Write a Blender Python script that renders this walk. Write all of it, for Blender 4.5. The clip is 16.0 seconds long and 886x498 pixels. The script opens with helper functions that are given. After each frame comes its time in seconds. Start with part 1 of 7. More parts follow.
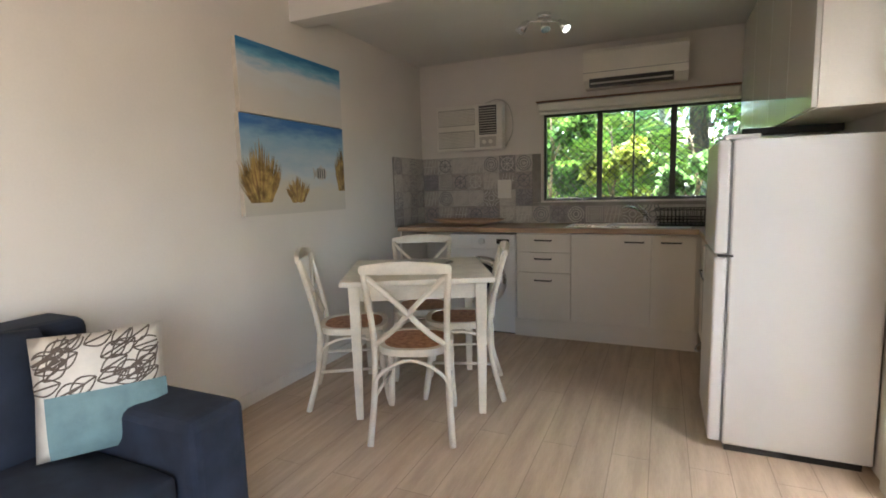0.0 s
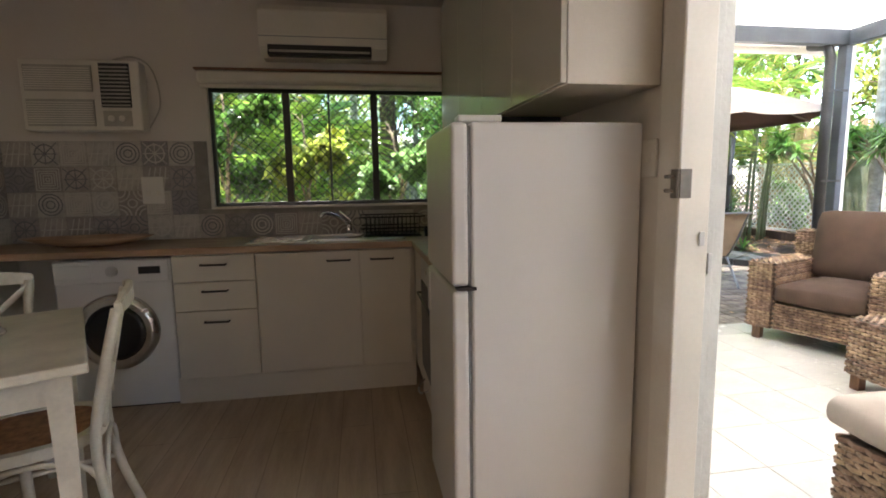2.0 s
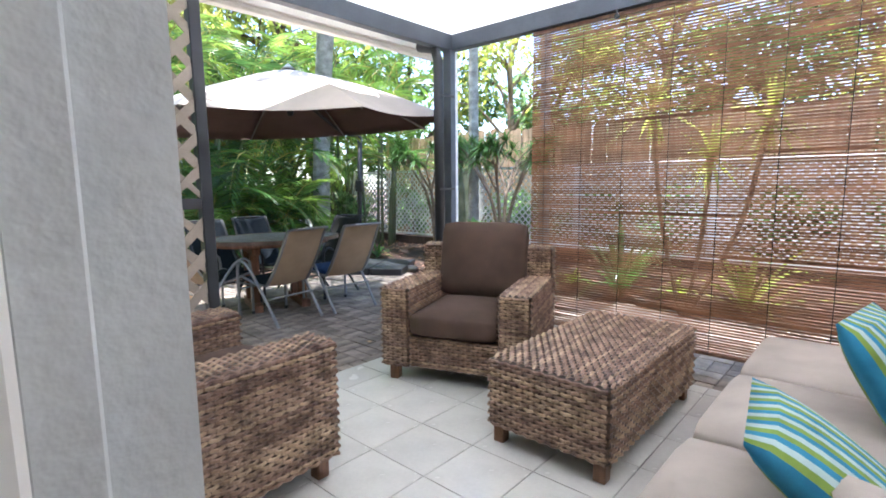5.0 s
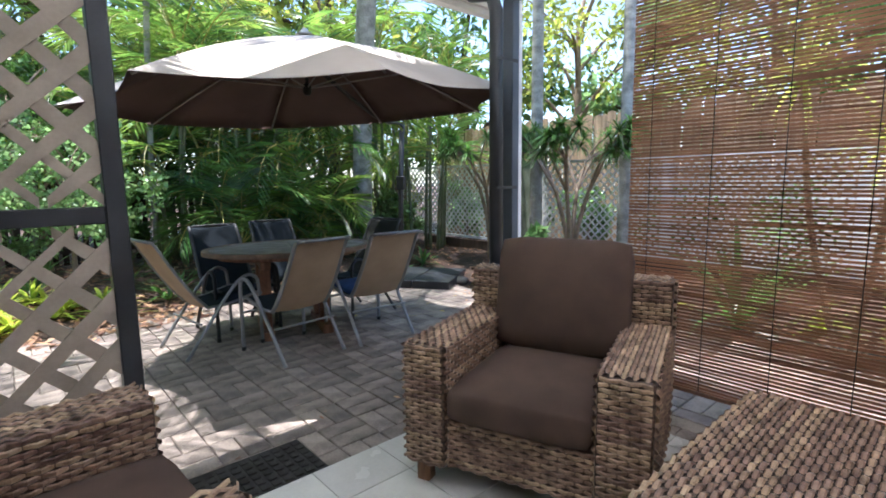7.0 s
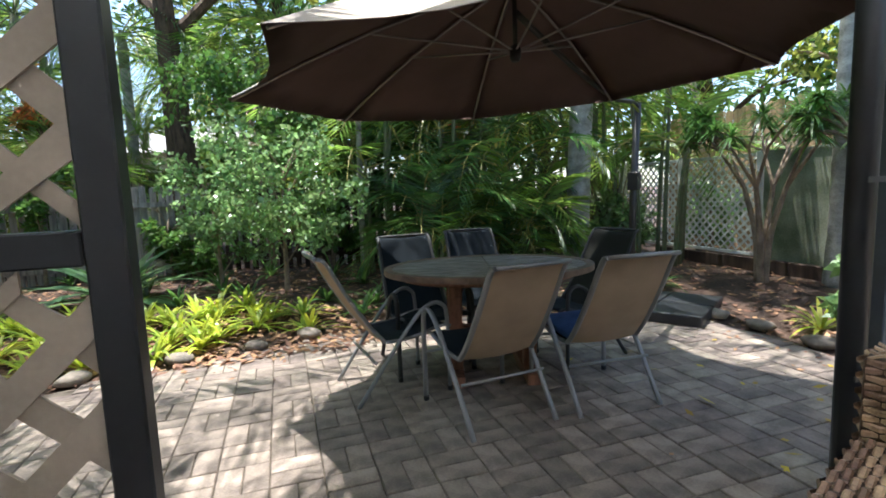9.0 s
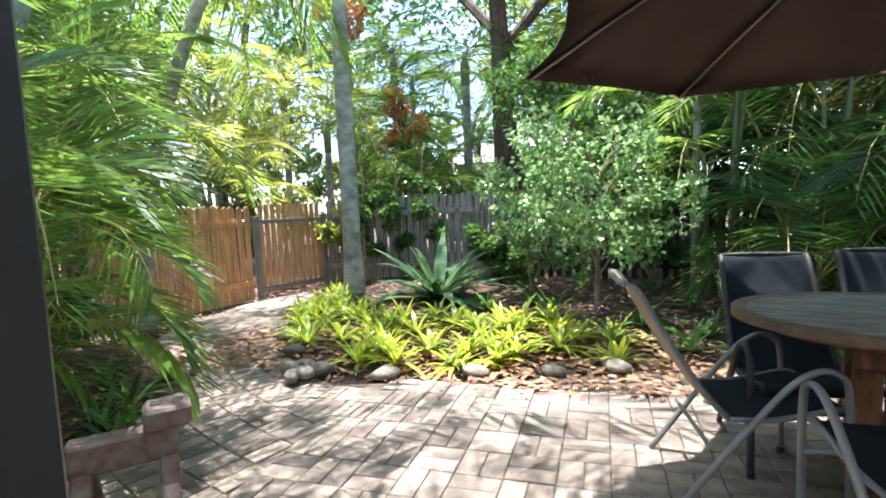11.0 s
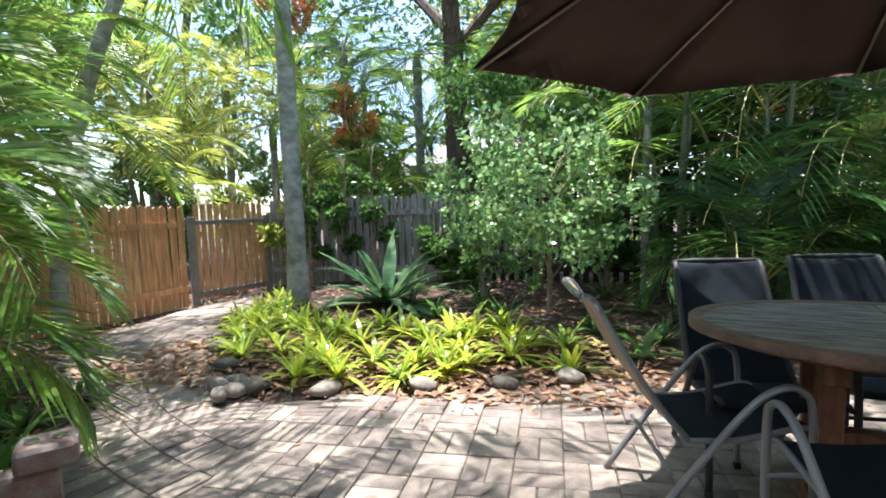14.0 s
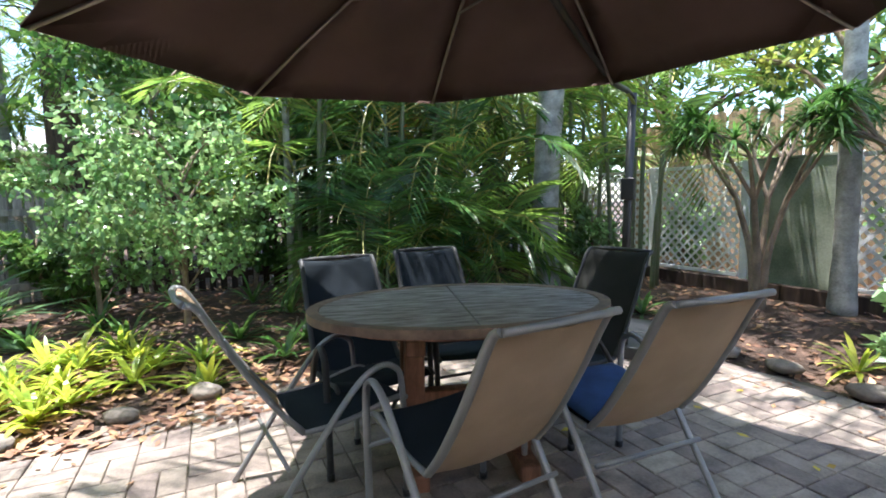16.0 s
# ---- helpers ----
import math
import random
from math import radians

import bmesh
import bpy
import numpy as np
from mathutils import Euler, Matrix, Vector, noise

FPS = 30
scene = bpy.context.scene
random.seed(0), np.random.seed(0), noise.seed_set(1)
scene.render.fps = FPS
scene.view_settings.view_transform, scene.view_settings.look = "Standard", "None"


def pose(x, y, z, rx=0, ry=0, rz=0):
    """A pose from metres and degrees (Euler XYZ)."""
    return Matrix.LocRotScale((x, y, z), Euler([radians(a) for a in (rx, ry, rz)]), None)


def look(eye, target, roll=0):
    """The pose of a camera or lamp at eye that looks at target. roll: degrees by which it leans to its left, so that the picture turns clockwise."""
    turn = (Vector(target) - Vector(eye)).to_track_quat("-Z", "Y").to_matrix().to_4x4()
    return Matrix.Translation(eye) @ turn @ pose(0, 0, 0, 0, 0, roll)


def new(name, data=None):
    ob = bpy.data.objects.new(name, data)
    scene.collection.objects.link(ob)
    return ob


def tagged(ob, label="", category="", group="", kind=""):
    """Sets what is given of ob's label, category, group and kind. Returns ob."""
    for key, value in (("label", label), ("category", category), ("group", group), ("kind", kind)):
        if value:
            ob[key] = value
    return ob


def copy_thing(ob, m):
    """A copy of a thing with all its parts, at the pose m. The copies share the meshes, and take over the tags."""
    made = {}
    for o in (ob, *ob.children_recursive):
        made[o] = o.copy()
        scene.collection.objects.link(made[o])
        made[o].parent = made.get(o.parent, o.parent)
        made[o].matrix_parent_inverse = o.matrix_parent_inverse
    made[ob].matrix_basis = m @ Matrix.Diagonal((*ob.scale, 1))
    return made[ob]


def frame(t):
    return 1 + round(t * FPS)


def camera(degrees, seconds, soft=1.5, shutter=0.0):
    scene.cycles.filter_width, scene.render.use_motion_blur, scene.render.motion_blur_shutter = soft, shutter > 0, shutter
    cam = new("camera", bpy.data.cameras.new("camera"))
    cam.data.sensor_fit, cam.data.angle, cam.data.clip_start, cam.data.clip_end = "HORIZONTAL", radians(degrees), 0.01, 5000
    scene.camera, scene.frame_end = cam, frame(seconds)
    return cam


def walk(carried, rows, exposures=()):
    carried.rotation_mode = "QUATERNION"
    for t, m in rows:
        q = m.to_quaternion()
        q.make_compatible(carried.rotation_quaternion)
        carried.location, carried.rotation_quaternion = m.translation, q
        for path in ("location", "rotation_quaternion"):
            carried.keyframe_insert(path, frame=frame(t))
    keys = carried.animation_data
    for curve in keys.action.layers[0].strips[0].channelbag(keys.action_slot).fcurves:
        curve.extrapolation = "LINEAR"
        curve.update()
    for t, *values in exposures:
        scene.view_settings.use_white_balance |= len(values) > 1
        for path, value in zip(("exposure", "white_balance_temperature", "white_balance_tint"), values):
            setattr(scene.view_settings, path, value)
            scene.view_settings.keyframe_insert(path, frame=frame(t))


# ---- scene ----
cam = camera(83.5, 16.0, 1.8)
PATH = [
    (0, (0.988, 1.327, 1.227), (0.181, 3.142, 0.988), -1.5),
    (0.5, (0.886, 1.556, 1.24), (0.358, 3.468, 0.984), -1.2),
    (1, (0.855, 1.825, 1.24), (0.57, 3.786, 0.973), -1.5),
    (1.5, (0.885, 2.065, 1.245), (0.8, 4.045, 0.976), -1.4),
    (2, (0.927, 2.347, 1.223), (1.255, 4.303, 0.965), -0.9),
    (2.5, (1.014, 2.57, 1.241), (1.725, 4.42, 0.976), -1.1),
    (3, (1.135, 2.788, 1.239), (2.138, 4.498, 0.977), -1.0),
    (3.5, (1.293, 2.938, 1.262), (2.498, 4.507, 0.969), -0.8),
    (4, (1.473, 3.086, 1.243), (2.958, 4.4, 0.985), -0.4),
    (6.5, (2.525, 3.881, 1.242), (3.902, 5.306, 0.975), -0.9),
    (7, (2.729, 4.137, 1.248), (4.045, 5.618, 0.976), -0.8),
    (7.5, (2.876, 4.389, 1.244), (4.143, 5.912, 0.967), -1.0),
    (8, (3.03, 4.697, 1.244), (4.176, 6.313, 0.969), -1.5),
    (8.5, (3.194, 4.913, 1.25), (4.065, 6.694, 0.988), -2.0),
    (9, (3.275, 5.177, 1.222), (3.889, 7.066, 0.983), -2.2),
    (9.5, (3.334, 5.405, 1.231), (3.715, 7.355, 0.998), -2.3),
    (10, (3.399, 5.608, 1.202), (3.397, 7.598, 1.006), -2.6),
    (12.5, (3.303, 6.113, 1.193), (2.382, 7.883, 1.052), -2.3),
    (13, (3.324, 6.122, 1.189), (2.515, 7.945, 1.042), -2.3),
    (13.5, (3.339, 6.135, 1.188), (2.692, 8.021, 1.035), -2.1),
    (14, (3.356, 6.151, 1.194), (2.918, 8.095, 1.031), -2.1),
    (14.5, (3.394, 6.167, 1.189), (3.189, 8.15, 1.025), -1.9),
    (15, (3.443, 6.164, 1.19), (3.533, 8.156, 1.026), -2.0),
    (15.5, (3.49, 6.159, 1.192), (3.936, 8.101, 1.019), -1.8),
    (16, (3.557, 6.183, 1.181), (4.39, 7.99, 0.985), -1.4),
]
walk(cam, [(t, look(eye, target, roll)) for t, eye, target, roll in PATH],
     [(0, 4.15, 6000, 11), (0.5, 3.85, 6100, 12), (1.0, 3.4, 6500, 14), (1.5, 3.35, 6700, 15), (2.0, 3.25, 6500, 15), (3.0, 2.88, 5900, 15), (4.2, 2.55, 5550, 15),
      (5.3, 2.2, 5700, 16), (6.5, 1.8, 5700, 16), (7.5, 1.65, 5700, 13), (9.0, 1.5, 6000, 11), (10.0, 2.25, 6000, 13), (12.5, 1.73, 5950, 14), (14.0, 1.75, 5900, 14), (16.0, 2.03, 5900, 14)])


# ---- world, sun, exposure ----
SUN_TO = Vector((-0.105, 0.163, 1.0)).normalized()
world = bpy.data.worlds.new("sky_world")
scene.world = world
world.use_nodes = True
wn = world.node_tree
bg = wn.nodes["Background"]
sky = wn.nodes.new("ShaderNodeTexSky")
sky.sky_type = "NISHITA"
sky.sun_disc = False
sky.sun_elevation = math.asin(SUN_TO.z)
sky.sun_rotation = math.atan2(SUN_TO.x, SUN_TO.y)
wn.links.new(sky.outputs[0], bg.inputs[0])
bg.inputs[1].default_value = 0.15
sun_data = bpy.data.lights.new("sun", "SUN")
sun_data.energy, sun_data.angle, sun_data.color = 5.0, radians(0.5), (1.0, 0.95, 0.86)
sun = new("sun", sun_data)
sun.matrix_world = look(SUN_TO * 30, (0, 0, 0))

# Fill lamp added in an unseen, invented wall opening to brighten the west wall.
east_data = bpy.data.lights.new("unseen_east_fill", "AREA")
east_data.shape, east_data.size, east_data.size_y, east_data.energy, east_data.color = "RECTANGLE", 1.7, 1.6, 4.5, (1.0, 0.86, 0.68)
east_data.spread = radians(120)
east_light = new("unseen_east_fill", east_data)
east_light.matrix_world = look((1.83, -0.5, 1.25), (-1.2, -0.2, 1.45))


# ---- materials ----
def material(name, colour, rough=0.6, metal=0.0, vary=0.25, scale=6.0, fine=60.0, bump=0.15, island=0.0,
             object_vary=0.0, second=None, stretch=(1, 1, 1), translucent=0.0, spec=0.5, depth=0.002):
    """A surface whose colour drifts at two scales (stains and grain), with fine relief."""
    m = bpy.data.materials.new(name)
    m.use_nodes = True
    n, l = m.node_tree.nodes, m.node_tree.links
    p = n["Principled BSDF"]
    p.inputs["Metallic"].default_value = metal
    p.inputs["Specular IOR Level"].default_value = spec
    tc = n.new("ShaderNodeTexCoord")
    mp = n.new("ShaderNodeMapping")
    mp.inputs["Scale"].default_value = stretch
    l.new(tc.outputs["Object"], mp.inputs[0])
    a, b = n.new("ShaderNodeTexNoise"), n.new("ShaderNodeTexNoise")
    a.inputs["Scale"].default_value, a.inputs["Detail"].default_value = scale, 4
    b.inputs["Scale"].default_value, b.inputs["Detail"].default_value = fine, 3
    l.new(mp.outputs[0], a.inputs[0]), l.new(mp.outputs[0], b.inputs[0])
    mixed = n.new("ShaderNodeMix")
    mixed.data_type = "RGBA"
    c2 = second or tuple(c * (1 - vary) for c in colour)
    c1 = tuple(min(1, c * (1 + vary * 0.4)) for c in colour)
    mixed.inputs[6].default_value, mixed.inputs[7].default_value = (*c1, 1), (*c2, 1)
    ramp = n.new("ShaderNodeMapRange")
    ramp.inputs[1].default_value, ramp.inputs[2].default_value = 0.35, 0.68
    add = n.new("ShaderNodeMath")
    add.operation = "MULTIPLY_ADD"
    l.new(b.outputs[0], add.inputs[0])
    add.inputs[1].default_value = 0.35
    l.new(a.outputs[0], add.inputs[2])
    l.new(add.outputs[0], ramp.inputs[0])
    ramp.inputs[1].default_value, ramp.inputs[2].default_value = 0.5, 0.86
    l.new(ramp.outputs[0], mixed.inputs[0])
    colour_out = mixed.outputs[2]
    if island or object_vary:
        if island:
            src = n.new("ShaderNodeNewGeometry").outputs["Random Per Island"]
        else:
            src = n.new("ShaderNodeObjectInfo").outputs["Random"]
        amount = island or object_vary
        mr = n.new("ShaderNodeMapRange")
        mr.inputs[3].default_value, mr.inputs[4].default_value = 1 - amount, 1 + amount
        l.new(src, mr.inputs[0])
        hsv = n.new("ShaderNodeHueSaturation")
        l.new(mr.outputs[0], hsv.inputs["Value"])
        if island:
            mh = n.new("ShaderNodeMapRange")
            mh.inputs[3].default_value, mh.inputs[4].default_value = 0.485, 0.515
            l.new(src, mh.inputs[0])
            l.new(mh.outputs[0], hsv.inputs["Hue"])
        l.new(colour_out, hsv.inputs["Color"])
        colour_out = hsv.outputs[0]
    l.new(colour_out, p.inputs["Base Color"])
    rr = n.new("ShaderNodeMapRange")
    rr.inputs[3].default_value, rr.inputs[4].default_value = max(0.03, rough - 0.1), min(1, rough + 0.1)
    l.new(a.outputs[0], rr.inputs[0])
    l.new(rr.outputs[0], p.inputs["Roughness"])
    if bump:
        bp = n.new("ShaderNodeBump")
        bp.inputs["Strength"].default_value, bp.inputs["Distance"].default_value = bump, depth
        l.new(b.outputs[0], bp.inputs["Height"])
        l.new(bp.outputs[0], p.inputs["Normal"])
    if translucent:
        tr = n.new("ShaderNodeBsdfTranslucent")
        mx = n.new("ShaderNodeMixShader")
        mx.inputs[0].default_value = translucent
        bright = n.new("ShaderNodeHueSaturation")
        bright.inputs["Value"].default_value = 1.6
        bright.inputs["Hue"].default_value = 0.485
        l.new(colour_out, bright.inputs["Color"])
        l.new(bright.outputs[0], tr.inputs[0])
        l.new(p.outputs[0], mx.inputs[1]), l.new(tr.outputs[0], mx.inputs[2])
        l.new(mx.outputs[0], n["Material Output"].inputs[0])
    return m


def planks_material(name, c1, c2, length, width, rough):
    """Timber-look boards running along y, each its own shade with long grain."""
    m = material(name, c1, rough=rough, second=c2, vary=0.2, scale=3.0, fine=30, stretch=(6, 0.6, 1), bump=0.1)
    n, l = m.node_tree.nodes, m.node_tree.links
    p = n["Principled BSDF"]
    tc = n.new("ShaderNodeTexCoord")
    mp = n.new("ShaderNodeMapping")
    mp.inputs["Rotation"].default_value = (0, 0, radians(90))
    l.new(tc.outputs["Object"], mp.inputs[0])
    br = n.new("ShaderNodeTexBrick")
    br.inputs["Scale"].default_value = 1.0
    br.inputs["Brick Width"].default_value, br.inputs["Row Height"].default_value = length, width
    br.inputs["Mortar Size"].default_value = 0.0015
    br.inputs["Color1"].default_value, br.inputs["Color2"].default_value = (0.93, 0.925, 0.92, 1), (1.04, 1.04, 1.04, 1)
    br.inputs["Mortar"].default_value = (0.55, 0.52, 0.5, 1)
    l.new(mp.outputs[0], br.inputs[0])
    mul = n.new("ShaderNodeMix")
    mul.data_type, mul.blend_type = "RGBA", "MULTIPLY"
    mul.inputs[0].default_value = 1
    old = p.inputs["Base Color"].links[0].from_socket
    l.new(old, mul.inputs[6]), l.new(br.outputs[0], mul.inputs[7])
    l.new(mul.outputs[2], p.inputs["Base Color"])
    return m


def weave_material(name, c1, c2):
    """Woven rattan: rounded strands over and under each other, the grooves' shade put into the colour."""
    m = material(name, c1, rough=0.55, second=c2, vary=0.4, scale=25, fine=220, bump=0.0)
    n, l = m.node_tree.nodes, m.node_tree.links
    p = n["Principled BSDF"]
    tc = n.new("ShaderNodeTexCoord")
    noi = n["Principled BSDF"].inputs["Base Color"].links[0].from_socket
    wav = []
    for axis in "XYZ":
        w = n.new("ShaderNodeTexWave")
        w.bands_direction = axis
        w.inputs["Scale"].default_value = 9.0
        w.inputs["Distortion"].default_value = 1.2
        w.inputs["Detail"].default_value = 1.0
        l.new(tc.outputs["Object"], w.inputs[0])
        wav.append(w.outputs[1])
    a1 = n.new("ShaderNodeMath")
    a1.operation = "MULTIPLY"
    mx = n.new("ShaderNodeMath")
    mx.operation = "MAXIMUM"
    l.new(wav[0], mx.inputs[0]), l.new(wav[1], mx.inputs[1])
    l.new(mx.outputs[0], a1.inputs[0]), l.new(wav[2], a1.inputs[1])
    # Colour darkens with the relief, imitating shade between the strands.
    groove_shade = n.new("ShaderNodeMapRange")
    groove_shade.inputs[1].default_value, groove_shade.inputs[2].default_value = 0.0, 0.35
    groove_shade.inputs[3].default_value, groove_shade.inputs[4].default_value = 0.35, 1.0
    l.new(a1.outputs[0], groove_shade.inputs[0])
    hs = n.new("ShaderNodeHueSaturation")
    l.new(noi, hs.inputs["Color"]), l.new(groove_shade.outputs[0], hs.inputs["Value"])
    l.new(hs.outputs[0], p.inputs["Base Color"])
    bp = n.new("ShaderNodeBump")
    bp.inputs["Strength"].default_value, bp.inputs["Distance"].default_value = 0.5, 0.006
    l.new(a1.outputs[0], bp.inputs["Height"]), l.new(bp.outputs[0], p.inputs["Normal"])
    return m


def glass_material(name, tint=(0.9, 0.95, 0.93), rough=0.02, ior=1.16):
    m = bpy.data.materials.new(name)
    m.use_nodes = True
    n, l = m.node_tree.nodes, m.node_tree.links
    p = n["Principled BSDF"]
    p.inputs["Base Color"].default_value = (*tint, 1)
    p.inputs["Roughness"].default_value = rough
    t = n.new("ShaderNodeBsdfTransparent")
    t.inputs[0].default_value = (*tint, 1)
    g = n.new("ShaderNodeBsdfGlossy")
    g.inputs["Roughness"].default_value = rough
    f = n.new("ShaderNodeFresnel")
    f.inputs[0].default_value = ior
    mx = n.new("ShaderNodeMixShader")
    l.new(f.outputs[0], mx.inputs[0]), l.new(t.outputs[0], mx.inputs[1]), l.new(g.outputs[0], mx.inputs[2])
    l.new(mx.outputs[0], n["Material Output"].inputs[0])
    return m


M = {}
M["wall"] = material("painted_plaster", (0.69, 0.64, 0.575), 0.75, vary=0.06, scale=1.5, fine=90, bump=0.12)
M["ceiling"] = material("ceiling_paint", (0.72, 0.69, 0.63), 0.85, vary=0.05, scale=1.2, fine=120, bump=0.1)
M["laminate_floor"] = planks_material("oak_boards", (0.52, 0.40, 0.29), (0.42, 0.31, 0.215), 1.2, 0.16, 0.42)
M["trim"] = material("white_gloss_paint", (0.74, 0.70, 0.63), 0.4, vary=0.08, scale=4, fine=80, bump=0.05)
M["cabinet"] = material("cream_laminate", (0.66, 0.60, 0.51), 0.38, vary=0.06, scale=2, fine=140, bump=0.03)
M["cabinet_gloss"] = material("gloss_cream_laminate", (0.60, 0.57, 0.50), 0.12, vary=0.04, scale=2, fine=140, bump=0.01)
M["bench"] = material("timber_benchtop", (0.42, 0.28, 0.18), 0.35, second=(0.28, 0.17, 0.10), vary=0.3, scale=3, fine=40, stretch=(1, 8, 8), bump=0.05)
M["fridge"] = material("fridge_enamel", (0.70, 0.68, 0.655), 0.33, vary=0.04, scale=2, fine=300, bump=0.06)
M["seal"] = material("grey_seal", (0.25, 0.25, 0.25), 0.6, bump=0.02)
M["black"] = material("black_plastic", (0.02, 0.02, 0.022), 0.35, vary=0.2, bump=0.03)
M["steel"] = material("brushed_steel", (0.62, 0.61, 0.59), 0.28, metal=1.0, vary=0.1, scale=4, fine=200, bump=0.04)
M["chrome"] = material("chrome", (0.85, 0.85, 0.86), 0.08, metal=1.0, vary=0.03, bump=0.0)
M["white_plastic"] = material("white_plastic", (0.74, 0.70, 0.62), 0.4, vary=0.08, scale=3, fine=120, bump=0.03)
M["grille"] = material("beige_grille", (0.45, 0.42, 0.36), 0.5, vary=0.15, bump=0.02)
M["chair_paint"] = material("cream_chair_paint", (0.74, 0.68, 0.56), 0.45, vary=0.14, scale=9, fine=90, bump=0.08)
M["rush"] = material("woven_rush", (0.42, 0.20, 0.09), 0.6, second=(0.25, 0.11, 0.05), vary=0.3, scale=40, fine=200, bump=0.5)
M["navy"] = material("navy_fabric", (0.016, 0.024, 0.045), 0.9, vary=0.35, scale=8, fine=500, bump=0.35, depth=0.001)
M["teal_cloth"] = material("teal_fabric", (0.17, 0.27, 0.29), 0.9, vary=0.2, scale=12, fine=500, bump=0.3)
M["leaf_cloth"] = material("cream_printed_fabric", (0.66, 0.62, 0.55), 0.9, vary=0.12, scale=12, fine=500, bump=0.3)
M["leaf_line"] = material("brown_print", (0.10, 0.08, 0.065), 0.9, vary=0.2, bump=0.1)
M["patio_tile"] = material("cream_floor_tile", (0.66, 0.63, 0.57), 0.25, vary=0.10, scale=5, fine=70, bump=0.04, object_vary=0.05)
M["grout"] = material("grey_grout", (0.30, 0.28, 0.25), 0.9, vary=0.25, scale=9, fine=150, bump=0.2)
M["paver"] = material("clay_paver", (0.29, 0.235, 0.19), 0.85, second=(0.155, 0.125, 0.105), vary=0.4, scale=7, fine=80, bump=0.5, object_vary=0.28, depth=0.004)
M["paver_far"] = material("clay_paver_far", (0.29, 0.235, 0.19), 0.85, second=(0.155, 0.125, 0.105), vary=0.4, scale=7, fine=80, bump=0.5, island=0.25, depth=0.004)
M["joint_sand"] = material("joint_sand", (0.13, 0.105, 0.08), 0.95, vary=0.4, scale=8, fine=120, bump=0.4)
M["soil"] = material("leaf_mulch_soil", (0.095, 0.055, 0.036), 0.95, second=(0.03, 0.02, 0.014), vary=0.5, scale=5, fine=45, bump=1.0, depth=0.02)
M["dark_frame"] = material("dark_painted_timber", (0.028, 0.03, 0.034), 0.4, vary=0.25, scale=5, fine=60, bump=0.1)
M["blue_grey"] = material("dark_blue_grey_paint", (0.085, 0.10, 0.125), 0.45, vary=0.2, scale=5, fine=60, bump=0.1)
M["lattice"] = material("faded_tan_lattice_paint", (0.40, 0.33, 0.26), 0.7, vary=0.2, scale=6, fine=80, bump=0.2)
M["lattice_white"] = material("white_lattice_paint", (0.85, 0.84, 0.81), 0.7, vary=0.2, scale=3, fine=80, bump=0.2)
M["patio_ceiling"] = material("patio_ceiling_sheet", (0.80, 0.80, 0.78), 0.6, vary=0.05, scale=2, fine=60, bump=0.05, translucent=0.33)
M["block"] = material("painted_blockwork", (0.60, 0.60, 0.57), 0.8, vary=0.12, scale=5, fine=60, bump=0.6, depth=0.004)
M["bamboo"] = material("bamboo_slat", (0.38, 0.185, 0.085), 0.5, second=(0.21, 0.10, 0.045), vary=0.35, scale=14, fine=90, stretch=(1, 0.2, 1), bump=0.15, island=0.25, translucent=0.2)
M["cord"] = material("dark_cord", (0.05, 0.035, 0.025), 0.9, bump=0.1)
# Body kept darker than its strands, so gaps read as shaded.
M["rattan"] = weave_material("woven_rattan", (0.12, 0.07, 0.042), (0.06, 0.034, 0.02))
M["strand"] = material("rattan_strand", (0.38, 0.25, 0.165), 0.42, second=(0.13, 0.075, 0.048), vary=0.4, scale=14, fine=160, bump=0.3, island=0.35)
M["leg_wood"] = material("brown_timber_leg", (0.20, 0.10, 0.05), 0.45, vary=0.35, scale=9, fine=80, stretch=(6, 6, 1), bump=0.2)
M["brown_cushion"] = material("brown_canvas", (0.085, 0.05, 0.034), 0.92, vary=0.25, scale=5, fine=450, bump=0.4, depth=0.001)
M["beige_cushion"] = material("beige_canvas", (0.46, 0.39, 0.33), 0.92, vary=0.14, scale=5, fine=450, bump=0.35, depth=0.001)
M["stripe_blue"] = material("turquoise_stripe_cloth", (0.03, 0.22, 0.36), 0.9, vary=0.2, scale=15, fine=400, bump=0.3)
M["stripe_green"] = material("lime_stripe_cloth", (0.20, 0.30, 0.05), 0.9, vary=0.2, scale=15, fine=400, bump=0.3)
M["stripe_light"] = material("pale_stripe_cloth", (0.42, 0.52, 0.50), 0.9, vary=0.15, scale=15, fine=400, bump=0.3)
M["mat"] = material("dark_rubber_mat", (0.03, 0.026, 0.022), 0.9, vary=0.4, scale=20, fine=200, bump=0.8, depth=0.006)
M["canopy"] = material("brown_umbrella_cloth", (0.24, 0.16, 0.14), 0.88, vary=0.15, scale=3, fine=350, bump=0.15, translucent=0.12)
# Paler than the underside: glare of the sun put into the top colour.
M["canopy_top"] = material("sunlit_umbrella_cloth", (0.50, 0.43, 0.37), 0.9, vary=0.12, scale=3, fine=350, bump=0.15)
M["umb_metal"] = material("dark_bronze_metal", (0.05, 0.045, 0.042), 0.45, metal=0.4, vary=0.2, bump=0.05)
M["rib_metal"] = material("umbrella_rib_metal", (0.36, 0.31, 0.28), 0.4, metal=0.5, vary=0.2, bump=0.05)
M["table_wood"] = material("weathered_table_timber", (0.34, 0.31, 0.28), 0.7, second=(0.13, 0.10, 0.085), vary=0.45, scale=7, fine=50, stretch=(1, 5, 1), bump=0.35)
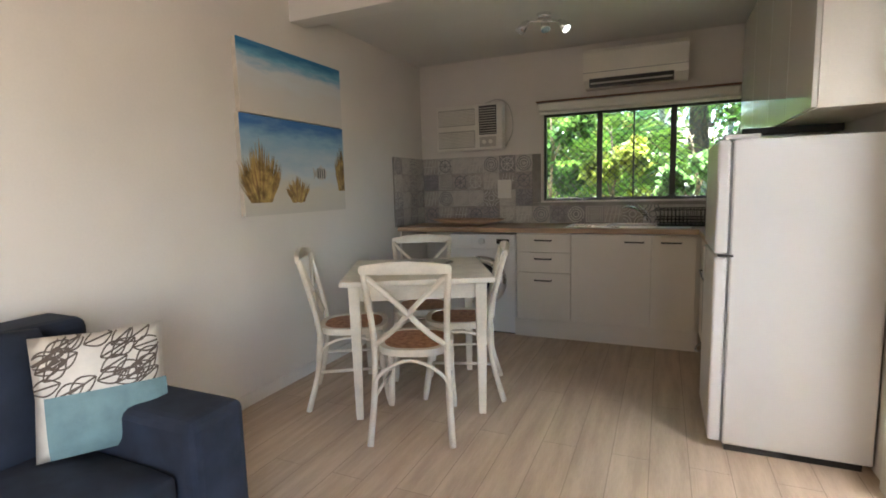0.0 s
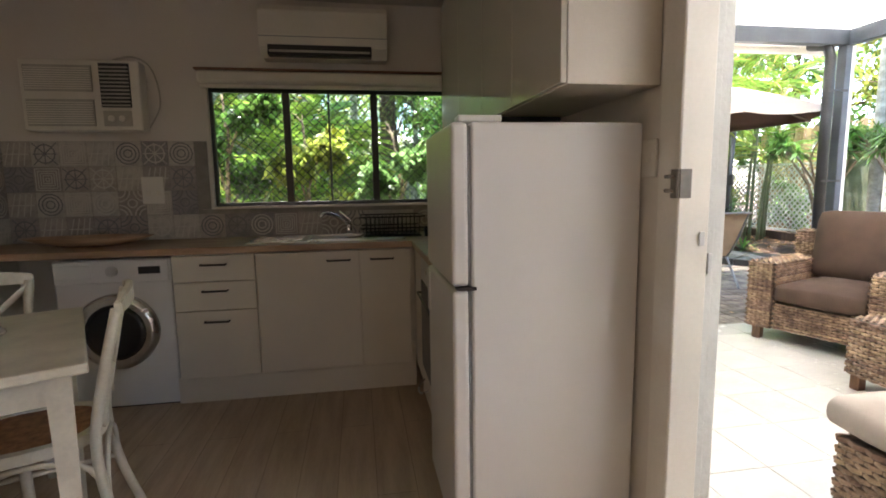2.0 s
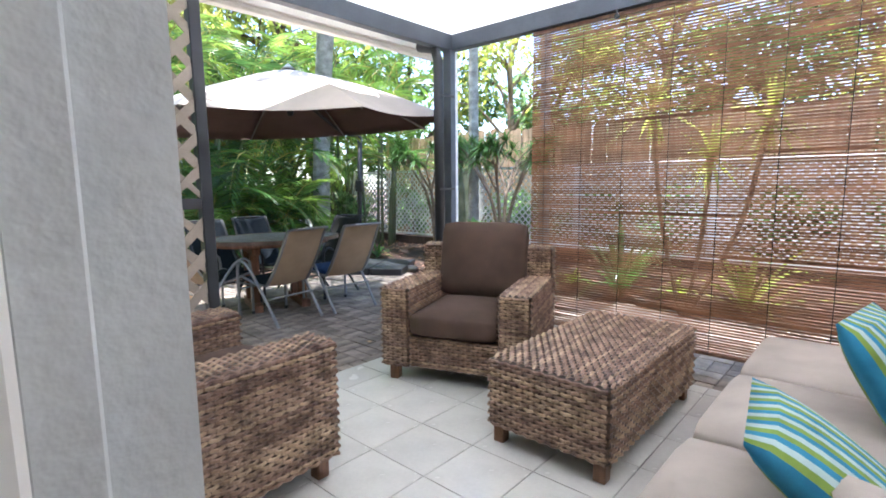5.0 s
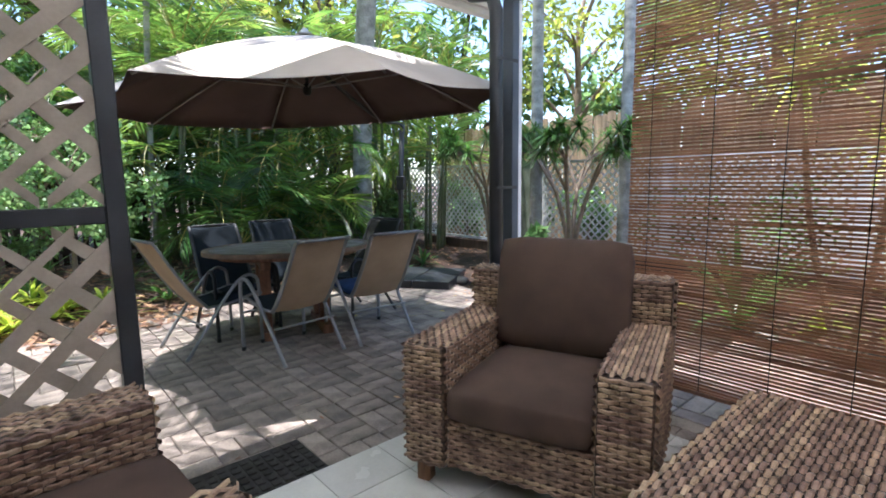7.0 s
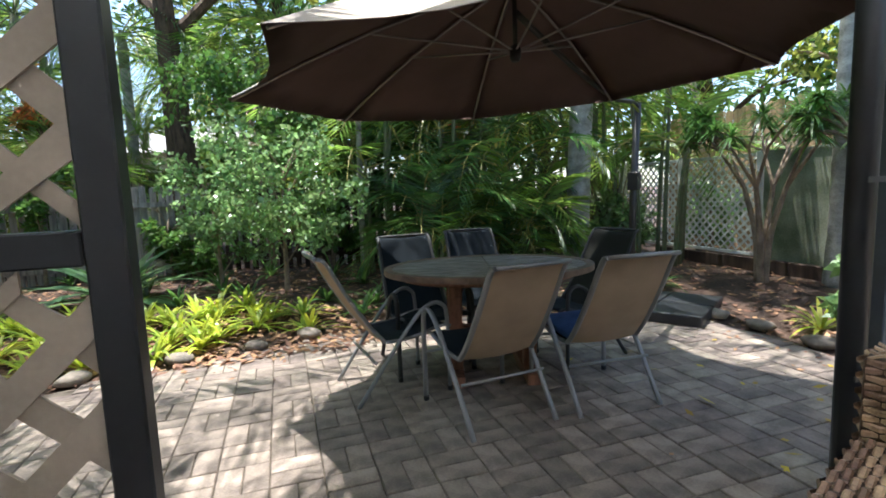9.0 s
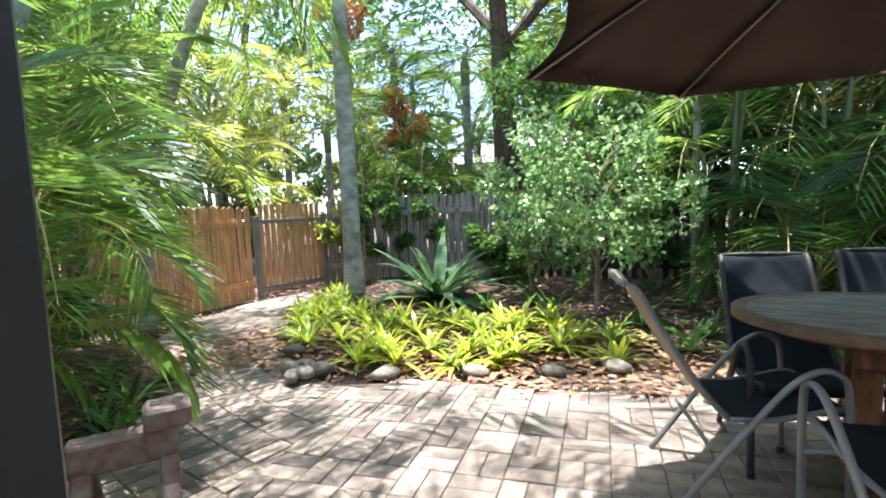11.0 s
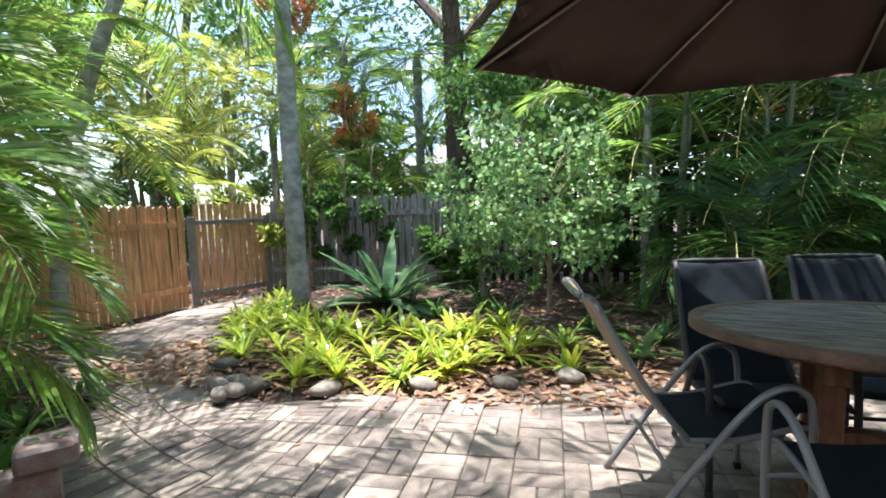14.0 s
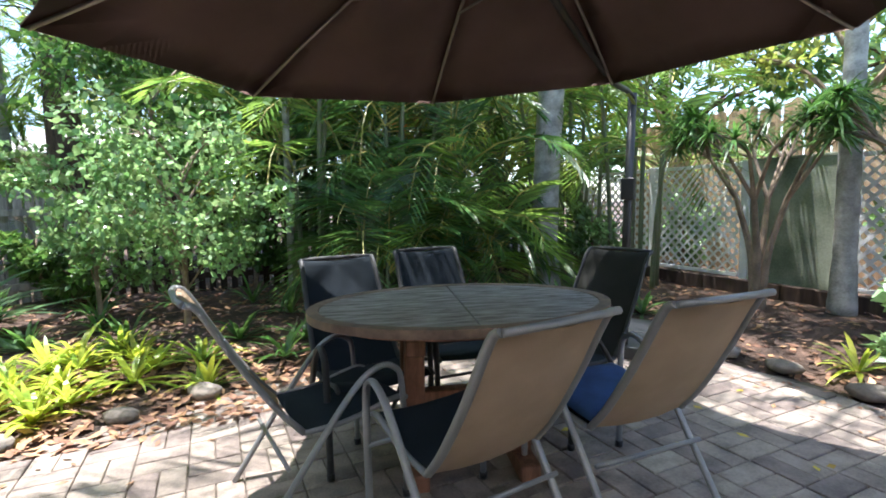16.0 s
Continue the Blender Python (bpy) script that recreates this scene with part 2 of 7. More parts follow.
M["table_rim_wood"] = material("weathered_reddish_rim", (0.24, 0.15, 0.10), 0.7, second=(0.13, 0.085, 0.06), vary=0.4, scale=7, fine=50, bump=0.3)
M["table_leg_wood"] = material("reddish_table_timber", (0.25, 0.115, 0.065), 0.6, second=(0.14, 0.06, 0.03), vary=0.4, scale=7, fine=50, stretch=(5, 5, 1), bump=0.3)
M["sling"] = material("tan_sling_mesh", (0.40, 0.29, 0.19), 0.75, vary=0.12, scale=6, fine=600, bump=0.3, translucent=0.12)
M["sling_olive"] = material("dark_olive_sling_mesh", (0.03, 0.03, 0.026), 0.9, spec=0.2, vary=0.2, scale=6, fine=600, bump=0.3)
M["sling_dark"] = material("charcoal_sling_mesh", (0.015, 0.021, 0.027), 0.9, spec=0.2, vary=0.2, scale=6, fine=600, bump=0.3)
M["alloy"] = material("grey_powdercoat", (0.27, 0.27, 0.27), 0.4, metal=0.3, vary=0.12, scale=8, fine=120, bump=0.05)
M["alloy_dark"] = material("dark_powdercoat", (0.05, 0.05, 0.05), 0.6, metal=0.1, vary=0.2, scale=8, fine=120, bump=0.05)
M["blue_pad"] = material("blue_seat_pad", (0.03, 0.075, 0.20), 0.9, vary=0.3, scale=10, fine=400, bump=0.3)
M["fence_grey"] = material("weathered_grey_paling", (0.34, 0.31, 0.28), 0.85, second=(0.16, 0.145, 0.13), vary=0.4, scale=5, fine=60, stretch=(5, 5, 0.5), bump=0.5, island=0.25)
M["fence_orange"] = material("warm_timber_paling", (0.68, 0.38, 0.16), 0.75, second=(0.42, 0.21, 0.09), vary=0.4, scale=5, fine=60, stretch=(5, 5, 0.5), bump=0.4, island=0.25)
M["fence_tan"] = material("pale_tan_paling", (0.60, 0.42, 0.26), 0.8, second=(0.36, 0.23, 0.13), vary=0.4, scale=5, fine=60, stretch=(5, 5, 0.5), bump=0.4, island=0.2)
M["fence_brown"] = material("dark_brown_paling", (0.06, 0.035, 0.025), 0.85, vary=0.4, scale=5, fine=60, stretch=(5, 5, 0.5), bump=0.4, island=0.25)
M["gate_metal"] = material("weathered_gate_rail", (0.22, 0.20, 0.18), 0.6, vary=0.3, scale=6, fine=80, bump=0.2)
M["stone"] = material("garden_rock", (0.24, 0.20, 0.16), 0.9, second=(0.11, 0.10, 0.085), vary=0.4, scale=6, fine=40, bump=0.8, depth=0.01, object_vary=0.25)
M["palm_bark"] = material("ringed_palm_bark", (0.40, 0.38, 0.34), 0.85, second=(0.20, 0.19, 0.165), vary=0.4, scale=7, fine=50, stretch=(1, 1, 1.3), bump=0.35, depth=0.006)
M["bark"] = material("rough_brown_bark", (0.12, 0.075, 0.05), 0.9, second=(0.045, 0.03, 0.022), vary=0.5, scale=8, fine=40, stretch=(3, 3, 0.7), bump=1.0, depth=0.01)
M["pale_bark"] = material("pale_tan_bark", (0.30, 0.22, 0.15), 0.8, second=(0.16, 0.11, 0.075), vary=0.35, scale=8, fine=50, bump=0.5)
M["cane_stem"] = material("yellow_cane_stem", (0.42, 0.33, 0.07), 0.5, second=(0.16, 0.17, 0.05), vary=0.4, scale=3, fine=40, stretch=(1, 1, 2), bump=0.1)
M["green_stem"] = material("green_cane_stem", (0.09, 0.12, 0.05), 0.55, second=(0.16, 0.15, 0.09), vary=0.4, scale=3, fine=40, stretch=(1, 1, 4), bump=0.1)
M["frond"] = material("palm_leaflet", (0.165, 0.265, 0.045), 0.38, second=(0.065, 0.14, 0.03), vary=0.4, scale=3, fine=40, bump=0.0, island=0.45, translucent=0.52)
M["frond_dark"] = material("deep_green_palm_leaflet", (0.075, 0.155, 0.035), 0.36, second=(0.035, 0.085, 0.025), vary=0.4, scale=3, fine=40, bump=0.0, island=0.45, translucent=0.35)
M["leaf"] = material("green_leaf", (0.09, 0.19, 0.04), 0.36, second=(0.04, 0.085, 0.02), vary=0.4, scale=3, fine=40, bump=0.0, island=0.5, translucent=0.4)
M["leaf_light"] = material("light_green_leaf", (0.25, 0.38, 0.16), 0.3, second=(0.07, 0.15, 0.04), vary=0.4, scale=3, fine=40, bump=0.0, island=0.45, translucent=0.4)
M["leaf_yellow"] = material("yellow_green_leaf", (0.32, 0.35, 0.07), 0.45, second=(0.11, 0.17, 0.03), vary=0.4, scale=3, fine=40, bump=0.0, island=0.5, translucent=0.55)
M["leaf_orange"] = material("orange_leaf", (0.62, 0.24, 0.08), 0.5, second=(0.26, 0.16, 0.03), vary=0.4, scale=3, fine=40, bump=0.0, island=0.4, translucent=0.4)
M["strap"] = material("strap_leaf", (0.42, 0.46, 0.05), 0.35, second=(0.10, 0.20, 0.03), vary=0.4, scale=4, fine=40, bump=0.0, island=0.45, translucent=0.35)
M["agave"] = material("grey_green_rosette_leaf", (0.14, 0.24, 0.09), 0.4, second=(0.05, 0.12, 0.06), vary=0.4, scale=4, fine=40, bump=0.0, island=0.3, translucent=0.2)
M["dead_leaf"] = material("fallen_brown_leaf", (0.36, 0.20, 0.11), 0.8, second=(0.16, 0.08, 0.045), vary=0.4, scale=8, fine=60, bump=0.0, island=0.5, translucent=0.1)
M["yellow_dead_leaf"] = material("fallen_yellow_leaf", (0.50, 0.34, 0.04), 0.7, vary=0.3, bump=0.0, island=0.3)
M["sleeper"] = material("weathered_sleeper_timber", (0.12, 0.062, 0.048), 0.85, second=(0.21, 0.185, 0.17), vary=0.4, scale=9, fine=60, stretch=(2, 2, 2), bump=0.6)
M["moss_sheet"] = material("mossy_cement_sheet", (0.30, 0.32, 0.24), 0.85, second=(0.13, 0.16, 0.10), vary=0.4, scale=3, fine=50, bump=0.3)
M["far_wall"] = material("neighbour_cream_wall", (0.55, 0.50, 0.42), 0.8, vary=0.1, bump=0.1)
M["far_roof"] = material("neighbour_roof_sheet", (0.35, 0.33, 0.31), 0.6, vary=0.15, bump=0.1)
M["glass"] = glass_material("clear_glass")
M["bowl_glass"] = glass_material("bowl_glass", (0.86, 0.92, 0.92), 0.03, 1.45)
M["canvas_edge"] = material("canvas_edge", (0.55, 0.50, 0.42), 0.8, bump=0.1)
M["switch"] = material("switch_plate", (0.75, 0.72, 0.66), 0.35, vary=0.03, bump=0.0)


# ---- helpers for building ----
def part(name, bm, mat, parent=None, label=""):
    me = bpy.data.meshes.new(name)
    bm.to_mesh(me)
    bm.free()
    me.materials.append(M[mat])
    ob = new(name, me)
    if parent:
        ob.parent = parent
    return tagged(ob, label)


def thing(name, label, category, group="", at=(0, 0, 0), rz=0.0, kind=""):
    ob = new(name)
    ob.empty_display_size = 0.1
    ob.matrix_world = pose(*at, 0, 0, rz)
    return tagged(ob, label, category, group, kind)


def add_box(bm, x0, x1, y0, y1, z0, z1, m=None):
    vs = [bm.verts.new((x, y, z)) for z in (z0, z1) for x, y in ((x0, y0), (x1, y0), (x1, y1), (x0, y1))]
    for f in ((3, 2, 1, 0), (4, 5, 6, 7), (0, 1, 5, 4), (1, 2, 6, 5), (2, 3, 7, 6), (3, 0, 4, 7)):
        bm.faces.new([vs[i] for i in f])
    if m is not None:
        bmesh.ops.transform(bm, matrix=m, verts=vs)
    return vs


def box(x0, x1, y0, y1, z0, z1, bevel=0.0, seg=1, m=None):
    bm = bmesh.new()
    add_box(bm, x0, x1, y0, y1, z0, z1)
    if bevel:
        bmesh.ops.bevel(bm, geom=bm.edges[:], offset=bevel, segments=seg, profile=0.5, affect="EDGES")
    if m is not None:
        bmesh.ops.transform(bm, matrix=m, verts=bm.verts)
    return bm


def add_tube(bm, pts, radii, n=8, squash=None, cap=True):
    """A round bar along points, with a radius for each."""
    pts = [Vector(p) for p in pts]
    if not hasattr(radii, "__len__"):
        radii = [radii] * len(pts)
    rings = []
    side = None
    for i, p in enumerate(pts):
        d = (pts[min(i + 1, len(pts) - 1)] - pts[max(i - 1, 0)]).normalized()
        if side is None:
            side = d.orthogonal().normalized() if abs(d.z) < 0.99 else Vector((1, 0, 0))
        side = (side - d * side.dot(d)).normalized()
        up = d.cross(side)
        r = radii[i]
        sq = squash or (1, 1)
        rings.append([bm.verts.new(p + side * (r * sq[0] * math.cos(a)) + up * (r * sq[1] * math.sin(a)))
                      for a in (2 * math.pi * k / n for k in range(n))])
    for a, b in zip(rings, rings[1:]):
        for k in range(n):
            bm.faces.new((a[k], a[(k + 1) % n], b[(k + 1) % n], b[k]))
    if cap:
        bm.faces.new(rings[0][::-1]), bm.faces.new(rings[-1])
    return rings


def tube(pts, radii, n=8, squash=None, smooth=True):
    bm = bmesh.new()
    add_tube(bm, pts, radii, n, squash)
    if smooth:
        for f in bm.faces:
            f.smooth = len(f.verts) == 4
    return bm


def bar(a, b, w, d, bevel=0.0):
    """A straight square bar from a to b."""
    a, b = Vector(a), Vector(b)
    z = (b - a).normalized()
    x = Vector((1, 0, 0)) if abs(z.x) < 0.9 else Vector((0, 1, 0))
    y = z.cross(x).normalized()
    x = y.cross(z)
    m = Matrix((x, y, z)).transposed().to_4x4()
    m.translation = a
    return box(-w / 2, w / 2, -d / 2, d / 2, 0, (b - a).length, bevel, m=m)


def curve_pts(pts, n=8):
    """Points along a smooth curve through the given ones."""
    p = [Vector(q) for q in pts]
    p = [p[0] * 2 - p[1]] + p + [p[-1] * 2 - p[-2]]
    out = []
    for i in range(1, len(p) - 2):
        for k in range(n):
            t = k / n
            out.append(0.5 * ((2 * p[i]) + (-p[i - 1] + p[i + 1]) * t + (2 * p[i - 1] - 5 * p[i] + 4 * p[i + 1] - p[i + 2]) * t * t
                              + (-p[i - 1] + 3 * p[i] - 3 * p[i + 1] + p[i + 2]) * t ** 3))
    out.append(p[-2])
    return out


def pillow(w, h, t, n=10, puff=2.4):
    """A stuffed square cushion, lying flat, centre at the origin."""
    bm = bmesh.new()
    grid = {}
    for s in (1, -1):
        for i in range(n + 1):
            for j in range(n + 1):
                u, v = 2 * i / n - 1, 2 * j / n - 1
                edge = i in (0, n) or j in (0, n)
                if edge and s == -1:
                    grid[s, i, j] = grid[1, i, j]
                    continue
                hh = (max(0, 1 - abs(u) ** puff) * max(0, 1 - abs(v) ** puff)) ** 0.5
                pin = 1 - 0.05 * (1 - abs(u * v))
                grid[s, i, j] = bm.verts.new((u * w / 2 * (pin if edge else 1), v * h / 2 * (pin if edge else 1), s * t / 2 * hh))
    for s in (1, -1):
        for i in range(n):
            for j in range(n):
                q = [grid[s, i, j], grid[s, i + 1, j], grid[s, i + 1, j + 1], grid[s, i, j + 1]]
                f = bm.faces.new(q if s == 1 else q[::-1])
                f.smooth = True
    return bm


def soft_box(w, d, h, r=0.05, sag=0.0):
    """A boxed cushion with rounded edges, base at z 0, centre at x, y 0."""
    bm = bmesh.new()
    add_box(bm, -w / 2, w / 2, -d / 2, d / 2, 0, h)
    bmesh.ops.subdivide_edges(bm, edges=bm.edges[:], cuts=5, use_grid_fill=True)
    for v in bm.verts:
        x, y, z = v.co
        u, q = abs(2 * x / w), abs(2 * y / d)
        k = (1 - u ** 3) * (1 - q ** 3)
        v.co.z += (sag * k) if z > h / 2 else 0
        c = Vector((max(-w / 2 + r, min(w / 2 - r, x)), max(-d / 2 + r, min(d / 2 - r, y)), max(r, min(h - r, z))))
        off = Vector((x, y, z)) - c
        if off.length > r:
            v.co += c + off.normalized() * r - Vector((x, y, z))
    for f in bm.faces:
        f.smooth = True
    return bm


def mesh_from(name, verts, faces, mat, parent=None, smooth=False):
    me = bpy.data.meshes.new(name)
    me.from_pydata([tuple(v) for v in verts], [], faces)
    me.materials.append(M[mat])
    if smooth:
        me.shade_smooth()
    ob = new(name, me)
    if parent:
        ob.parent = parent
    return ob


def slab(name, x0, x1, y0, y1, z0, z1, mat, label="", bevel=0.0):
    return tagged(part(name, box(x0, x1, y0, y1, z0, z1, bevel), mat), label, "", "", "structure")


# ---- the house: floor, walls, ceiling ----
slab("floor", -1.35, 1.98, -2.2, 5.95, -0.15, 0.0, "laminate_floor", "light oak-look laminate boards")
slab("wall_west", -1.35, -1.2, -2.2, 5.95, 0.0, 2.75, "wall", "warm cream painted plaster wall")


def wall_with_hole(name, axis, plane0, plane1, a0, a1, b0, b1, z0, z1, top, mat, label):
    """A wall between two planes with one opening a..b wide and z0..z1 high."""
    bm = bmesh.new()
    for p, q, r, s in ((a0, b0, 0, top), (b1, a1, 0, top), (b0, b1, 0, z0), (b0, b1, z1, top)):
        if q - p > 1e-4 and s - r > 1e-4:
            if axis == "x":
                add_box(bm, p, q, plane0, plane1, r, s)
            else:
                add_box(bm, plane0, plane1, p, q, r, s)
    return tagged(part(name, bm, mat), label, "", "", "structure")


wall_with_hole("wall_north", "x", 5.8, 5.95, -1.35, 1.98, 0.0, 1.80, 1.10, 1.86, 2.75, "wall", "cream painted kitchen wall with a window opening")
slab("wall_south", -1.35, 1.98, -2.35, -2.2, 0.0, 2.75, "wall", "cream painted living room wall")
# Opening added out of view for the fill lamp; no window is known here.
wall_with_hole("wall_east", "y", 1.84, 1.98, -2.2, 0.85, -1.4, 0.4, 0.4, 2.1, 2.75, "block", "white painted blockwork wall with an opening added out of view")
wall_with_hole("wall_east", "y", 1.84, 1.98, 0.85, 5.8, 2.72, 3.64, 0.0, 2.06, 2.75, "block", "white painted blockwork wall with a doorway")
slab("wall_lining", 1.825, 1.838, 3.70, 5.79, 0.0, 2.40, "wall", "cream plaster lining")
slab("wall_lining", 1.825, 1.838, -2.2, -1.42, 0.0, 2.58, "wall", "cream plaster lining")
slab("wall_lining", 1.825, 1.838, 0.42, 2.68, 0.0, 2.58, "wall", "cream plaster lining")
slab("wall_lining", 1.825, 1.838, 2.68, 3.70, 2.10, 2.58, "wall", "cream plaster lining")
slab("ceiling", -1.2, 1.84, 4.1, 5.8, 2.40, 2.62, "ceiling", "off-white kitchen ceiling")
slab("ceiling", -1.2, 1.84, -2.2, 3.95, 2.60, 2.75, "ceiling", "off-white living room ceiling")
slab("bulkhead", -1.199, 1.824, 3.95, 4.1, 2.30, 2.75, "ceiling", "painted ceiling beam between the rooms", 0.004)
for y0, y1 in ((-2.2, 5.2),):
    slab("baseboard", -1.2, -1.187, y0, y1, 0.0, 0.075, "trim", "white painted baseboard", 0.003)
slab("door_frame", 1.80, 1.90, 3.60, 3.70, 0.0, 2.10, "trim", "cream timber door jamb", 0.004)
slab("door_frame", 1.80, 1.90, 2.68, 2.76, 0.0, 2.10, "trim", "cream timber door jamb", 0.004)
slab("door_frame", 1.80, 1.90, 2.76, 3.60, 2.02, 2.10, "trim", "cream timber door head", 0.004)
slab("door_frame", 1.90, 1.93, 3.615, 3.65, 0.0, 2.06, "block", "grey sliding door channel", 0.002)
slab("threshold", 1.86, 1.99, 2.76, 3.63, 0.0, 0.012, "alloy", "metal door sill", 0.003)

keeper = thing("lock_keeper", "chrome lock keeper screwed to the cream door jamb", "lock")
part("plate", box(1.80, 1.835, 3.594, 3.599, 1.175, 1.255, 0.001), "gate_metal", keeper)
part("flange", box(1.794, 1.799, 3.60, 3.63, 1.175, 1.255, 0.001), "gate_metal", keeper)
for z in (1.195, 1.235):
    part("bolt_socket", tube([(1.796, 3.61, z), (1.796, 3.655, z)], 0.006), "steel", keeper)
strike = thing("strike_plate", "small steel strike plate let into the door jamb", "lock")
part("plate", box(1.868, 1.884, 3.594, 3.5985, 1.04, 1.08, 0.001), "steel", strike)
slide = thing("strike_plate", "narrow steel strike plate in the grey door channel", "lock")
part("plate", box(1.908, 1.922, 3.607, 3.6135, 0.955, 1.015, 0.001), "steel", slide)
sw = thing("light_switch", "white plastic light switch on the wall beside the fridge", "switch")
part("plate", box(1.815, 1.8245, 3.74, 3.815, 1.235, 1.35, 0.002), "switch", sw)
part("rocker", box(1.811, 1.8145, 3.765, 3.79, 1.28, 1.31, 0.001), "switch", sw)

# ---- window with security mesh ----
win = tagged(part("window_1", box(-0.015, 1.80, 5.79, 5.83, 1.085, 1.10, 0.002), "trim"), "kitchen window in dark aluminium with a diamond mesh screen", "", "", "structure")
for x0, x1, z0, z1 in ((0.0, 1.8, 1.10, 1.125), (0.0, 1.8, 1.835, 1.86), (0.0, 0.022, 1.125, 1.835), (1.778, 1.8, 1.125, 1.835), (0.455, 0.50, 1.125, 1.835), (1.03, 1.075, 1.125, 1.835), (0.745, 0.758, 1.125, 1.835)):
    part("window_frame", box(x0, x1, 5.84, 5.875, z0, z1, 0.002), "black", win)
for x0, x1 in ((0.022, 0.455), (0.50, 1.03), (1.075, 1.778)):
    ob = part("pane", box(x0, x1, 5.855, 5.858, 1.125, 1.835), "glass", win)
    ob.visible_shadow = False
bm = bmesh.new()
for s in (1, -1):
    for k in range(-12, 42):
        x = k * 0.062
        a, b = (x, 1.10), (x + s * 0.75, 1.85)
        pts = []
        for (px, pz) in (a, b):
            pts.append([px, pz])
        (xa, za), (xb, zb) = pts
        def at_x(xx):
            return za + (zb - za) * (xx - xa) / (xb - xa)
        lo, hi = sorted((xa, xb))
        lo2, hi2 = max(lo, 0.01), min(hi, 1.79)
        if hi2 - lo2 > 0.02:
            add_tube(bm, [(lo2, 5.90 + s * 0.001, at_x(lo2)), (hi2, 5.90 + s * 0.001, at_x(hi2))], 0.0032, 4)
part("security_mesh", bm, "alloy_dark", win)
blind_box = thing("roller_blind", "white rolled-up roller blind above the kitchen window", "blind")
part("cassette", box(-0.03, 1.50, 5.70, 5.79, 1.87, 1.945, 0.02, 3), "white_plastic", blind_box)
part("bottom_rail", box(-0.02, 1.50, 5.735, 5.76, 1.845, 1.869, 0.004), "white_plastic", blind_box)
part("head_rail", box(-0.04, 1.50, 5.695, 5.80, 1.946, 1.958, 0.002), "leg_wood", blind_box)

# ---- kitchen ----
def pull(parent, x, y, z, along="x", w=0.13):
    bm = bmesh.new()
    e = w / 2
    if along == "x":
        add_tube(bm, [(x - e, y, z), (x - e, y - 0.025, z), (x + e, y - 0.025, z), (x + e, y, z)], 0.0055, 6)
    else:
        add_tube(bm, [(x, y - e, z), (x - 0.025, y - e, z), (x - 0.025, y + e, z), (x, y + e, z)], 0.0055, 6)
    return part("handle", bm, "umb_metal", parent)


cab = thing("drawer_cabinet", "cream laminate unit of three drawers under the benchtop", "cabinet")
part("carcass", box(-0.10, 0.34, 5.262, 5.78, 0.15, 0.86), "cabinet", cab)
for z0, z1 in ((0.71, 0.852), (0.545, 0.704), (0.155, 0.539)):
    d = part("drawer", box(-0.097, 0.337, 5.243, 5.261, z0, z1, 0.002), "cabinet", cab)
    pull(d, 0.12, 5.243, z1 - 0.05 if z1 - z0 < 0.3 else z1 - 0.06)
cab = thing("base_cabinet", "cream laminate sink cabinet with one wide door", "cabinet")
part("carcass", box(0.34, 0.92, 5.262, 5.78, 0.15, 0.855), "cabinet", cab)
d = part("door", box(0.343, 0.917, 5.243, 5.261, 0.155, 0.852, 0.002), "cabinet", cab)
pull(d, 0.80, 5.243, 0.80)
cab = thing("base_cabinet", "cream laminate cabinet with one narrow door", "cabinet")
part("carcass", box(0.92, 1.24, 5.262, 5.78, 0.15, 0.86), "cabinet", cab)
d = part("door", box(0.923, 1.215, 5.243, 5.261, 0.155, 0.852, 0.002), "cabinet", cab)
pull(d, 1.05, 5.243, 0.80)
kick = thing("kickboard", "cream kickboard under the cabinets", "kickboard")
part("board", box(-0.12, 1.24, 5.27, 5.285, 0.0, 0.149), "cabinet", kick)
cab = thing("base_cabinet", "cream laminate corner cabinet beside the oven", "cabinet")
part("carcass", box(1.262, 1.82, 4.96, 5.24, 0.15, 0.86), "cabinet", cab)
part("door", box(1.243, 1.261, 4.963, 5.237, 0.155, 0.852, 0.002), "cabinet", cab)
cab = thing("oven", "built-in oven with a dark glass door and bar handle", "oven")
part("carcass", box(1.262, 1.82, 4.40, 4.955, 0.10, 0.86), "cabinet", cab)
part("door", box(1.24, 1.261, 4.405, 4.95, 0.25, 0.72, 0.003), "black", cab)
part("control_panel", box(1.242, 1.261, 4.405, 4.95, 0.725, 0.855, 0.002), "steel", cab)
pull(cab, 1.24, 4.68, 0.66, "y", 0.46)
part("drawer", box(1.243, 1.261, 4.405, 4.95, 0.10, 0.245, 0.002), "cabinet", cab)
part("drawer_handle", tube(curve_pts([(1.24, 4.72, 0.19), (1.205, 4.76, 0.165), (1.205, 4.84, 0.165), (1.24, 4.88, 0.19)], 4), 0.006, 6), "steel", cab)

bench = thing("benchtop", "timber-look laminate benchtop running round the kitchen corner", "benchtop")
bm = bmesh.new()
add_box(bm, -1.187, 1.82, 5.222, 5.79, 0.862, 0.90)
bmesh.ops.bevel(bm, geom=bm.edges[:], offset=0.004, segments=1, affect="EDGES")
part("top", bm, "bench", bench)
part("return_top", box(1.225, 1.82, 4.38, 5.221, 0.862, 0.90, 0.004), "bench", bench)
part("end_panel", box(-1.185, -1.165, 5.26, 5.78, 0.0, 0.861), "cabinet", bench)

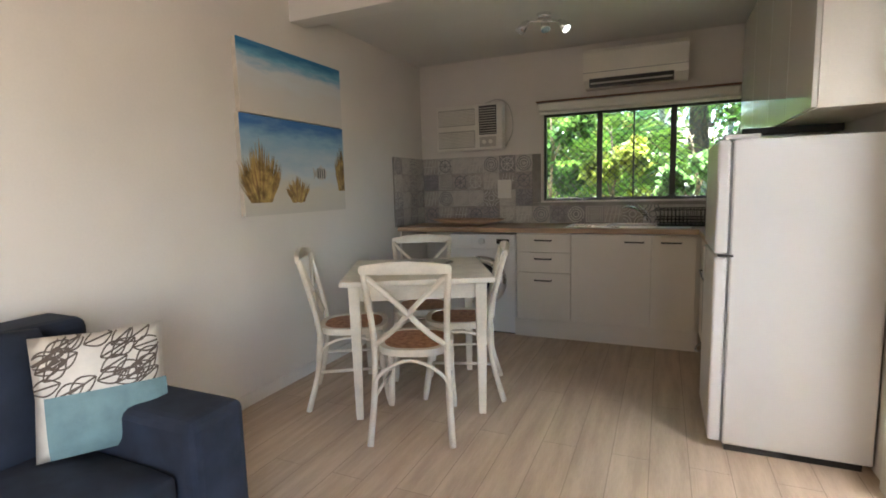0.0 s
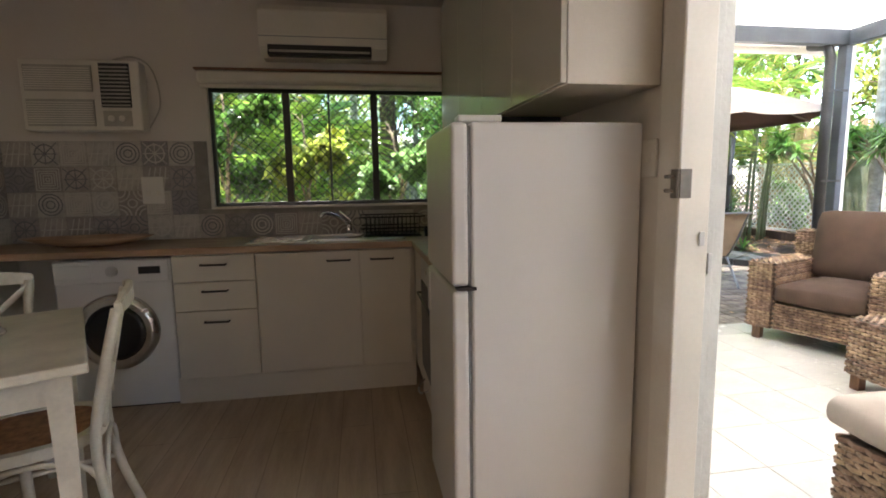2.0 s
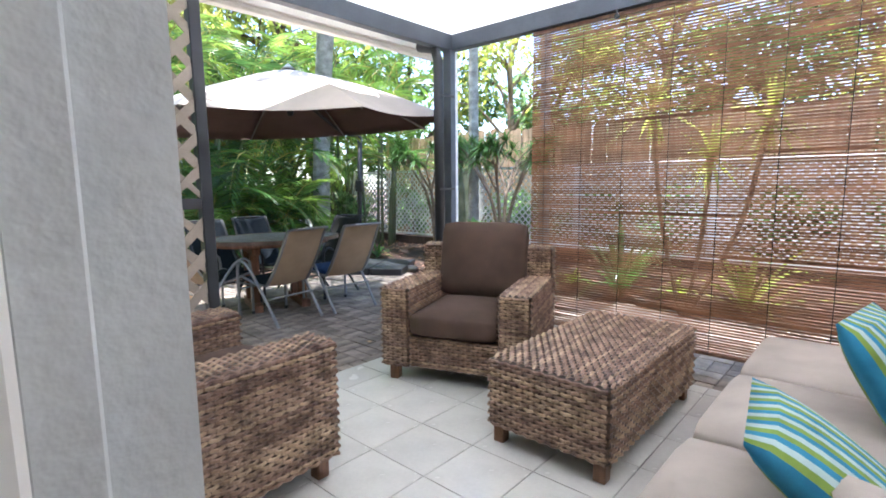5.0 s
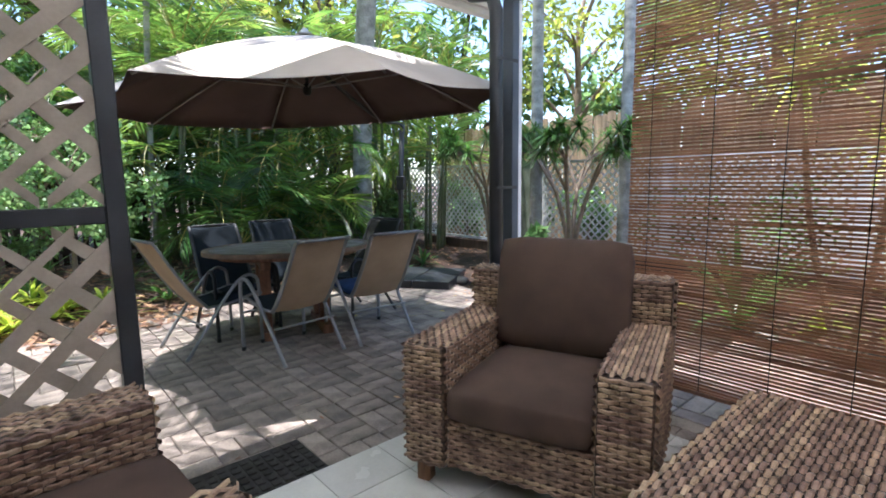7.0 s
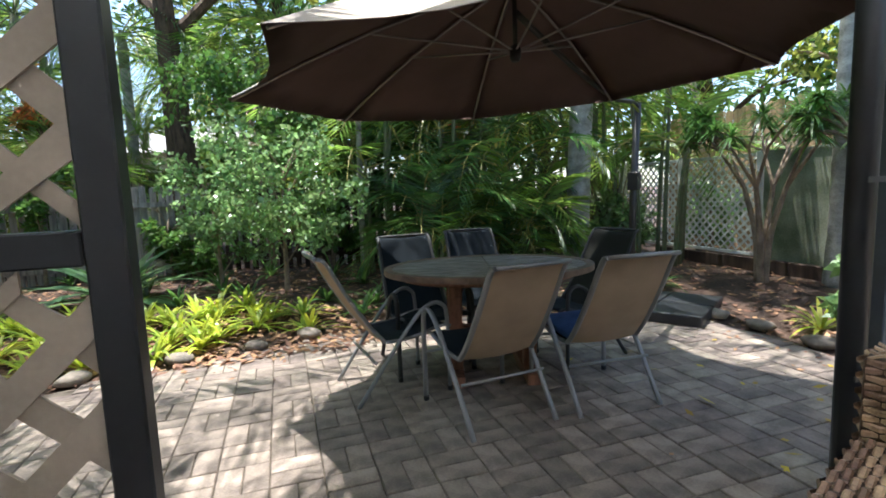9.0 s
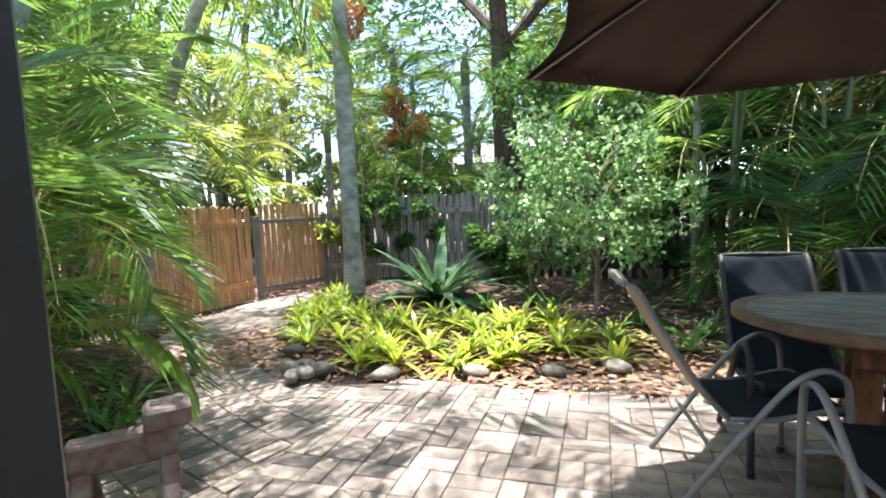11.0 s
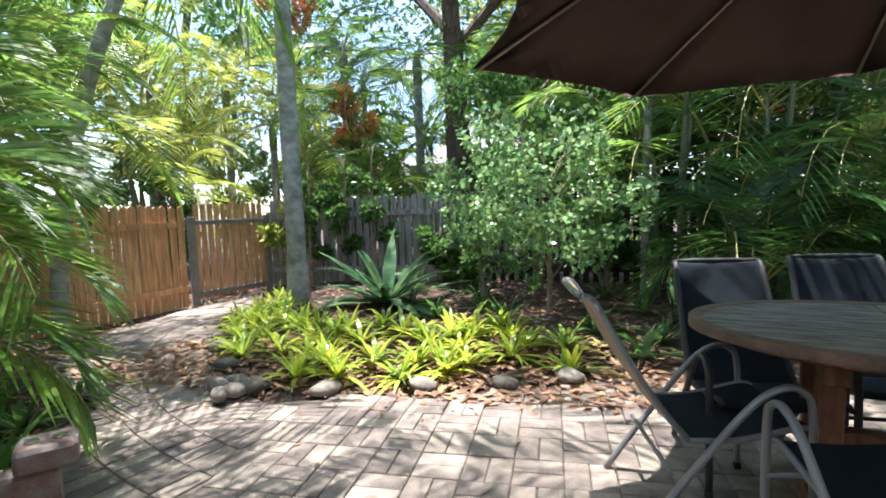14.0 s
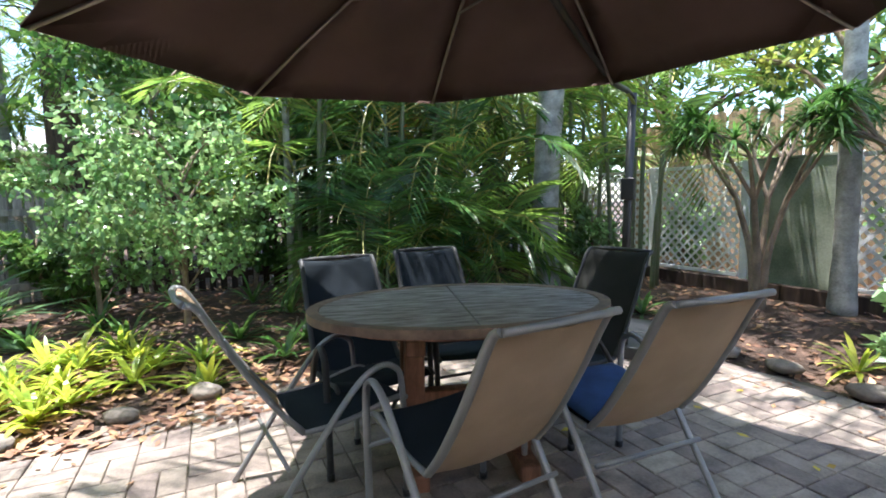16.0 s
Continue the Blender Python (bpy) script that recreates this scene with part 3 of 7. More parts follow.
sink = thing("sink", "stainless steel sink with a drainer set into the benchtop", "sink")
bm = bmesh.new()
add_box(bm, 0.28, 1.20, 5.32, 5.72, 0.901, 0.905)
part("drainer", bm, "steel", sink)
bm = bmesh.new()
for a, b in ((0.0, 0.0),):
    for x0, x1, y0, y1 in ((0.62, 0.95, 5.35, 5.36), (0.62, 0.95, 5.66, 5.67), (0.62, 0.63, 5.36, 5.66), (0.94, 0.95, 5.36, 5.66)):
        add_box(bm, x0, x1, y0, y1, 0.9055, 0.912)
part("bowl_rim", bm, "steel", sink)
bm = bmesh.new()
for k in range(7):
    add_box(bm, 0.31, 0.58, 5.40 + k * 0.04, 5.408 + k * 0.04, 0.9055, 0.908)
part("drain_ridge", bm, "steel", sink)
tap = thing("tap", "chrome mixer tap on the sink", "tap")
part("body", tube([(0.86, 5.70, 0.905), (0.86, 5.70, 0.97)], 0.022, 12), "chrome", tap)
part("spout", tube(curve_pts([(0.86, 5.70, 0.96), (0.80, 5.66, 1.02), (0.72, 5.60, 1.05), (0.68, 5.58, 1.03)], 5), 0.011, 8), "chrome", tap)
part("lever", tube([(0.86, 5.70, 0.97), (0.87, 5.69, 1.0), (0.80, 5.68, 1.06)], 0.008, 8), "chrome", tap)
rack = thing("dish_rack", "black wire dish rack beside the tap", "dish rack")
bm = bmesh.new()
for z, g in ((0.915, 0.02), (0.96, 0.0), (1.03, -0.01)):
    x0, x1, y0, y1 = 0.94 + g, 1.32 - g, 5.42 + g, 5.70 - g
    add_tube(bm, [(x0, y0, z), (x1, y0, z), (x1, y1, z), (x0, y1, z), (x0, y0, z)], 0.005, 5)
part("frame", bm, "black", rack)
for k in range(13):
    x = 0.97 + k * 0.027
    part("wire", tube([(x, 5.415, 1.03), (x, 5.43, 0.915), (x, 5.68, 0.915), (x, 5.705, 1.03)], 0.003, 4), "black", rack)
part("tray", box(0.95, 1.31, 5.43, 5.69, 0.906, 0.912, 0.002), "black", rack)
kettle = thing("cup", "small dark cup on the benchtop by the window", "cup")
part("body", tube([(1.36, 5.45, 0.90), (1.36, 5.45, 0.95), (1.36, 5.45, 0.965)], [0.03, 0.035, 0.033], 14), "black", kettle)
hob = thing("cooktop", "black glass cooktop in the benchtop", "cooktop")
part("glass_plate", box(1.28, 1.76, 4.45, 4.95, 0.901, 0.906, 0.002), "black", hob)
for cx, cy in ((1.40, 4.58), (1.64, 4.58), (1.40, 4.82), (1.64, 4.82)):
    part("ring", tube([(cx, cy, 0.9065), (cx, cy, 0.908)], 0.075, 20), "alloy_dark", hob)

tray = thing("shallow_bowl", "long shallow wooden bowl on the benchtop", "bowl")
bm = bmesh.new()
R = [(0.0, 0.905), (0.10, 0.906), (0.22, 0.925), (0.30, 0.955), (0.31, 0.957), (0.22, 0.918), (0.10, 0.901), (0.0, 0.9005)]
rings = [[bm.verts.new((-0.62 + r * math.cos(a) * 1.15, 5.50 + r * 0.42 * math.sin(a), z)) for a in (2 * math.pi * k / 24 for k in range(24))] for r, z in R if r > 0]
for a, b in zip(rings, rings[1:]):
    for k in range(24):
        f = bm.faces.new((a[k], a[(k + 1) % 24], b[(k + 1) % 24], b[k]))
        f.smooth = True
part("bowl", bm, "bench", tray)
outlet = thing("power_outlet", "white double power outlet on the tiled splashback", "power outlet")
part("plate", box(-0.42, -0.29, 5.778, 5.787, 1.13, 1.30, 0.002), "switch", outlet)
for x in (-0.385, -0.325):
    part("socket", box(x - 0.012, x + 0.012, 5.775, 5.7775, 1.18, 1.21, 0.001), "white_plastic", outlet)

# splashback of patterned tiles
def pattern_tile(k, w, h):
    """A printed tile: a grey ground with one of five raised motifs."""
    bm = bmesh.new()
    add_box(bm, 0.001, w - 0.001, -0.006, 0, 0.001, h - 0.001)
    return bm


tile_col = {}
for key, c in (("sp_a", (0.42, 0.37, 0.33)), ("sp_b", (0.33, 0.29, 0.27)), ("sp_c", (0.50, 0.46, 0.41)), ("sp_d", (0.27, 0.25, 0.25))):
    M[key] = material("splash_tile_" + key[-1], c, 0.3, vary=0.25, scale=14, fine=90, bump=0.03)
M["sp_line"] = material("splash_tile_print", (0.56, 0.52, 0.47), 0.3, vary=0.15, bump=0.02)
M["sp_dark"] = material("splash_tile_dark_print", (0.19, 0.18, 0.19), 0.3, vary=0.15, bump=0.02)
splash = tagged(part("splashback", box(-1.187, 1.82, 5.789, 5.798, 0.90, 1.085), "grout"), "grey patterned splashback tiles", "", "", "structure")
part("backing", box(-1.187, -0.02, 5.789, 5.798, 1.086, 1.52), "grout", splash)
part("backing", box(-1.199, -1.19, 5.20, 5.788, 0.90, 1.52), "grout", splash)
meshes = {}
def motif(key, seed, w=0.155):
    bm = bmesh.new()
    rnd = random.Random(seed)
    kind = seed % 5
    c = w / 2
    def strip(x0, z0, x1, z1, t=0.006):
        d = Vector((x1 - x0, 0, z1 - z0))
        nrm = Vector((-d.z, 0, d.x)).normalized() * t / 2
        q = [Vector((x0, -0.0068, z0)) + nrm, Vector((x0, -0.0068, z0)) - nrm, Vector((x1, -0.0068, z1)) - nrm, Vector((x1, -0.0068, z1)) + nrm]
        bm.faces.new([bm.verts.new(v) for v in q])
    def ring(cx, cz, r, t=0.008, n=14, a0=0, a1=2 * math.pi):
        for i in range(n):
            a, b = a0 + (a1 - a0) * i / n, a0 + (a1 - a0) * (i + 1) / n
            q = [(cx + (r - t) * math.cos(a), cz + (r - t) * math.sin(a)), (cx + r * math.cos(a), cz + r * math.sin(a)), (cx + r * math.cos(b), cz + r * math.sin(b)), (cx + (r - t) * math.cos(b), cz + (r - t) * math.sin(b))]
            bm.faces.new([bm.verts.new((x, -0.0068, z)) for x, z in q])
    if kind == 0:
        for r in (0.07, 0.05, 0.028):
            ring(c, c, r)
    elif kind == 1:
        for k in range(4):
            strip(0.01 + k * 0.035, 0.01, 0.045 + k * 0.03, w - 0.01)
        strip(0.01, c, w - 0.01, c)
    elif kind == 2:
        for q in ((0, 0), (w, 0), (0, w), (w, w)):
            ang = math.atan2(c - q[1], c - q[0])
            for r in (0.07, 0.045):
                ring(*q, r, 0.008, 6, ang - math.pi / 4, ang + math.pi / 4)
        ring(c, c, 0.03)
    elif kind == 3:
        for k in range(5):
            s = 0.012 + k * 0.014
            strip(s, s, w - s, s), strip(w - s, s, w - s, w - s), strip(w - s, w - s, s, w - s), strip(s, w - s, s, s)
    else:
        strip(0.01, 0.01, w - 0.01, w - 0.01), strip(0.01, w - 0.01, w - 0.01, 0.01), strip(c, 0.01, c, w - 0.01), strip(0.01, c, w - 0.01, c)
        ring(c, c, 0.06)
    me = bpy.data.meshes.new("print")
    bm.to_mesh(me)
    bm.free()
    me.materials.append(M[key])
    return me


for i, key in enumerate(("sp_a", "sp_b", "sp_c", "sp_d")):
    bm = bmesh.new()
    add_box(bm, 0.001, 0.154, -0.006, 0, 0.001, 0.154)
    me = bpy.data.meshes.new("tile")
    bm.to_mesh(me)
    bm.free()
    me.materials.append(M[key])
    meshes[key] = me
prints = [motif("sp_line" if k % 2 else "sp_dark", k) for k in range(5)] + [motif("sp_line", k) for k in range(5)]
rnd = random.Random(4)
def splash_tile(m):
    t = new("tile", meshes[rnd.choice(("sp_a", "sp_b", "sp_c", "sp_d"))])
    t.parent, t.matrix_basis = splash, m
    p = new("print", rnd.choice(prints))
    p.parent, p.matrix_basis = t, Matrix.Identity(4)
for i in range(19):
    for j in range(4):
        x, z = -1.18 + i * 0.155, 0.902 + j * 0.155
        if j > 0 and x > -0.17:
            continue
        splash_tile(pose(x, 5.7885, z))
for i in range(4):
    for j in range(4):
        splash_tile(pose(-1.1895, 5.205 + i * 0.146, 0.902 + j * 0.155, 0, 0, 90) @ Matrix.Diagonal((0.93, 1, 1, 1)))

# washer
wm = thing("washing_machine", "white front-loading washing machine under the benchtop", "washing machine")
part("body", box(-0.70, -0.11, 5.27, 5.78, 0.01, 0.845, 0.012, 2), "fridge", wm)
part("control_panel", box(-0.69, -0.12, 5.255, 5.269, 0.72, 0.84, 0.003), "fridge", wm)
part("display", box(-0.27, -0.16, 5.251, 5.2545, 0.765, 0.805, 0.001), "black", wm)
part("dial", tube([(-0.40, 5.255, 0.785), (-0.40, 5.235, 0.785)], 0.028, 18), "steel", wm)
part("detergent_drawer", box(-0.67, -0.50, 5.25, 5.2545, 0.75, 0.82, 0.002), "fridge", wm)
dr = part("door", tube([(-0.40, 5.27, 0.45), (-0.40, 5.24, 0.45), (-0.40, 5.225, 0.45)], [0.21, 0.21, 0.18], 32), "steel", wm)
part("door_glass", tube([(-0.40, 5.224, 0.45), (-0.40, 5.215, 0.45)], [0.155, 0.13], 28), "black", dr)
part("foot", box(-0.68, -0.13, 5.29, 5.76, 0.0, 0.0095), "black", wm)

# overhead cupboards and hood
oc = thing("overhead_cupboard", "tall glossy cream overhead cupboards up to the ceiling", "cupboard")
part("carcass", box(1.53, 1.822, 3.74, 5.78, 1.505, 2.399), "cabinet", oc)
for y0, y1 in ((3.743, 4.20), (4.205, 4.66), (4.665, 5.21), (5.215, 5.77)):
    part("door", box(1.51, 1.529, y0, y1, 1.508, 2.38, 0.002), "cabinet_gloss", oc)
hood = thing("range_hood", "dark slide-out range hood under the cupboards", "range hood")
part("body", box(1.36, 1.80, 4.42, 5.0, 1.465, 1.5035, 0.004), "black", hood)
part("filter", box(1.42, 1.76, 4.48, 4.94, 1.458, 1.464), "steel", hood)

# fridge
fr = thing("fridge", "white top-mount fridge freezer standing beside the doorway", "fridge")
part("body", box(1.262, 1.815, 3.81, 4.35, 0.03, 1.405, 0.008, 2), "fridge", fr)
part("seal", box(1.252, 1.2615, 3.817, 4.343, 0.04, 1.395), "seal", fr)
part("freezer_door", box(1.20, 1.2515, 3.81, 4.35, 0.91, 1.405, 0.012, 3), "fridge", fr)
part("fridge_door", box(1.20, 1.2515, 3.81, 4.35, 0.04, 0.897, 0.012, 3), "fridge", fr)
part("hinge", box(1.215, 1.275, 3.805, 3.85, 0.898, 0.909, 0.001), "umb_metal", fr)
part("hinge_cover", box(1.225, 1.36, 3.82, 3.88, 1.406, 1.427, 0.004), "fridge", fr)
part("base_grille", box(1.27, 1.78, 3.82, 4.34, 0.0, 0.029), "black", fr)
part("handle", box(1.192, 1.1995, 4.28, 4.32, 0.72, 0.89, 0.002), "fridge", fr)

# split air conditioner
ac = thing("split_air_conditioner", "white wall-mounted split air conditioner above the window", "air conditioner")
bm = bmesh.new()
prof = [(5.795, 1.985), (5.66, 1.975), (5.60, 2.03), (5.585, 2.10), (5.59, 2.24), (5.62, 2.275), (5.795, 2.28)]
prof = [(y, z + 0.035) for y, z in prof]
L_, R_ = [bm.verts.new((0.37, y, z)) for y, z in prof], [bm.verts.new((1.14, y, z)) for y, z in prof]
for k in range(len(prof)):
    q = (k + 1) % len(prof)
    bm.faces.new((L_[k], L_[q], R_[q], R_[k]))
bm.faces.new(L_[::-1]), bm.faces.new(R_)
bmesh.ops.recalc_face_normals(bm, faces=bm.faces)
bmesh.ops.bevel(bm, geom=[e for e in bm.edges if abs(e.verts[0].co.x - e.verts[1].co.x) < 0.01], offset=0.008, segments=2, affect="EDGES")
part("body", bm, "white_plastic", ac)
part("outlet", box(0.42, 1.04, 5.585, 5.665, 2.015, 2.075, 0.002, m=None), "black", ac)
part("louvre", box(0.43, 1.03, 5.574, 5.584, 2.03, 2.042, 0.001), "grille", ac)
part("panel_gap", box(0.372, 1.138, 5.581, 5.5845, 2.12, 2.124), "seal", ac)
# window-type air conditioner through the wall
wac = thing("window_air_conditioner", "old cream window air conditioner set in the kitchen wall", "air conditioner")
part("housing", box(-0.985, -0.345, 5.69, 5.80, 1.575, 1.985, 0.006), "white_plastic", wac)
for z0, z1 in ((1.60, 1.755), (1.80, 1.95)):
    g = part("grille", box(-0.96, -0.60, 5.682, 5.6895, z0, z1), "grille", wac)
    for k in range(10):
        z = z0 + 0.012 + k * (z1 - z0 - 0.02) / 10
        part("slat", box(-0.955, -0.605, 5.676, 5.6815, z, z + 0.006), "white_plastic", g)
v = part("vent", box(-0.56, -0.395, 5.684, 5.6895, 1.71, 1.965), "black", wac)
for k in range(11):
    part("slat", box(-0.555, -0.40, 5.676, 5.6835, 1.718 + k * 0.022, 1.726 + k * 0.022), "grille", v)
part("control_panel", box(-0.555, -0.40, 5.682, 5.6895, 1.60, 1.69, 0.001), "grille", wac)
for x in (-0.51, -0.45):
    part("knob", tube([(x, 5.682, 1.645), (x, 5.67, 1.645)], 0.018, 14), "white_plastic", wac)
part("power_cord", tube(curve_pts([(-0.55, 5.77, 1.99), (-0.40, 5.76, 2.02), (-0.30, 5.77, 1.95), (-0.27, 5.78, 1.75), (-0.34, 5.78, 1.60)], 6), 0.005, 6), "grille", wac)

# ceiling spotlight
sp = thing("ceiling_spotlight", "chrome ceiling fitting with small adjustable spotlights", "ceiling light")
part("base", tube([(0.21, 4.88, 2.399), (0.21, 4.88, 2.37)], 0.05, 18), "chrome", sp)
part("bar", tube([(0.10, 4.83, 2.355), (0.32, 4.93, 2.355)], 0.009, 8), "chrome", sp)
for x, y, dx in ((0.11, 4.835, -0.05), (0.21, 4.88, 0.02), (0.31, 4.925, 0.05)):
    part("spot_head", tube([(x, y, 2.35), (x + dx * 0.3, y - 0.01, 2.335), (x + dx, y - 0.03, 2.285)], [0.012, 0.026, 0.032], 12), "chrome", sp)

# ---- painting: two canvases in one hanging ----
def canvas(name, y0, y1, z0, z1, seed, upper):
    th = thing(name, "canvas painting of a blue sky and pale clouds over sand" if upper else "canvas painting of a beach with a striped fish and dune grass", "painting", "paintings on the living room wall")
    part("stretcher", box(-1.198, -1.165, y0, y1, z0, z1, 0.003), "canvas_edge", th)
    m = bpy.data.materials.new(name + "_paint")
    m.use_nodes = True
    n, l = m.node_tree.nodes, m.node_tree.links
    p = n["Principled BSDF"]
    p.inputs["Roughness"].default_value = 0.7
    tc = n.new("ShaderNodeTexCoord")
    sep = n.new("ShaderNodeSeparateXYZ")
    l.new(tc.outputs["Generated"], sep.inputs[0])
    noi = n.new("ShaderNodeTexNoise")
    noi.inputs["Scale"].default_value, noi.inputs["Detail"].default_value = 3.5, 6
    mp = n.new("ShaderNodeMapping")
    mp.inputs["Scale"].default_value = (1, 1, 2.2)
    l.new(tc.outputs["Generated"], mp.inputs[0]), l.new(mp.outputs[0], noi.inputs[0])
    ad = n.new("ShaderNodeMath")
    ad.operation = "MULTIPLY_ADD"
    ad.inputs[1].default_value = 0.5
    l.new(noi.outputs[0], ad.inputs[0]), l.new(sep.outputs[2], ad.inputs[2])
    cr = n.new("ShaderNodeValToRGB")
    stops = ((0.0, (0.62, 0.57, 0.50)), (0.45, (0.60, 0.58, 0.55)), (0.68, (0.60, 0.62, 0.63)), (0.84, (0.16, 0.38, 0.54)), (1.0, (0.03, 0.18, 0.36))) if upper else \
            ((0.0, (0.56, 0.52, 0.46)), (0.30, (0.60, 0.56, 0.48)), (0.50, (0.50, 0.56, 0.60)), (0.80, (0.26, 0.42, 0.56)), (1.0, (0.05, 0.16, 0.40)))
    cr.color_ramp.elements[0].position, cr.color_ramp.elements[0].color = stops[0][0], (*stops[0][1], 1)
    cr.color_ramp.elements[1].position, cr.color_ramp.elements[1].color = stops[-1][0], (*stops[-1][1], 1)
    for pos, c in stops[1:-1]:
        e = cr.color_ramp.elements.new(pos)
        e.color = (*c, 1)
    mr = n.new("ShaderNodeMath")
    mr.operation = "SUBTRACT"
    mr.inputs[1].default_value = 0.22
    l.new(ad.outputs[0], mr.inputs[0]), l.new(mr.outputs[0], cr.inputs[0]), l.new(cr.outputs[0], p.inputs["Base Color"])
    M[name] = m
    part("painted_face", box(-1.1645, -1.162, y0, y1, z0, z1), name, th)
    return th


canvas("beach_painting_upper", 3.455, 4.41, 1.685, 2.09, 1, True)
low = canvas("beach_painting_lower", 3.44, 4.41, 1.10, 1.679, 2, False)
rnd = random.Random(8)
M["dune_grass"] = material("painted_dune_grass", (0.42, 0.27, 0.09), 0.7, second=(0.10, 0.06, 0.02), vary=0.4, scale=12, bump=0.0, island=0.4)
for cy, cz, n, h, w in ((3.575, 1.205, 260, 0.36, 0.15), (3.895, 1.195, 160, 0.16, 0.10), (4.37, 1.265, 150, 0.32, 0.06)):
    bm = bmesh.new()
    for k in range(n):
        a = rnd.uniform(-1, 1)
        y0, y1 = cy + a * w * 0.5, cy + a * w * 1.2
        z0, z1 = cz - rnd.uniform(0, 0.03), cz + h * rnd.uniform(0.4, 1.0) * (1 - 0.4 * abs(a))
        y1 = min(y1, 4.407)
        x = -1.1615 + k * 0.000005
        bm.faces.new([bm.verts.new(v) for v in ((x, y0 - 0.011, z0), (x, min(y0 + 0.011, 4.407), z0), (x, y1, z1))])
    part("grass_tuft", bm, "dune_grass", low)
bm = bmesh.new()
fc = [(math.cos(a) * 0.062, math.sin(a) * 0.046) for a in (2 * math.pi * k / 14 for k in range(14))]
bm.faces.new([bm.verts.new((-1.1613, 4.14 + a, 1.355 + b)) for a, b in fc])
bm.faces.new([bm.verts.new((-1.1613, 4.14 + a, 1.355 + b)) for a, b in ((-0.045, 0), (-0.085, 0.04), (-0.08, -0.04))])
bm.faces.new([bm.verts.new((-1.1613, 4.14 + a, 1.355 + b)) for a, b in ((0.03, 0.02), (0.0, 0.06), (-0.03, 0.025))])
part("fish", bm, "sp_c", low)
for s in (-0.035, -0.012, 0.012, 0.034):
    part("fish_stripe", box(-1.1611, -1.1608, 4.136 + s, 4.146 + s, 1.322, 1.388), "black", low)

# ---- dining set ----
tb = thing("dining_table", "cream painted square dining table with tapered legs", "dining table", at=(-0.345, 3.94, 0), rz=27)
part("tabletop", box(-0.405, 0.405, -0.405, 0.405, 0.737, 0.766, 0.006, 2), "chair_paint", tb)
for x0, x1, y0, y1 in ((-0.33, 0.33, -0.345, -0.325), (-0.33, 0.33, 0.325, 0.345), (-0.345, -0.325, -0.33, 0.33), (0.325, 0.345, -0.33, 0.33)):
    part("apron", box(x0, x1, y0, y1, 0.65, 0.734), "chair_paint", tb)
for sx in (-1, 1):
    for sy in (-1, 1):
        bm = bmesh.new()
        vs = add_box(bm, -0.03, 0.03, -0.03, 0.03, 0, 0.734)
        for v in vs:
            if v.co.z < 0.1:
                v.co.x *= 0.6
                v.co.y *= 0.6
            v.co.x += sx * 0.335
            v.co.y += sy * 0.335
        part("leg", bm, "chair_paint", tb)
bowl = thing("glass_platter", "round clear glass platter on the dining table", "platter", at=(-0.30, 3.94, 0.767), rz=0)
bm = bmesh.new()
R = [(0.02, 0.004), (0.11, 0.004), (0.17, 0.03), (0.175, 0.032), (0.112, 0.0), (0.02, 0.0)]
rings = [[bm.verts.new((r * math.cos(a), r * math.sin(a), z)) for a in (2 * math.pi * k / 32 for k in range(32))] for r, z in R]
for a, b in zip(rings, rings[1:]):
    for k in range(32):
        f = bm.faces.new((a[k], a[(k + 1) % 32], b[(k + 1) % 32], b[k]))
        f.smooth = True
part("platter", bm, "bowl_glass", bowl)


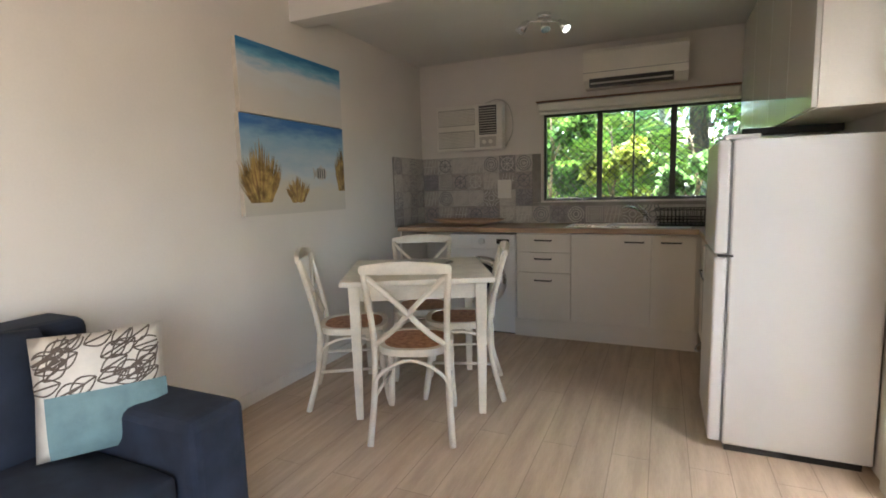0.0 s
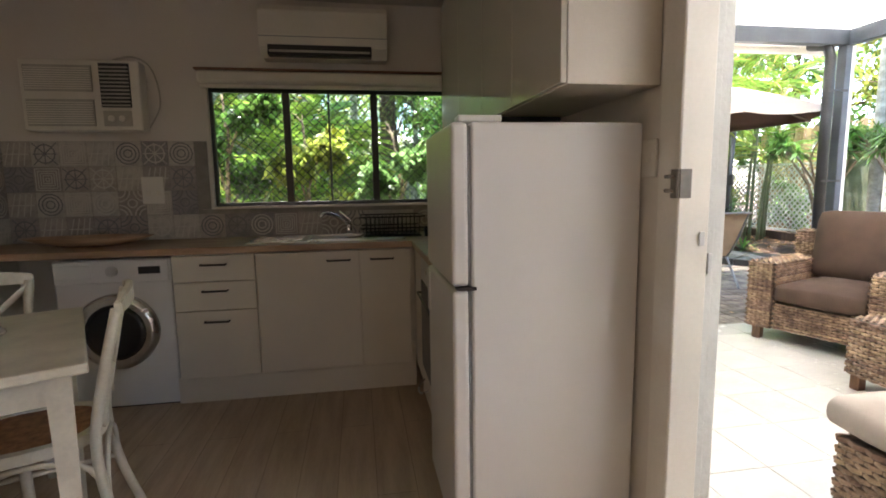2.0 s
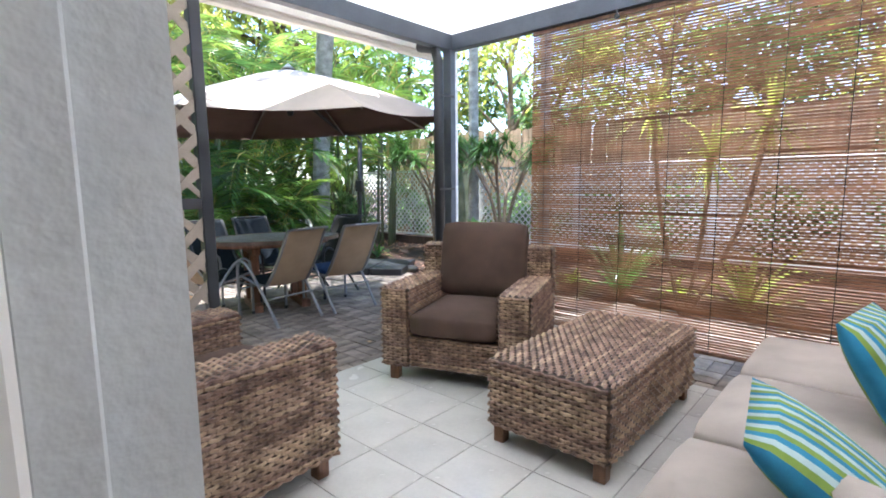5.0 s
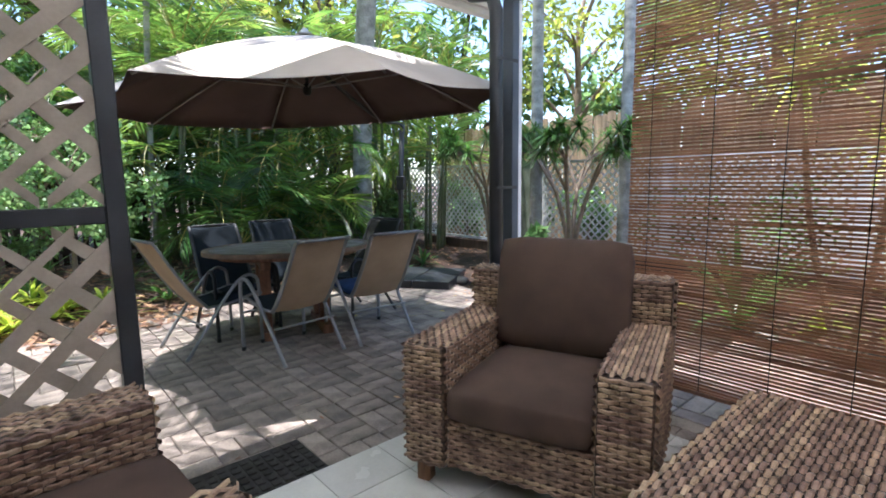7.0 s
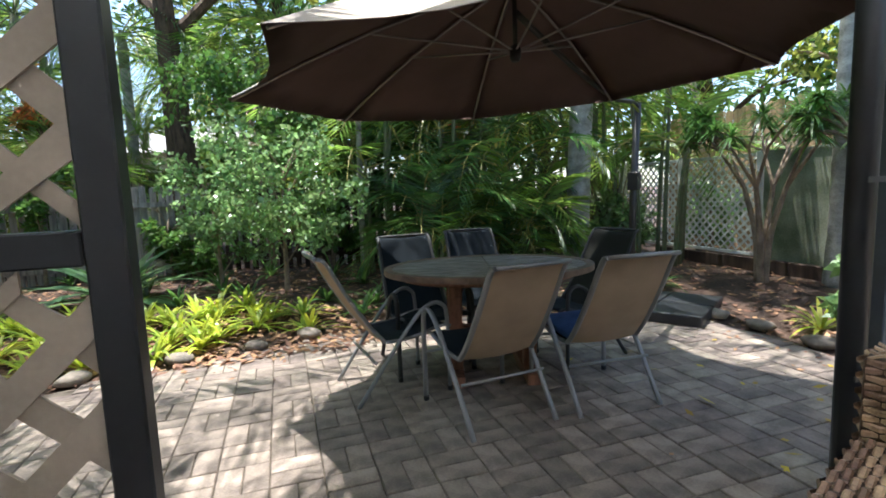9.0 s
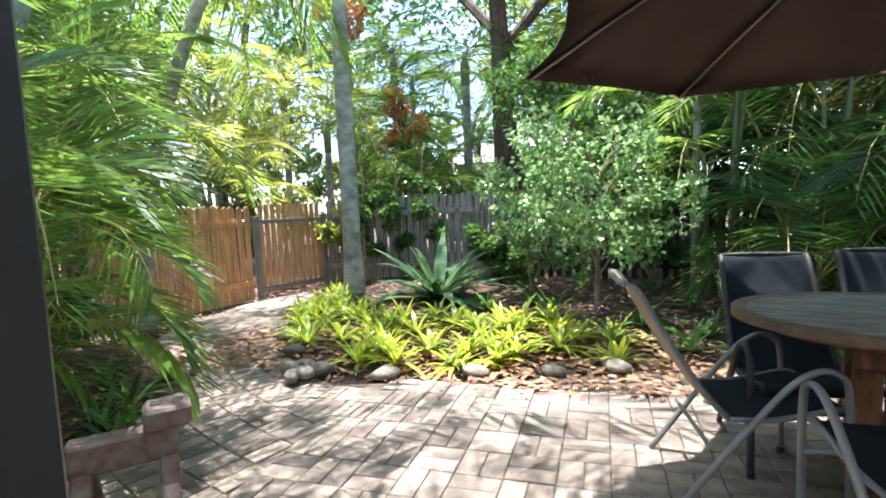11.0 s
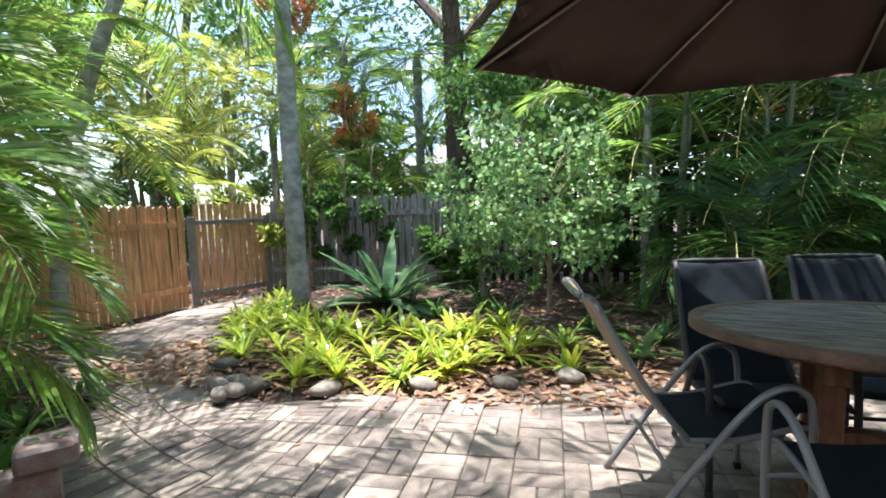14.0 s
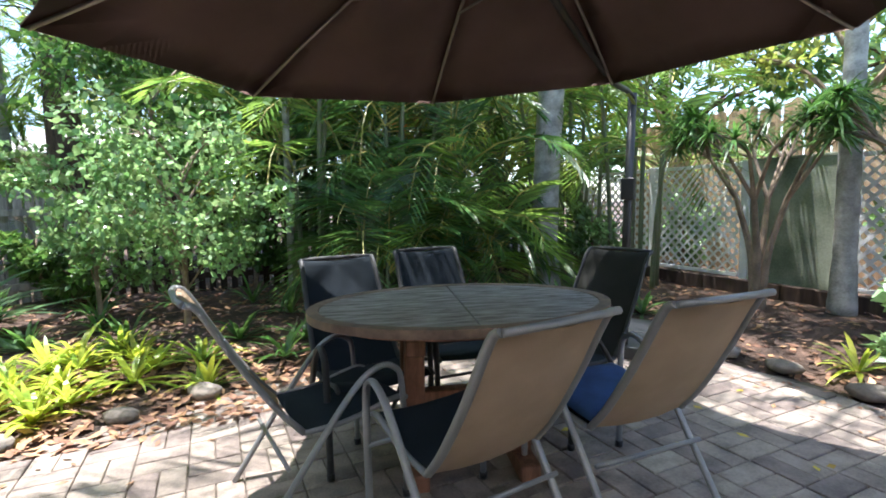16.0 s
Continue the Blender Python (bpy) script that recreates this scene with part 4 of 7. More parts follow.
def cross_back_chair():
    """Faces +y; back at -y; origin on the floor below the back."""
    th = thing("dining_chair", "cream painted bentwood cross-back chair with a woven rush seat", "dining chair", "chairs round the dining table")
    bm = bmesh.new()
    seat = []
    for k in range(28):
        a = 2 * math.pi * k / 28
        x = 0.205 * math.copysign(abs(math.cos(a)) ** 0.7, math.cos(a))
        y = 0.20 + 0.20 * math.copysign(abs(math.sin(a)) ** 0.7, math.sin(a))
        x *= 0.86 + 0.14 * (y / 0.4)
        seat.append((x, y))
    def ringmesh(outer, inner, z0, z1):
        b = bmesh.new()
        c = (0, 0.2)
        o0 = [b.verts.new((c[0] + (x - c[0]) * outer, c[1] + (y - c[1]) * outer, z0)) for x, y in seat]
        o1 = [b.verts.new((c[0] + (x - c[0]) * outer, c[1] + (y - c[1]) * outer, z1)) for x, y in seat]
        i0 = [b.verts.new((c[0] + (x - c[0]) * inner, c[1] + (y - c[1]) * inner, z0)) for x, y in seat]
        i1 = [b.verts.new((c[0] + (x - c[0]) * inner, c[1] + (y - c[1]) * inner, z1)) for x, y in seat]
        n = len(seat)
        for k in range(n):
            q = (k + 1) % n
            b.faces.new((o0[k], o0[q], o1[q], o1[k])), b.faces.new((o1[k], o1[q], i1[q], i1[k]))
            b.faces.new((i1[k], i1[q], i0[q], i0[k])), b.faces.new((i0[k], i0[q], o0[q], o0[k]))
        return b
    part("seat_ring", ringmesh(1.0, 0.84, 0.425, 0.46), "chair_paint", th)
    bm = bmesh.new()
    top = [bm.verts.new((x * 0.845, 0.2 + (y - 0.2) * 0.845, 0.456)) for x, y in seat]
    bot = [bm.verts.new((x * 0.845, 0.2 + (y - 0.2) * 0.845, 0.446)) for x, y in seat]
    bm.faces.new(top), bm.faces.new(bot[::-1])
    for k in range(28):
        q = (k + 1) % 28
        bm.faces.new((bot[k], bot[q], top[q], top[k]))
    part("seat", bm, "rush", th)
    for s in (-1, 1):
        pts = curve_pts([(s * 0.20, -0.06, 0), (s * 0.185, 0.0, 0.22), (s * 0.178, 0.02, 0.44), (s * 0.185, -0.02, 0.66), (s * 0.20, -0.07, 0.86)], 5)
        part("back_post", tube(pts, 0.016, 8), "chair_paint", th)
        part("front_leg", tube(curve_pts([(s * 0.165, 0.35, 0.44), (s * 0.17, 0.37, 0.2), (s * 0.18, 0.40, 0)], 4), [0.018] * 8 + [0.013], 8), "chair_paint", th)
        part("side_stretcher", tube([(s * 0.183, 0.01, 0.22), (s * 0.17, 0.37, 0.22)], 0.009, 6), "chair_paint", th)
        part("bent_brace", tube(curve_pts([(s * 0.182, 0.0, 0.20), (s * 0.182, 0.04, 0.36), (s * 0.18, 0.19, 0.41), (s * 0.17, 0.33, 0.36), (s * 0.168, 0.36, 0.20)], 4), 0.009, 6), "chair_paint", th)
        part("cross_slat", tube(curve_pts([(s * 0.195, -0.062, 0.84), (s * 0.05, -0.04, 0.70), (-s * 0.08, -0.01, 0.56), (-s * 0.17, 0.0, 0.49)], 5), 0.015, 8, (1.0, 0.45)), "chair_paint", th)
    bm = bmesh.new()
    n = 14
    prev = None
    for k in range(n + 1):
        u = 2 * k / n - 1
        x, y, z = 0.215 * u, -0.075 - 0.022 * (1 - u * u), 0.865 + 0.012 * (1 - u * u)
        h = 0.030 * (1 - 0.35 * u * u)
        cur = [bm.verts.new((x, y + a, z + b)) for a, b in ((0.011, -h), (0.011, h), (-0.011, h), (-0.011, -h))]
        if prev:
            for i in range(4):
                bm.faces.new((prev[i], prev[(i + 1) % 4], cur[(i + 1) % 4], cur[i]))
        else:
            bm.faces.new(cur[::-1])
        prev = cur
    bm.faces.new(prev)
    bmesh.ops.recalc_face_normals(bm, faces=bm.faces)
    bmesh.ops.bevel(bm, geom=[e for e in bm.edges if abs(e.verts[0].co.x - e.verts[1].co.x) > 0.005 or len(e.link_faces) == 2 and e.calc_face_angle() > 1], offset=0.005, segments=2, affect="EDGES")
    part("top_rail", bm, "chair_paint", th)
    part("back_brace", tube(curve_pts([(-0.185, 0.0, 0.20), (-0.16, 0.0, 0.33), (0.0, 0.0, 0.41), (0.16, 0.0, 0.33), (0.185, 0.0, 0.20)], 5), 0.009, 6), "chair_paint", th)
    part("front_brace", tube(curve_pts([(-0.17, 0.37, 0.20), (-0.14, 0.365, 0.36), (0.0, 0.36, 0.41), (0.14, 0.365, 0.36), (0.17, 0.37, 0.20)], 5), 0.009, 6), "chair_paint", th)
    return th


c0 = cross_back_chair()
c0.matrix_world = pose(-0.11, 3.375, 0, 0, 0, 19)
copy_thing(c0, pose(-0.86, 3.66, 0, 0, 0, -60))
copy_thing(c0, pose(0.05, 4.14, 0, 0, 0, 110))
copy_thing(c0, pose(-0.57, 4.46, 0, 0, 0, 205))

# ---- navy sofa ----
so = thing("navy_sofa", "navy blue fabric sofa against the cream wall", "sofa")
part("seat_base", box(-1.05, -0.28, 0.63, 2.25, 0.06, 0.34, 0.03, 3), "navy", so)
part("armrest", box(-1.10, -0.22, 2.25, 2.46, 0.06, 0.585, 0.035, 3), "navy", so)
part("armrest", box(-1.10, -0.22, 0.43, 0.63, 0.06, 0.585, 0.035, 3), "navy", so)
part("back", box(-1.18, -0.95, 0.45, 2.44, 0.06, 0.80, 0.04, 3), "navy", so)
for k, y in enumerate((1.05, 1.85)):
    bm = soft_box(0.66, 0.79, 0.13, 0.035, 0.015)
    bmesh.ops.transform(bm, matrix=pose(-0.60, y, 0.31), verts=bm.verts)
    part("seat_cushion", bm, "navy", so)
    bm = soft_box(0.78, 0.42, 0.16, 0.05, 0.03)
    bmesh.ops.transform(bm, matrix=pose(-0.93, y, 0.60, 0, 0, 90) @ pose(0, 0, 0, 78, 0, 0), verts=bm.verts)
    part("back_cushion", bm, "navy", so)
for x in (-1.05, -0.3):
    for y in (0.53, 2.36):
        part("foot", box(x - 0.025, x + 0.025, y - 0.025, y + 0.025, 0.0, 0.059), "leg_wood", so)


def printed_pillow(m):
    th = thing("patterned_cushion", "cream leaf-print cushion with a teal band on the navy sofa", "cushion")
    th.matrix_world = m
    part("pad", pillow(0.44, 0.42, 0.13), "leaf_cloth", th)
    def surf(u, v, e=0.0012):
        return (u * 0.22, v * 0.21, 0.065 * (max(0, 1 - abs(u) ** 2.4) * max(0, 1 - abs(v) ** 2.4)) ** 0.5 + e)
    bm = bmesh.new()
    g = [[bm.verts.new(surf(-0.80 + 1.79 * i / 10, -0.99 + 1.0 * j / 8, 0.003)) for j in range(9)] for i in range(11)]
    for i in range(10):
        for j in range(8):
            f = bm.faces.new((g[i][j], g[i + 1][j], g[i + 1][j + 1], g[i][j + 1]))
            f.smooth = True
    part("teal_band", bm, "teal_cloth", th)
    bm = bmesh.new()
    rn = random.Random(3)
    for k in range(26):
        cx, cy, a = rn.uniform(-0.85, 0.85), rn.uniform(-0.9, 0.85), rn.uniform(0.15, 0.75)
        if cy < 0.05 and cx > -0.85:
            cy = rn.uniform(0.1, 0.85)
        L2, W2 = 0.46, 0.13
        for s in (-1, 0, 1):
            prev = None
            for i in range(9):
                t = i / 8
                px, py = (t - 0.5) * L2 * 2 * 0.5, s * W2 * math.sin(math.pi * t)
                x, y = cx + px * math.cos(a) - py * math.sin(a), cy + px * math.sin(a) + py * math.cos(a)
                if abs(x) > 0.96 or abs(y) > 0.96:
                    prev = None
                    continue
                nx, ny = -math.sin(a) * 0.016, math.cos(a) * 0.016
                cur = [bm.verts.new(surf(x + nx, y + ny)), bm.verts.new(surf(x - nx, y - ny))]
                if prev:
                    bm.faces.new((prev[0], prev[1], cur[1], cur[0]))
                prev = cur
    part("leaf_print", bm, "leaf_line", th)
    return th


printed_pillow(pose(-0.61, 2.26, 0.635, 76, 0, 56) @ Matrix.Diagonal((0.80, 0.88, 1, 1)))

# ---- patio ----
PZ = -0.03
slab("patio_floor", 1.98, 5.08, 1.0, 6.02, -0.14, -0.006, "grout", "grey grout bed of the patio tiles")
slab("patio_ceiling", 1.98, 5.62, 0.8, 6.765, 2.56, 2.60, "patio_ceiling", "white translucent patio roof sheet")
slab("wall_south_patio", 1.98, 5.5, 0.85, 1.0, 0.0, 2.56, "block", "white painted block wall")
slab("beam_north", 1.98, 5.44, 6.36, 6.44, 2.42, 2.555, "blue_grey", "blue-grey painted beam", 0.004)
slab("beam_east", 5.36, 5.44, 1.0, 6.36, 2.42, 2.555, "blue_grey", "blue-grey painted beam", 0.004)
slab("fascia", 1.98, 5.62, 6.77, 6.795, 2.50, 2.66, "trim", "white fascia board", 0.003)
gut = thing("gutter", "white metal roof gutter along the patio edge", "gutter")
bm = bmesh.new()
gp = [(6.797, 2.60), (6.797, 2.48), (6.810, 2.46), (6.880, 2.46), (6.910, 2.50), (6.910, 2.60), (6.905, 2.60), (6.905, 2.505), (6.875, 2.468), (6.815, 2.468), (6.803, 2.485), (6.803, 2.60)]
A_, B_ = [bm.verts.new((1.98, y, z)) for y, z in gp], [bm.verts.new((5.70, y, z)) for y, z in gp]
for k in range(len(gp)):
    q = (k + 1) % len(gp)
    bm.faces.new((A_[k], A_[q], B_[q], B_[k]))
bm.faces.new(A_[::-1]), bm.faces.new(B_)
bmesh.ops.recalc_face_normals(bm, faces=bm.faces)
part("channel", bm, "trim", gut)

pst = thing("patio_post", "dark blue-grey square timber post at the patio corner", "post")
part("post", box(5.335, 5.402, 6.355, 6.445, PZ, 2.419, 0.004), "blue_grey", pst)
part("cover_strip", box(5.4025, 5.452, 6.37, 6.43, PZ + 0.011, 2.419, 0.003), "lattice_white", pst, "white painted cover strip")
part("base_plate", box(5.32, 5.465, 6.34, 6.46, PZ - 0.002, PZ + 0.0105), "alloy_dark", pst)
dp = thing("downpipe", "dark downpipe strapped beside the patio post", "downpipe")
part("pipe", tube([(5.18, 6.36, PZ), (5.18, 6.36, 2.30), (5.20, 6.42, 2.42), (5.22, 6.62, 2.47)], 0.045, 14), "dark_frame", dp)
for z in (0.5, 1.19, 2.0):
    part("strap", box(5.13, 5.335, 6.31, 6.316, z, z + 0.02), "alloy_dark", dp)
pl = thing("patio_post", "dark painted square post at the end of the lattice screen", "post")
part("post", box(2.985, 3.045, 6.065, 6.125, PZ, 2.419, 0.004), "dark_frame", pl)
slab("beam_lattice", 1.98, 3.045, 6.045, 6.135, 2.42, 2.555, "dark_frame", "dark painted beam over the lattice", 0.003)

scr = thing("lattice_screen", "tan diagonal lattice screen in a dark timber frame", "lattice screen")
part("rail", box(1.99, 2.984, 6.065, 6.115, 1.125, 1.18, 0.003), "dark_frame", scr)
part("rail", box(1.99, 2.954, 6.05, 6.13, 2.35, 2.415, 0.003), "dark_frame", scr)
part("rail", box(1.99, 2.954, 6.05, 6.13, 0.0, 0.05, 0.003), "dark_frame", scr)


def lattice(parent, x0, x1, z0, z1, step, w, t, mat, m, name="lath"):
    """Crossing diagonal laths that fill a rectangle, each trimmed at its edges; drawn in x and z and set by m."""
    for s in (1, -1):
        k = -int((z1 - z0) / step) - 1
        while x0 + k * step < x1 + (z1 - z0):
            xs = x0 + k * step
            lo = max(x0, xs) if s == 1 else max(x0, xs)
            a0, a1 = max(x0, xs), min(x1, xs + (z1 - z0))
            if a1 - a0 > w * 0.6:
                za, zb = (z0 + a0 - xs, z0 + a1 - xs) if s == 1 else (z1 - (a0 - xs), z1 - (a1 - xs))
                h = w * 0.7071
                bm = bmesh.new()
                y0, y1 = (0, t) if s == 1 else (t + 0.001, 2 * t + 0.001)
                pts = [(a0, za - h), (a1, zb - h), (a1, zb + h), (a0, za + h)]
                pts = [(px, max(z0, min(z1, pz))) for px, pz in pts]
                v0 = [bm.verts.new((px, y0, pz)) for px, pz in pts]
                v1 = [bm.verts.new((px, y1, pz)) for px, pz in pts]
                bm.faces.new(v0), bm.faces.new(v1[::-1])
                for i in range(4):
                    bm.faces.new((v0[i], v1[i], v1[(i + 1) % 4], v0[(i + 1) % 4]))
                bmesh.ops.transform(bm, matrix=m, verts=bm.verts)
                part(name, bm, mat, parent)
            k += 1


lattice(scr, 1.99, 2.986, 0.05, 1.125, 0.17, 0.05, 0.007, "lattice", pose(0, 6.075, 0))
lattice(scr, 1.99, 2.986, 1.18, 2.35, 0.17, 0.05, 0.007, "lattice", pose(0, 6.075, 0))

# bamboo blind
bl = thing("bamboo_blind", "brown split-bamboo roll-down blind hanging from the patio beam", "blind")
part("head_batten", box(5.40, 5.425, 1.6, 5.55, 2.385, 2.418, 0.003), "leg_wood", bl)
rnd = random.Random(5)
slat_bm = []
y0b, y1b = 1.6, 5.55
N_SL = 122
for k in range(N_SL):
    z = 0.12 + k * (2.27 / N_SL)
    bm = bmesh.new()
    prev = None
    for i in range(5):
        y = y0b + (y1b - y0b) * i / 4
        zz = z + 0.006 * math.sin(0.35 * k + 1.3 * i) * (k % 7) / 7 + rnd.uniform(-0.0012, 0.0012)
        r = 0.0069 + rnd.uniform(-0.0008, 0.0008)
        cur = [bm.verts.new((5.41 + a * 0.0022, y, zz + b * r)) for a, b in ((-1, -1), (1, -1), (1, 1), (-1, 1))]
        if prev:
            for q in range(4):
                bm.faces.new((prev[q], prev[(q + 1) % 4], cur[(q + 1) % 4], cur[q]))
        prev = cur
    part("slat", bm, "bamboo", bl)
for k in range(12):
    y = 1.97 + k * 0.315
    part("cord", tube([(5.404, y, 0.10), (5.404, y, 2.40)], 0.0022, 4), "cord", bl)
part("bottom_batten", box(5.40, 5.422, y0b, y1b, 0.095, 0.117, 0.003), "leg_wood", bl)
hk = thing("blind_pulley", "small dark pulley hook under the beam", "hook")
part("hook", tube([(5.35, 4.85, 2.42), (5.35, 4.85, 2.395), (5.35, 4.86, 2.37)], 0.008, 6), "black", hk)
part("wheel", tube([(5.342, 4.85, 2.375), (5.358, 4.85, 2.375)], 0.018, 12), "black", hk)


# ---- rattan furniture ----
def strands(bm, x0, x1, y0, y1, z0, z1, faces="NSEWT", pitch=0.021, across=0.030):
    """Rows of woven strands standing proud of a box: long wavy bars that pass over and under the uprights."""
    def row(p, q, out, along):
        d = (q - p).normalized() * 0.008
        p, q = p + d, q - d
        L2 = (q - p).length
        n = max(2, int(L2 / across))
        pts = []
        for i in range(n * 2 + 1):
            t = i / (n * 2)
            pts.append(p.lerp(q, t) + out * (0.001 + 0.0065 * math.cos(math.pi * i * 0.5 + along * math.pi)))
        sq = pitch * 0.46
        prev = None
        side = (q - p).normalized().cross(out).normalized()
        for v in pts:
            cur = [bm.verts.new(v + side * sq), bm.verts.new(v + side * sq * 0.55 + out * 0.005), bm.verts.new(v - side * sq * 0.55 + out * 0.005), bm.verts.new(v - side * sq)]
            if prev:
                for a in range(3):
                    bm.faces.new((prev[a], prev[a + 1], cur[a + 1], cur[a]))
            prev = cur
    V = Vector
    for f in faces:
        if f in "NSEW":
            nz = int((z1 - z0) / pitch)
            for k in range(nz):
                z = z0 + (k + 0.5) * (z1 - z0) / nz
                if f == "S":
                    row(V((x0, y0, z)), V((x1, y0, z)), V((0, -1, 0)), k % 2)
                if f == "N":
                    row(V((x0, y1, z)), V((x1, y1, z)), V((0, 1, 0)), k % 2)
                if f == "W":
                    row(V((x0, y0, z)), V((x0, y1, z)), V((-1, 0, 0)), k % 2)
                if f == "E":
                    row(V((x1, y0, z)), V((x1, y1, z)), V((1, 0, 0)), k % 2)
        if f == "T":
            ny = int((y1 - y0) / pitch)
            for k in range(ny):
                y = y0 + (k + 0.5) * (y1 - y0) / ny
                row(V((x0, y, z1)), V((x1, y, z1)), V((0, 0, 1)), k % 2)
        if f == "U":
            nx = int((x1 - x0) / pitch)
            for k in range(nx):
                x = x0 + (k + 0.5) * (x1 - x0) / nx
                row(V((x, y0, z1)), V((x, y1, z1)), V((0, 0, 1)), k % 2)
    bmesh.ops.recalc_face_normals(bm, faces=bm.faces)


def woven(name, parent, x0, x1, y0, y1, z0, z1, faces, pitch=0.0185):
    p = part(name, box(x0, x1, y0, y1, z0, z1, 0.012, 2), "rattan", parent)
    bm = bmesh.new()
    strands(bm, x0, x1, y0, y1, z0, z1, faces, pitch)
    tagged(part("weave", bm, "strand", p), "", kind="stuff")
    return p


def rattan_armchair(label, m, cushion_lean=12):
    """Faces -x; origin on the floor at the middle."""
    th = thing("rattan_armchair", label, "armchair", "rattan armchairs on the patio")
    th.matrix_world = m
    woven("armrest", th, -0.40, 0.34, 0.29, 0.475, 0.10, 0.60, "NSWT")
    woven("armrest", th, -0.40, 0.34, -0.475, -0.29, 0.10, 0.60, "NSWT")
    woven("seat_frame", th, -0.37, 0.34, -0.29, 0.29, 0.10, 0.30, "W")
    woven("backrest", th, 0.28, 0.40, -0.475, 0.475, 0.10, 0.80, "WENSU")
    for x in (-0.34, 0.34):
        for y in (-0.41, 0.41):
            part("leg", box(x - 0.03, x + 0.03, y - 0.03, y + 0.03, 0.0, 0.10, 0.006), "leg_wood", th)
    bm = soft_box(0.66, 0.57, 0.15, 0.045, 0.02)
    bmesh.ops.transform(bm, matrix=pose(-0.09, 0, 0.305), verts=bm.verts)
    part("seat_cushion", bm, "brown_cushion", th)
    bm = soft_box(0.62, 0.53, 0.17, 0.055, 0.03)
    bmesh.ops.transform(bm, matrix=pose(0.285, 0, 0.445, 0, cushion_lean, 0) @ pose(0, 0, 0.25, 0, 0, 0) @ pose(0, 0, 0, 0, -90, 0) @ pose(0, 0, 0, 0, 0, 90), verts=bm.verts)
    part("back_cushion", bm, "brown_cushion", th)
    return th


rattan_armchair("woven rattan armchair with dark brown cushions at the patio corner", pose(4.43, 5.39, 0, 0, 0, 20))
rattan_armchair("woven rattan armchair with brown cushion before the lattice screen", pose(2.635, 5.48, 0, 0, 0, 183))

ct = thing("rattan_coffee_table", "woven rattan box coffee table on short timber feet", "coffee table")
woven("body", ct, 3.71, 4.86, 4.12, 4.72, 0.09, 0.42, "NSWE" + "T", 0.020)
for x in (3.755, 4.815):
    for y in (4.165, 4.675):
        part("leg", box(x - 0.028, x + 0.028, y - 0.028, y + 0.028, 0.0, 0.09, 0.005), "leg_wood", ct)

sf = thing("rattan_sofa", "three-seat woven rattan sofa with pale beige cushions", "sofa")
woven("armrest", sf, 2.53, 2.84, 2.80, 3.72, 0.08, 0.345, "NWES", 0.020)
woven("side_frame", sf, 5.02, 5.10, 2.80, 3.72, 0.08, 0.30, "NE", 0.020)
woven("seat_frame", sf, 2.84, 5.02, 2.88, 3.72, 0.08, 0.30, "N", 0.020)
woven("backrest", sf, 2.53, 5.10, 2.66, 2.84, 0.08, 0.74, "NU", 0.03)
for x in (2.62, 5.04):
    for y in (2.75, 3.66):
        part("leg", box(x - 0.03, x + 0.03, y - 0.03, y + 0.03, 0.0, 0.08, 0.005), "leg_wood", sf)
for k in range(3):
    cx = 3.22 + k * 0.71
    bm = soft_box(0.69, 0.80, 0.14, 0.05, 0.02)
    bmesh.ops.transform(bm, matrix=pose(cx, 3.40, 0.295), verts=bm.verts)
    part("seat_cushion", bm, "beige_cushion", sf)
    bm = soft_box(0.68, 0.44, 0.17, 0.07, 0.04)
    bmesh.ops.transform(bm, matrix=pose(cx, 2.97, 0.62, 68, 0, 0), verts=bm.verts)
    part("back_cushion", bm, "beige_cushion", sf)
bm = soft_box(0.34, 0.98, 0.13, 0.06, 0.02)
bmesh.ops.transform(bm, matrix=pose(2.69, 3.30, 0.345), verts=bm.verts)
part("arm_cushion", bm, "beige_cushion", sf)


def striped_pillow(m, label):
    th = thing("striped_cushion", label, "cushion", "striped cushions on the rattan sofa")
    th.matrix_world = m
    w, n, t, puff = 0.46, 22, 0.15, 2.4
    for key, rem in (("stripe_blue", (0,)), ("stripe_green", (1,)), ("stripe_light", (2,))):
        bm = bmesh.new()
        for s in (1, -1):
            for i in range(n):
                if (i // 1) % 3 not in rem:
                    continue
                for j in range(10):
                    q = []
                    for a, b in ((i, j), (i + 1, j), (i + 1, j + 1), (i, j + 1)):
                        u, v = 2 * a / n - 1, 2 * b / 10 - 1
                        hh = (max(0, 1 - abs(u) ** puff) * max(0, 1 - abs(v) ** puff)) ** 0.5
                        q.append((u * w / 2, v * w / 2, s * t / 2 * hh))
                    if s == -1:
                        q = q[::-1]
                    f = bm.faces.new([bm.verts.new(p) for p in q])
                    f.smooth = True
        bmesh.ops.remove_doubles(bm, verts=bm.verts, dist=0.0001)
        part({"stripe_blue": "blue_stripe", "stripe_green": "green_stripe", "stripe_light": "pale_stripe"}[key], bm, key, th)
    return th


striped_pillow(pose(3.33, 3.40, 0.53, 36, 0, 8), "blue and green striped cushion lying on the beige sofa seat")
striped_pillow(pose(4.02, 3.29, 0.60, 58, 0, -10), "blue and green striped cushion propped against the sofa back")
pb = thing("plain_cushion", "plain beige cushion with a piped edge on the rattan sofa", "cushion")
pb.matrix_world = pose(3.06, 3.19, 0.505, 26, 0, 14)
part("pad", pillow(0.46, 0.42, 0.15), "beige_cushion", pb)

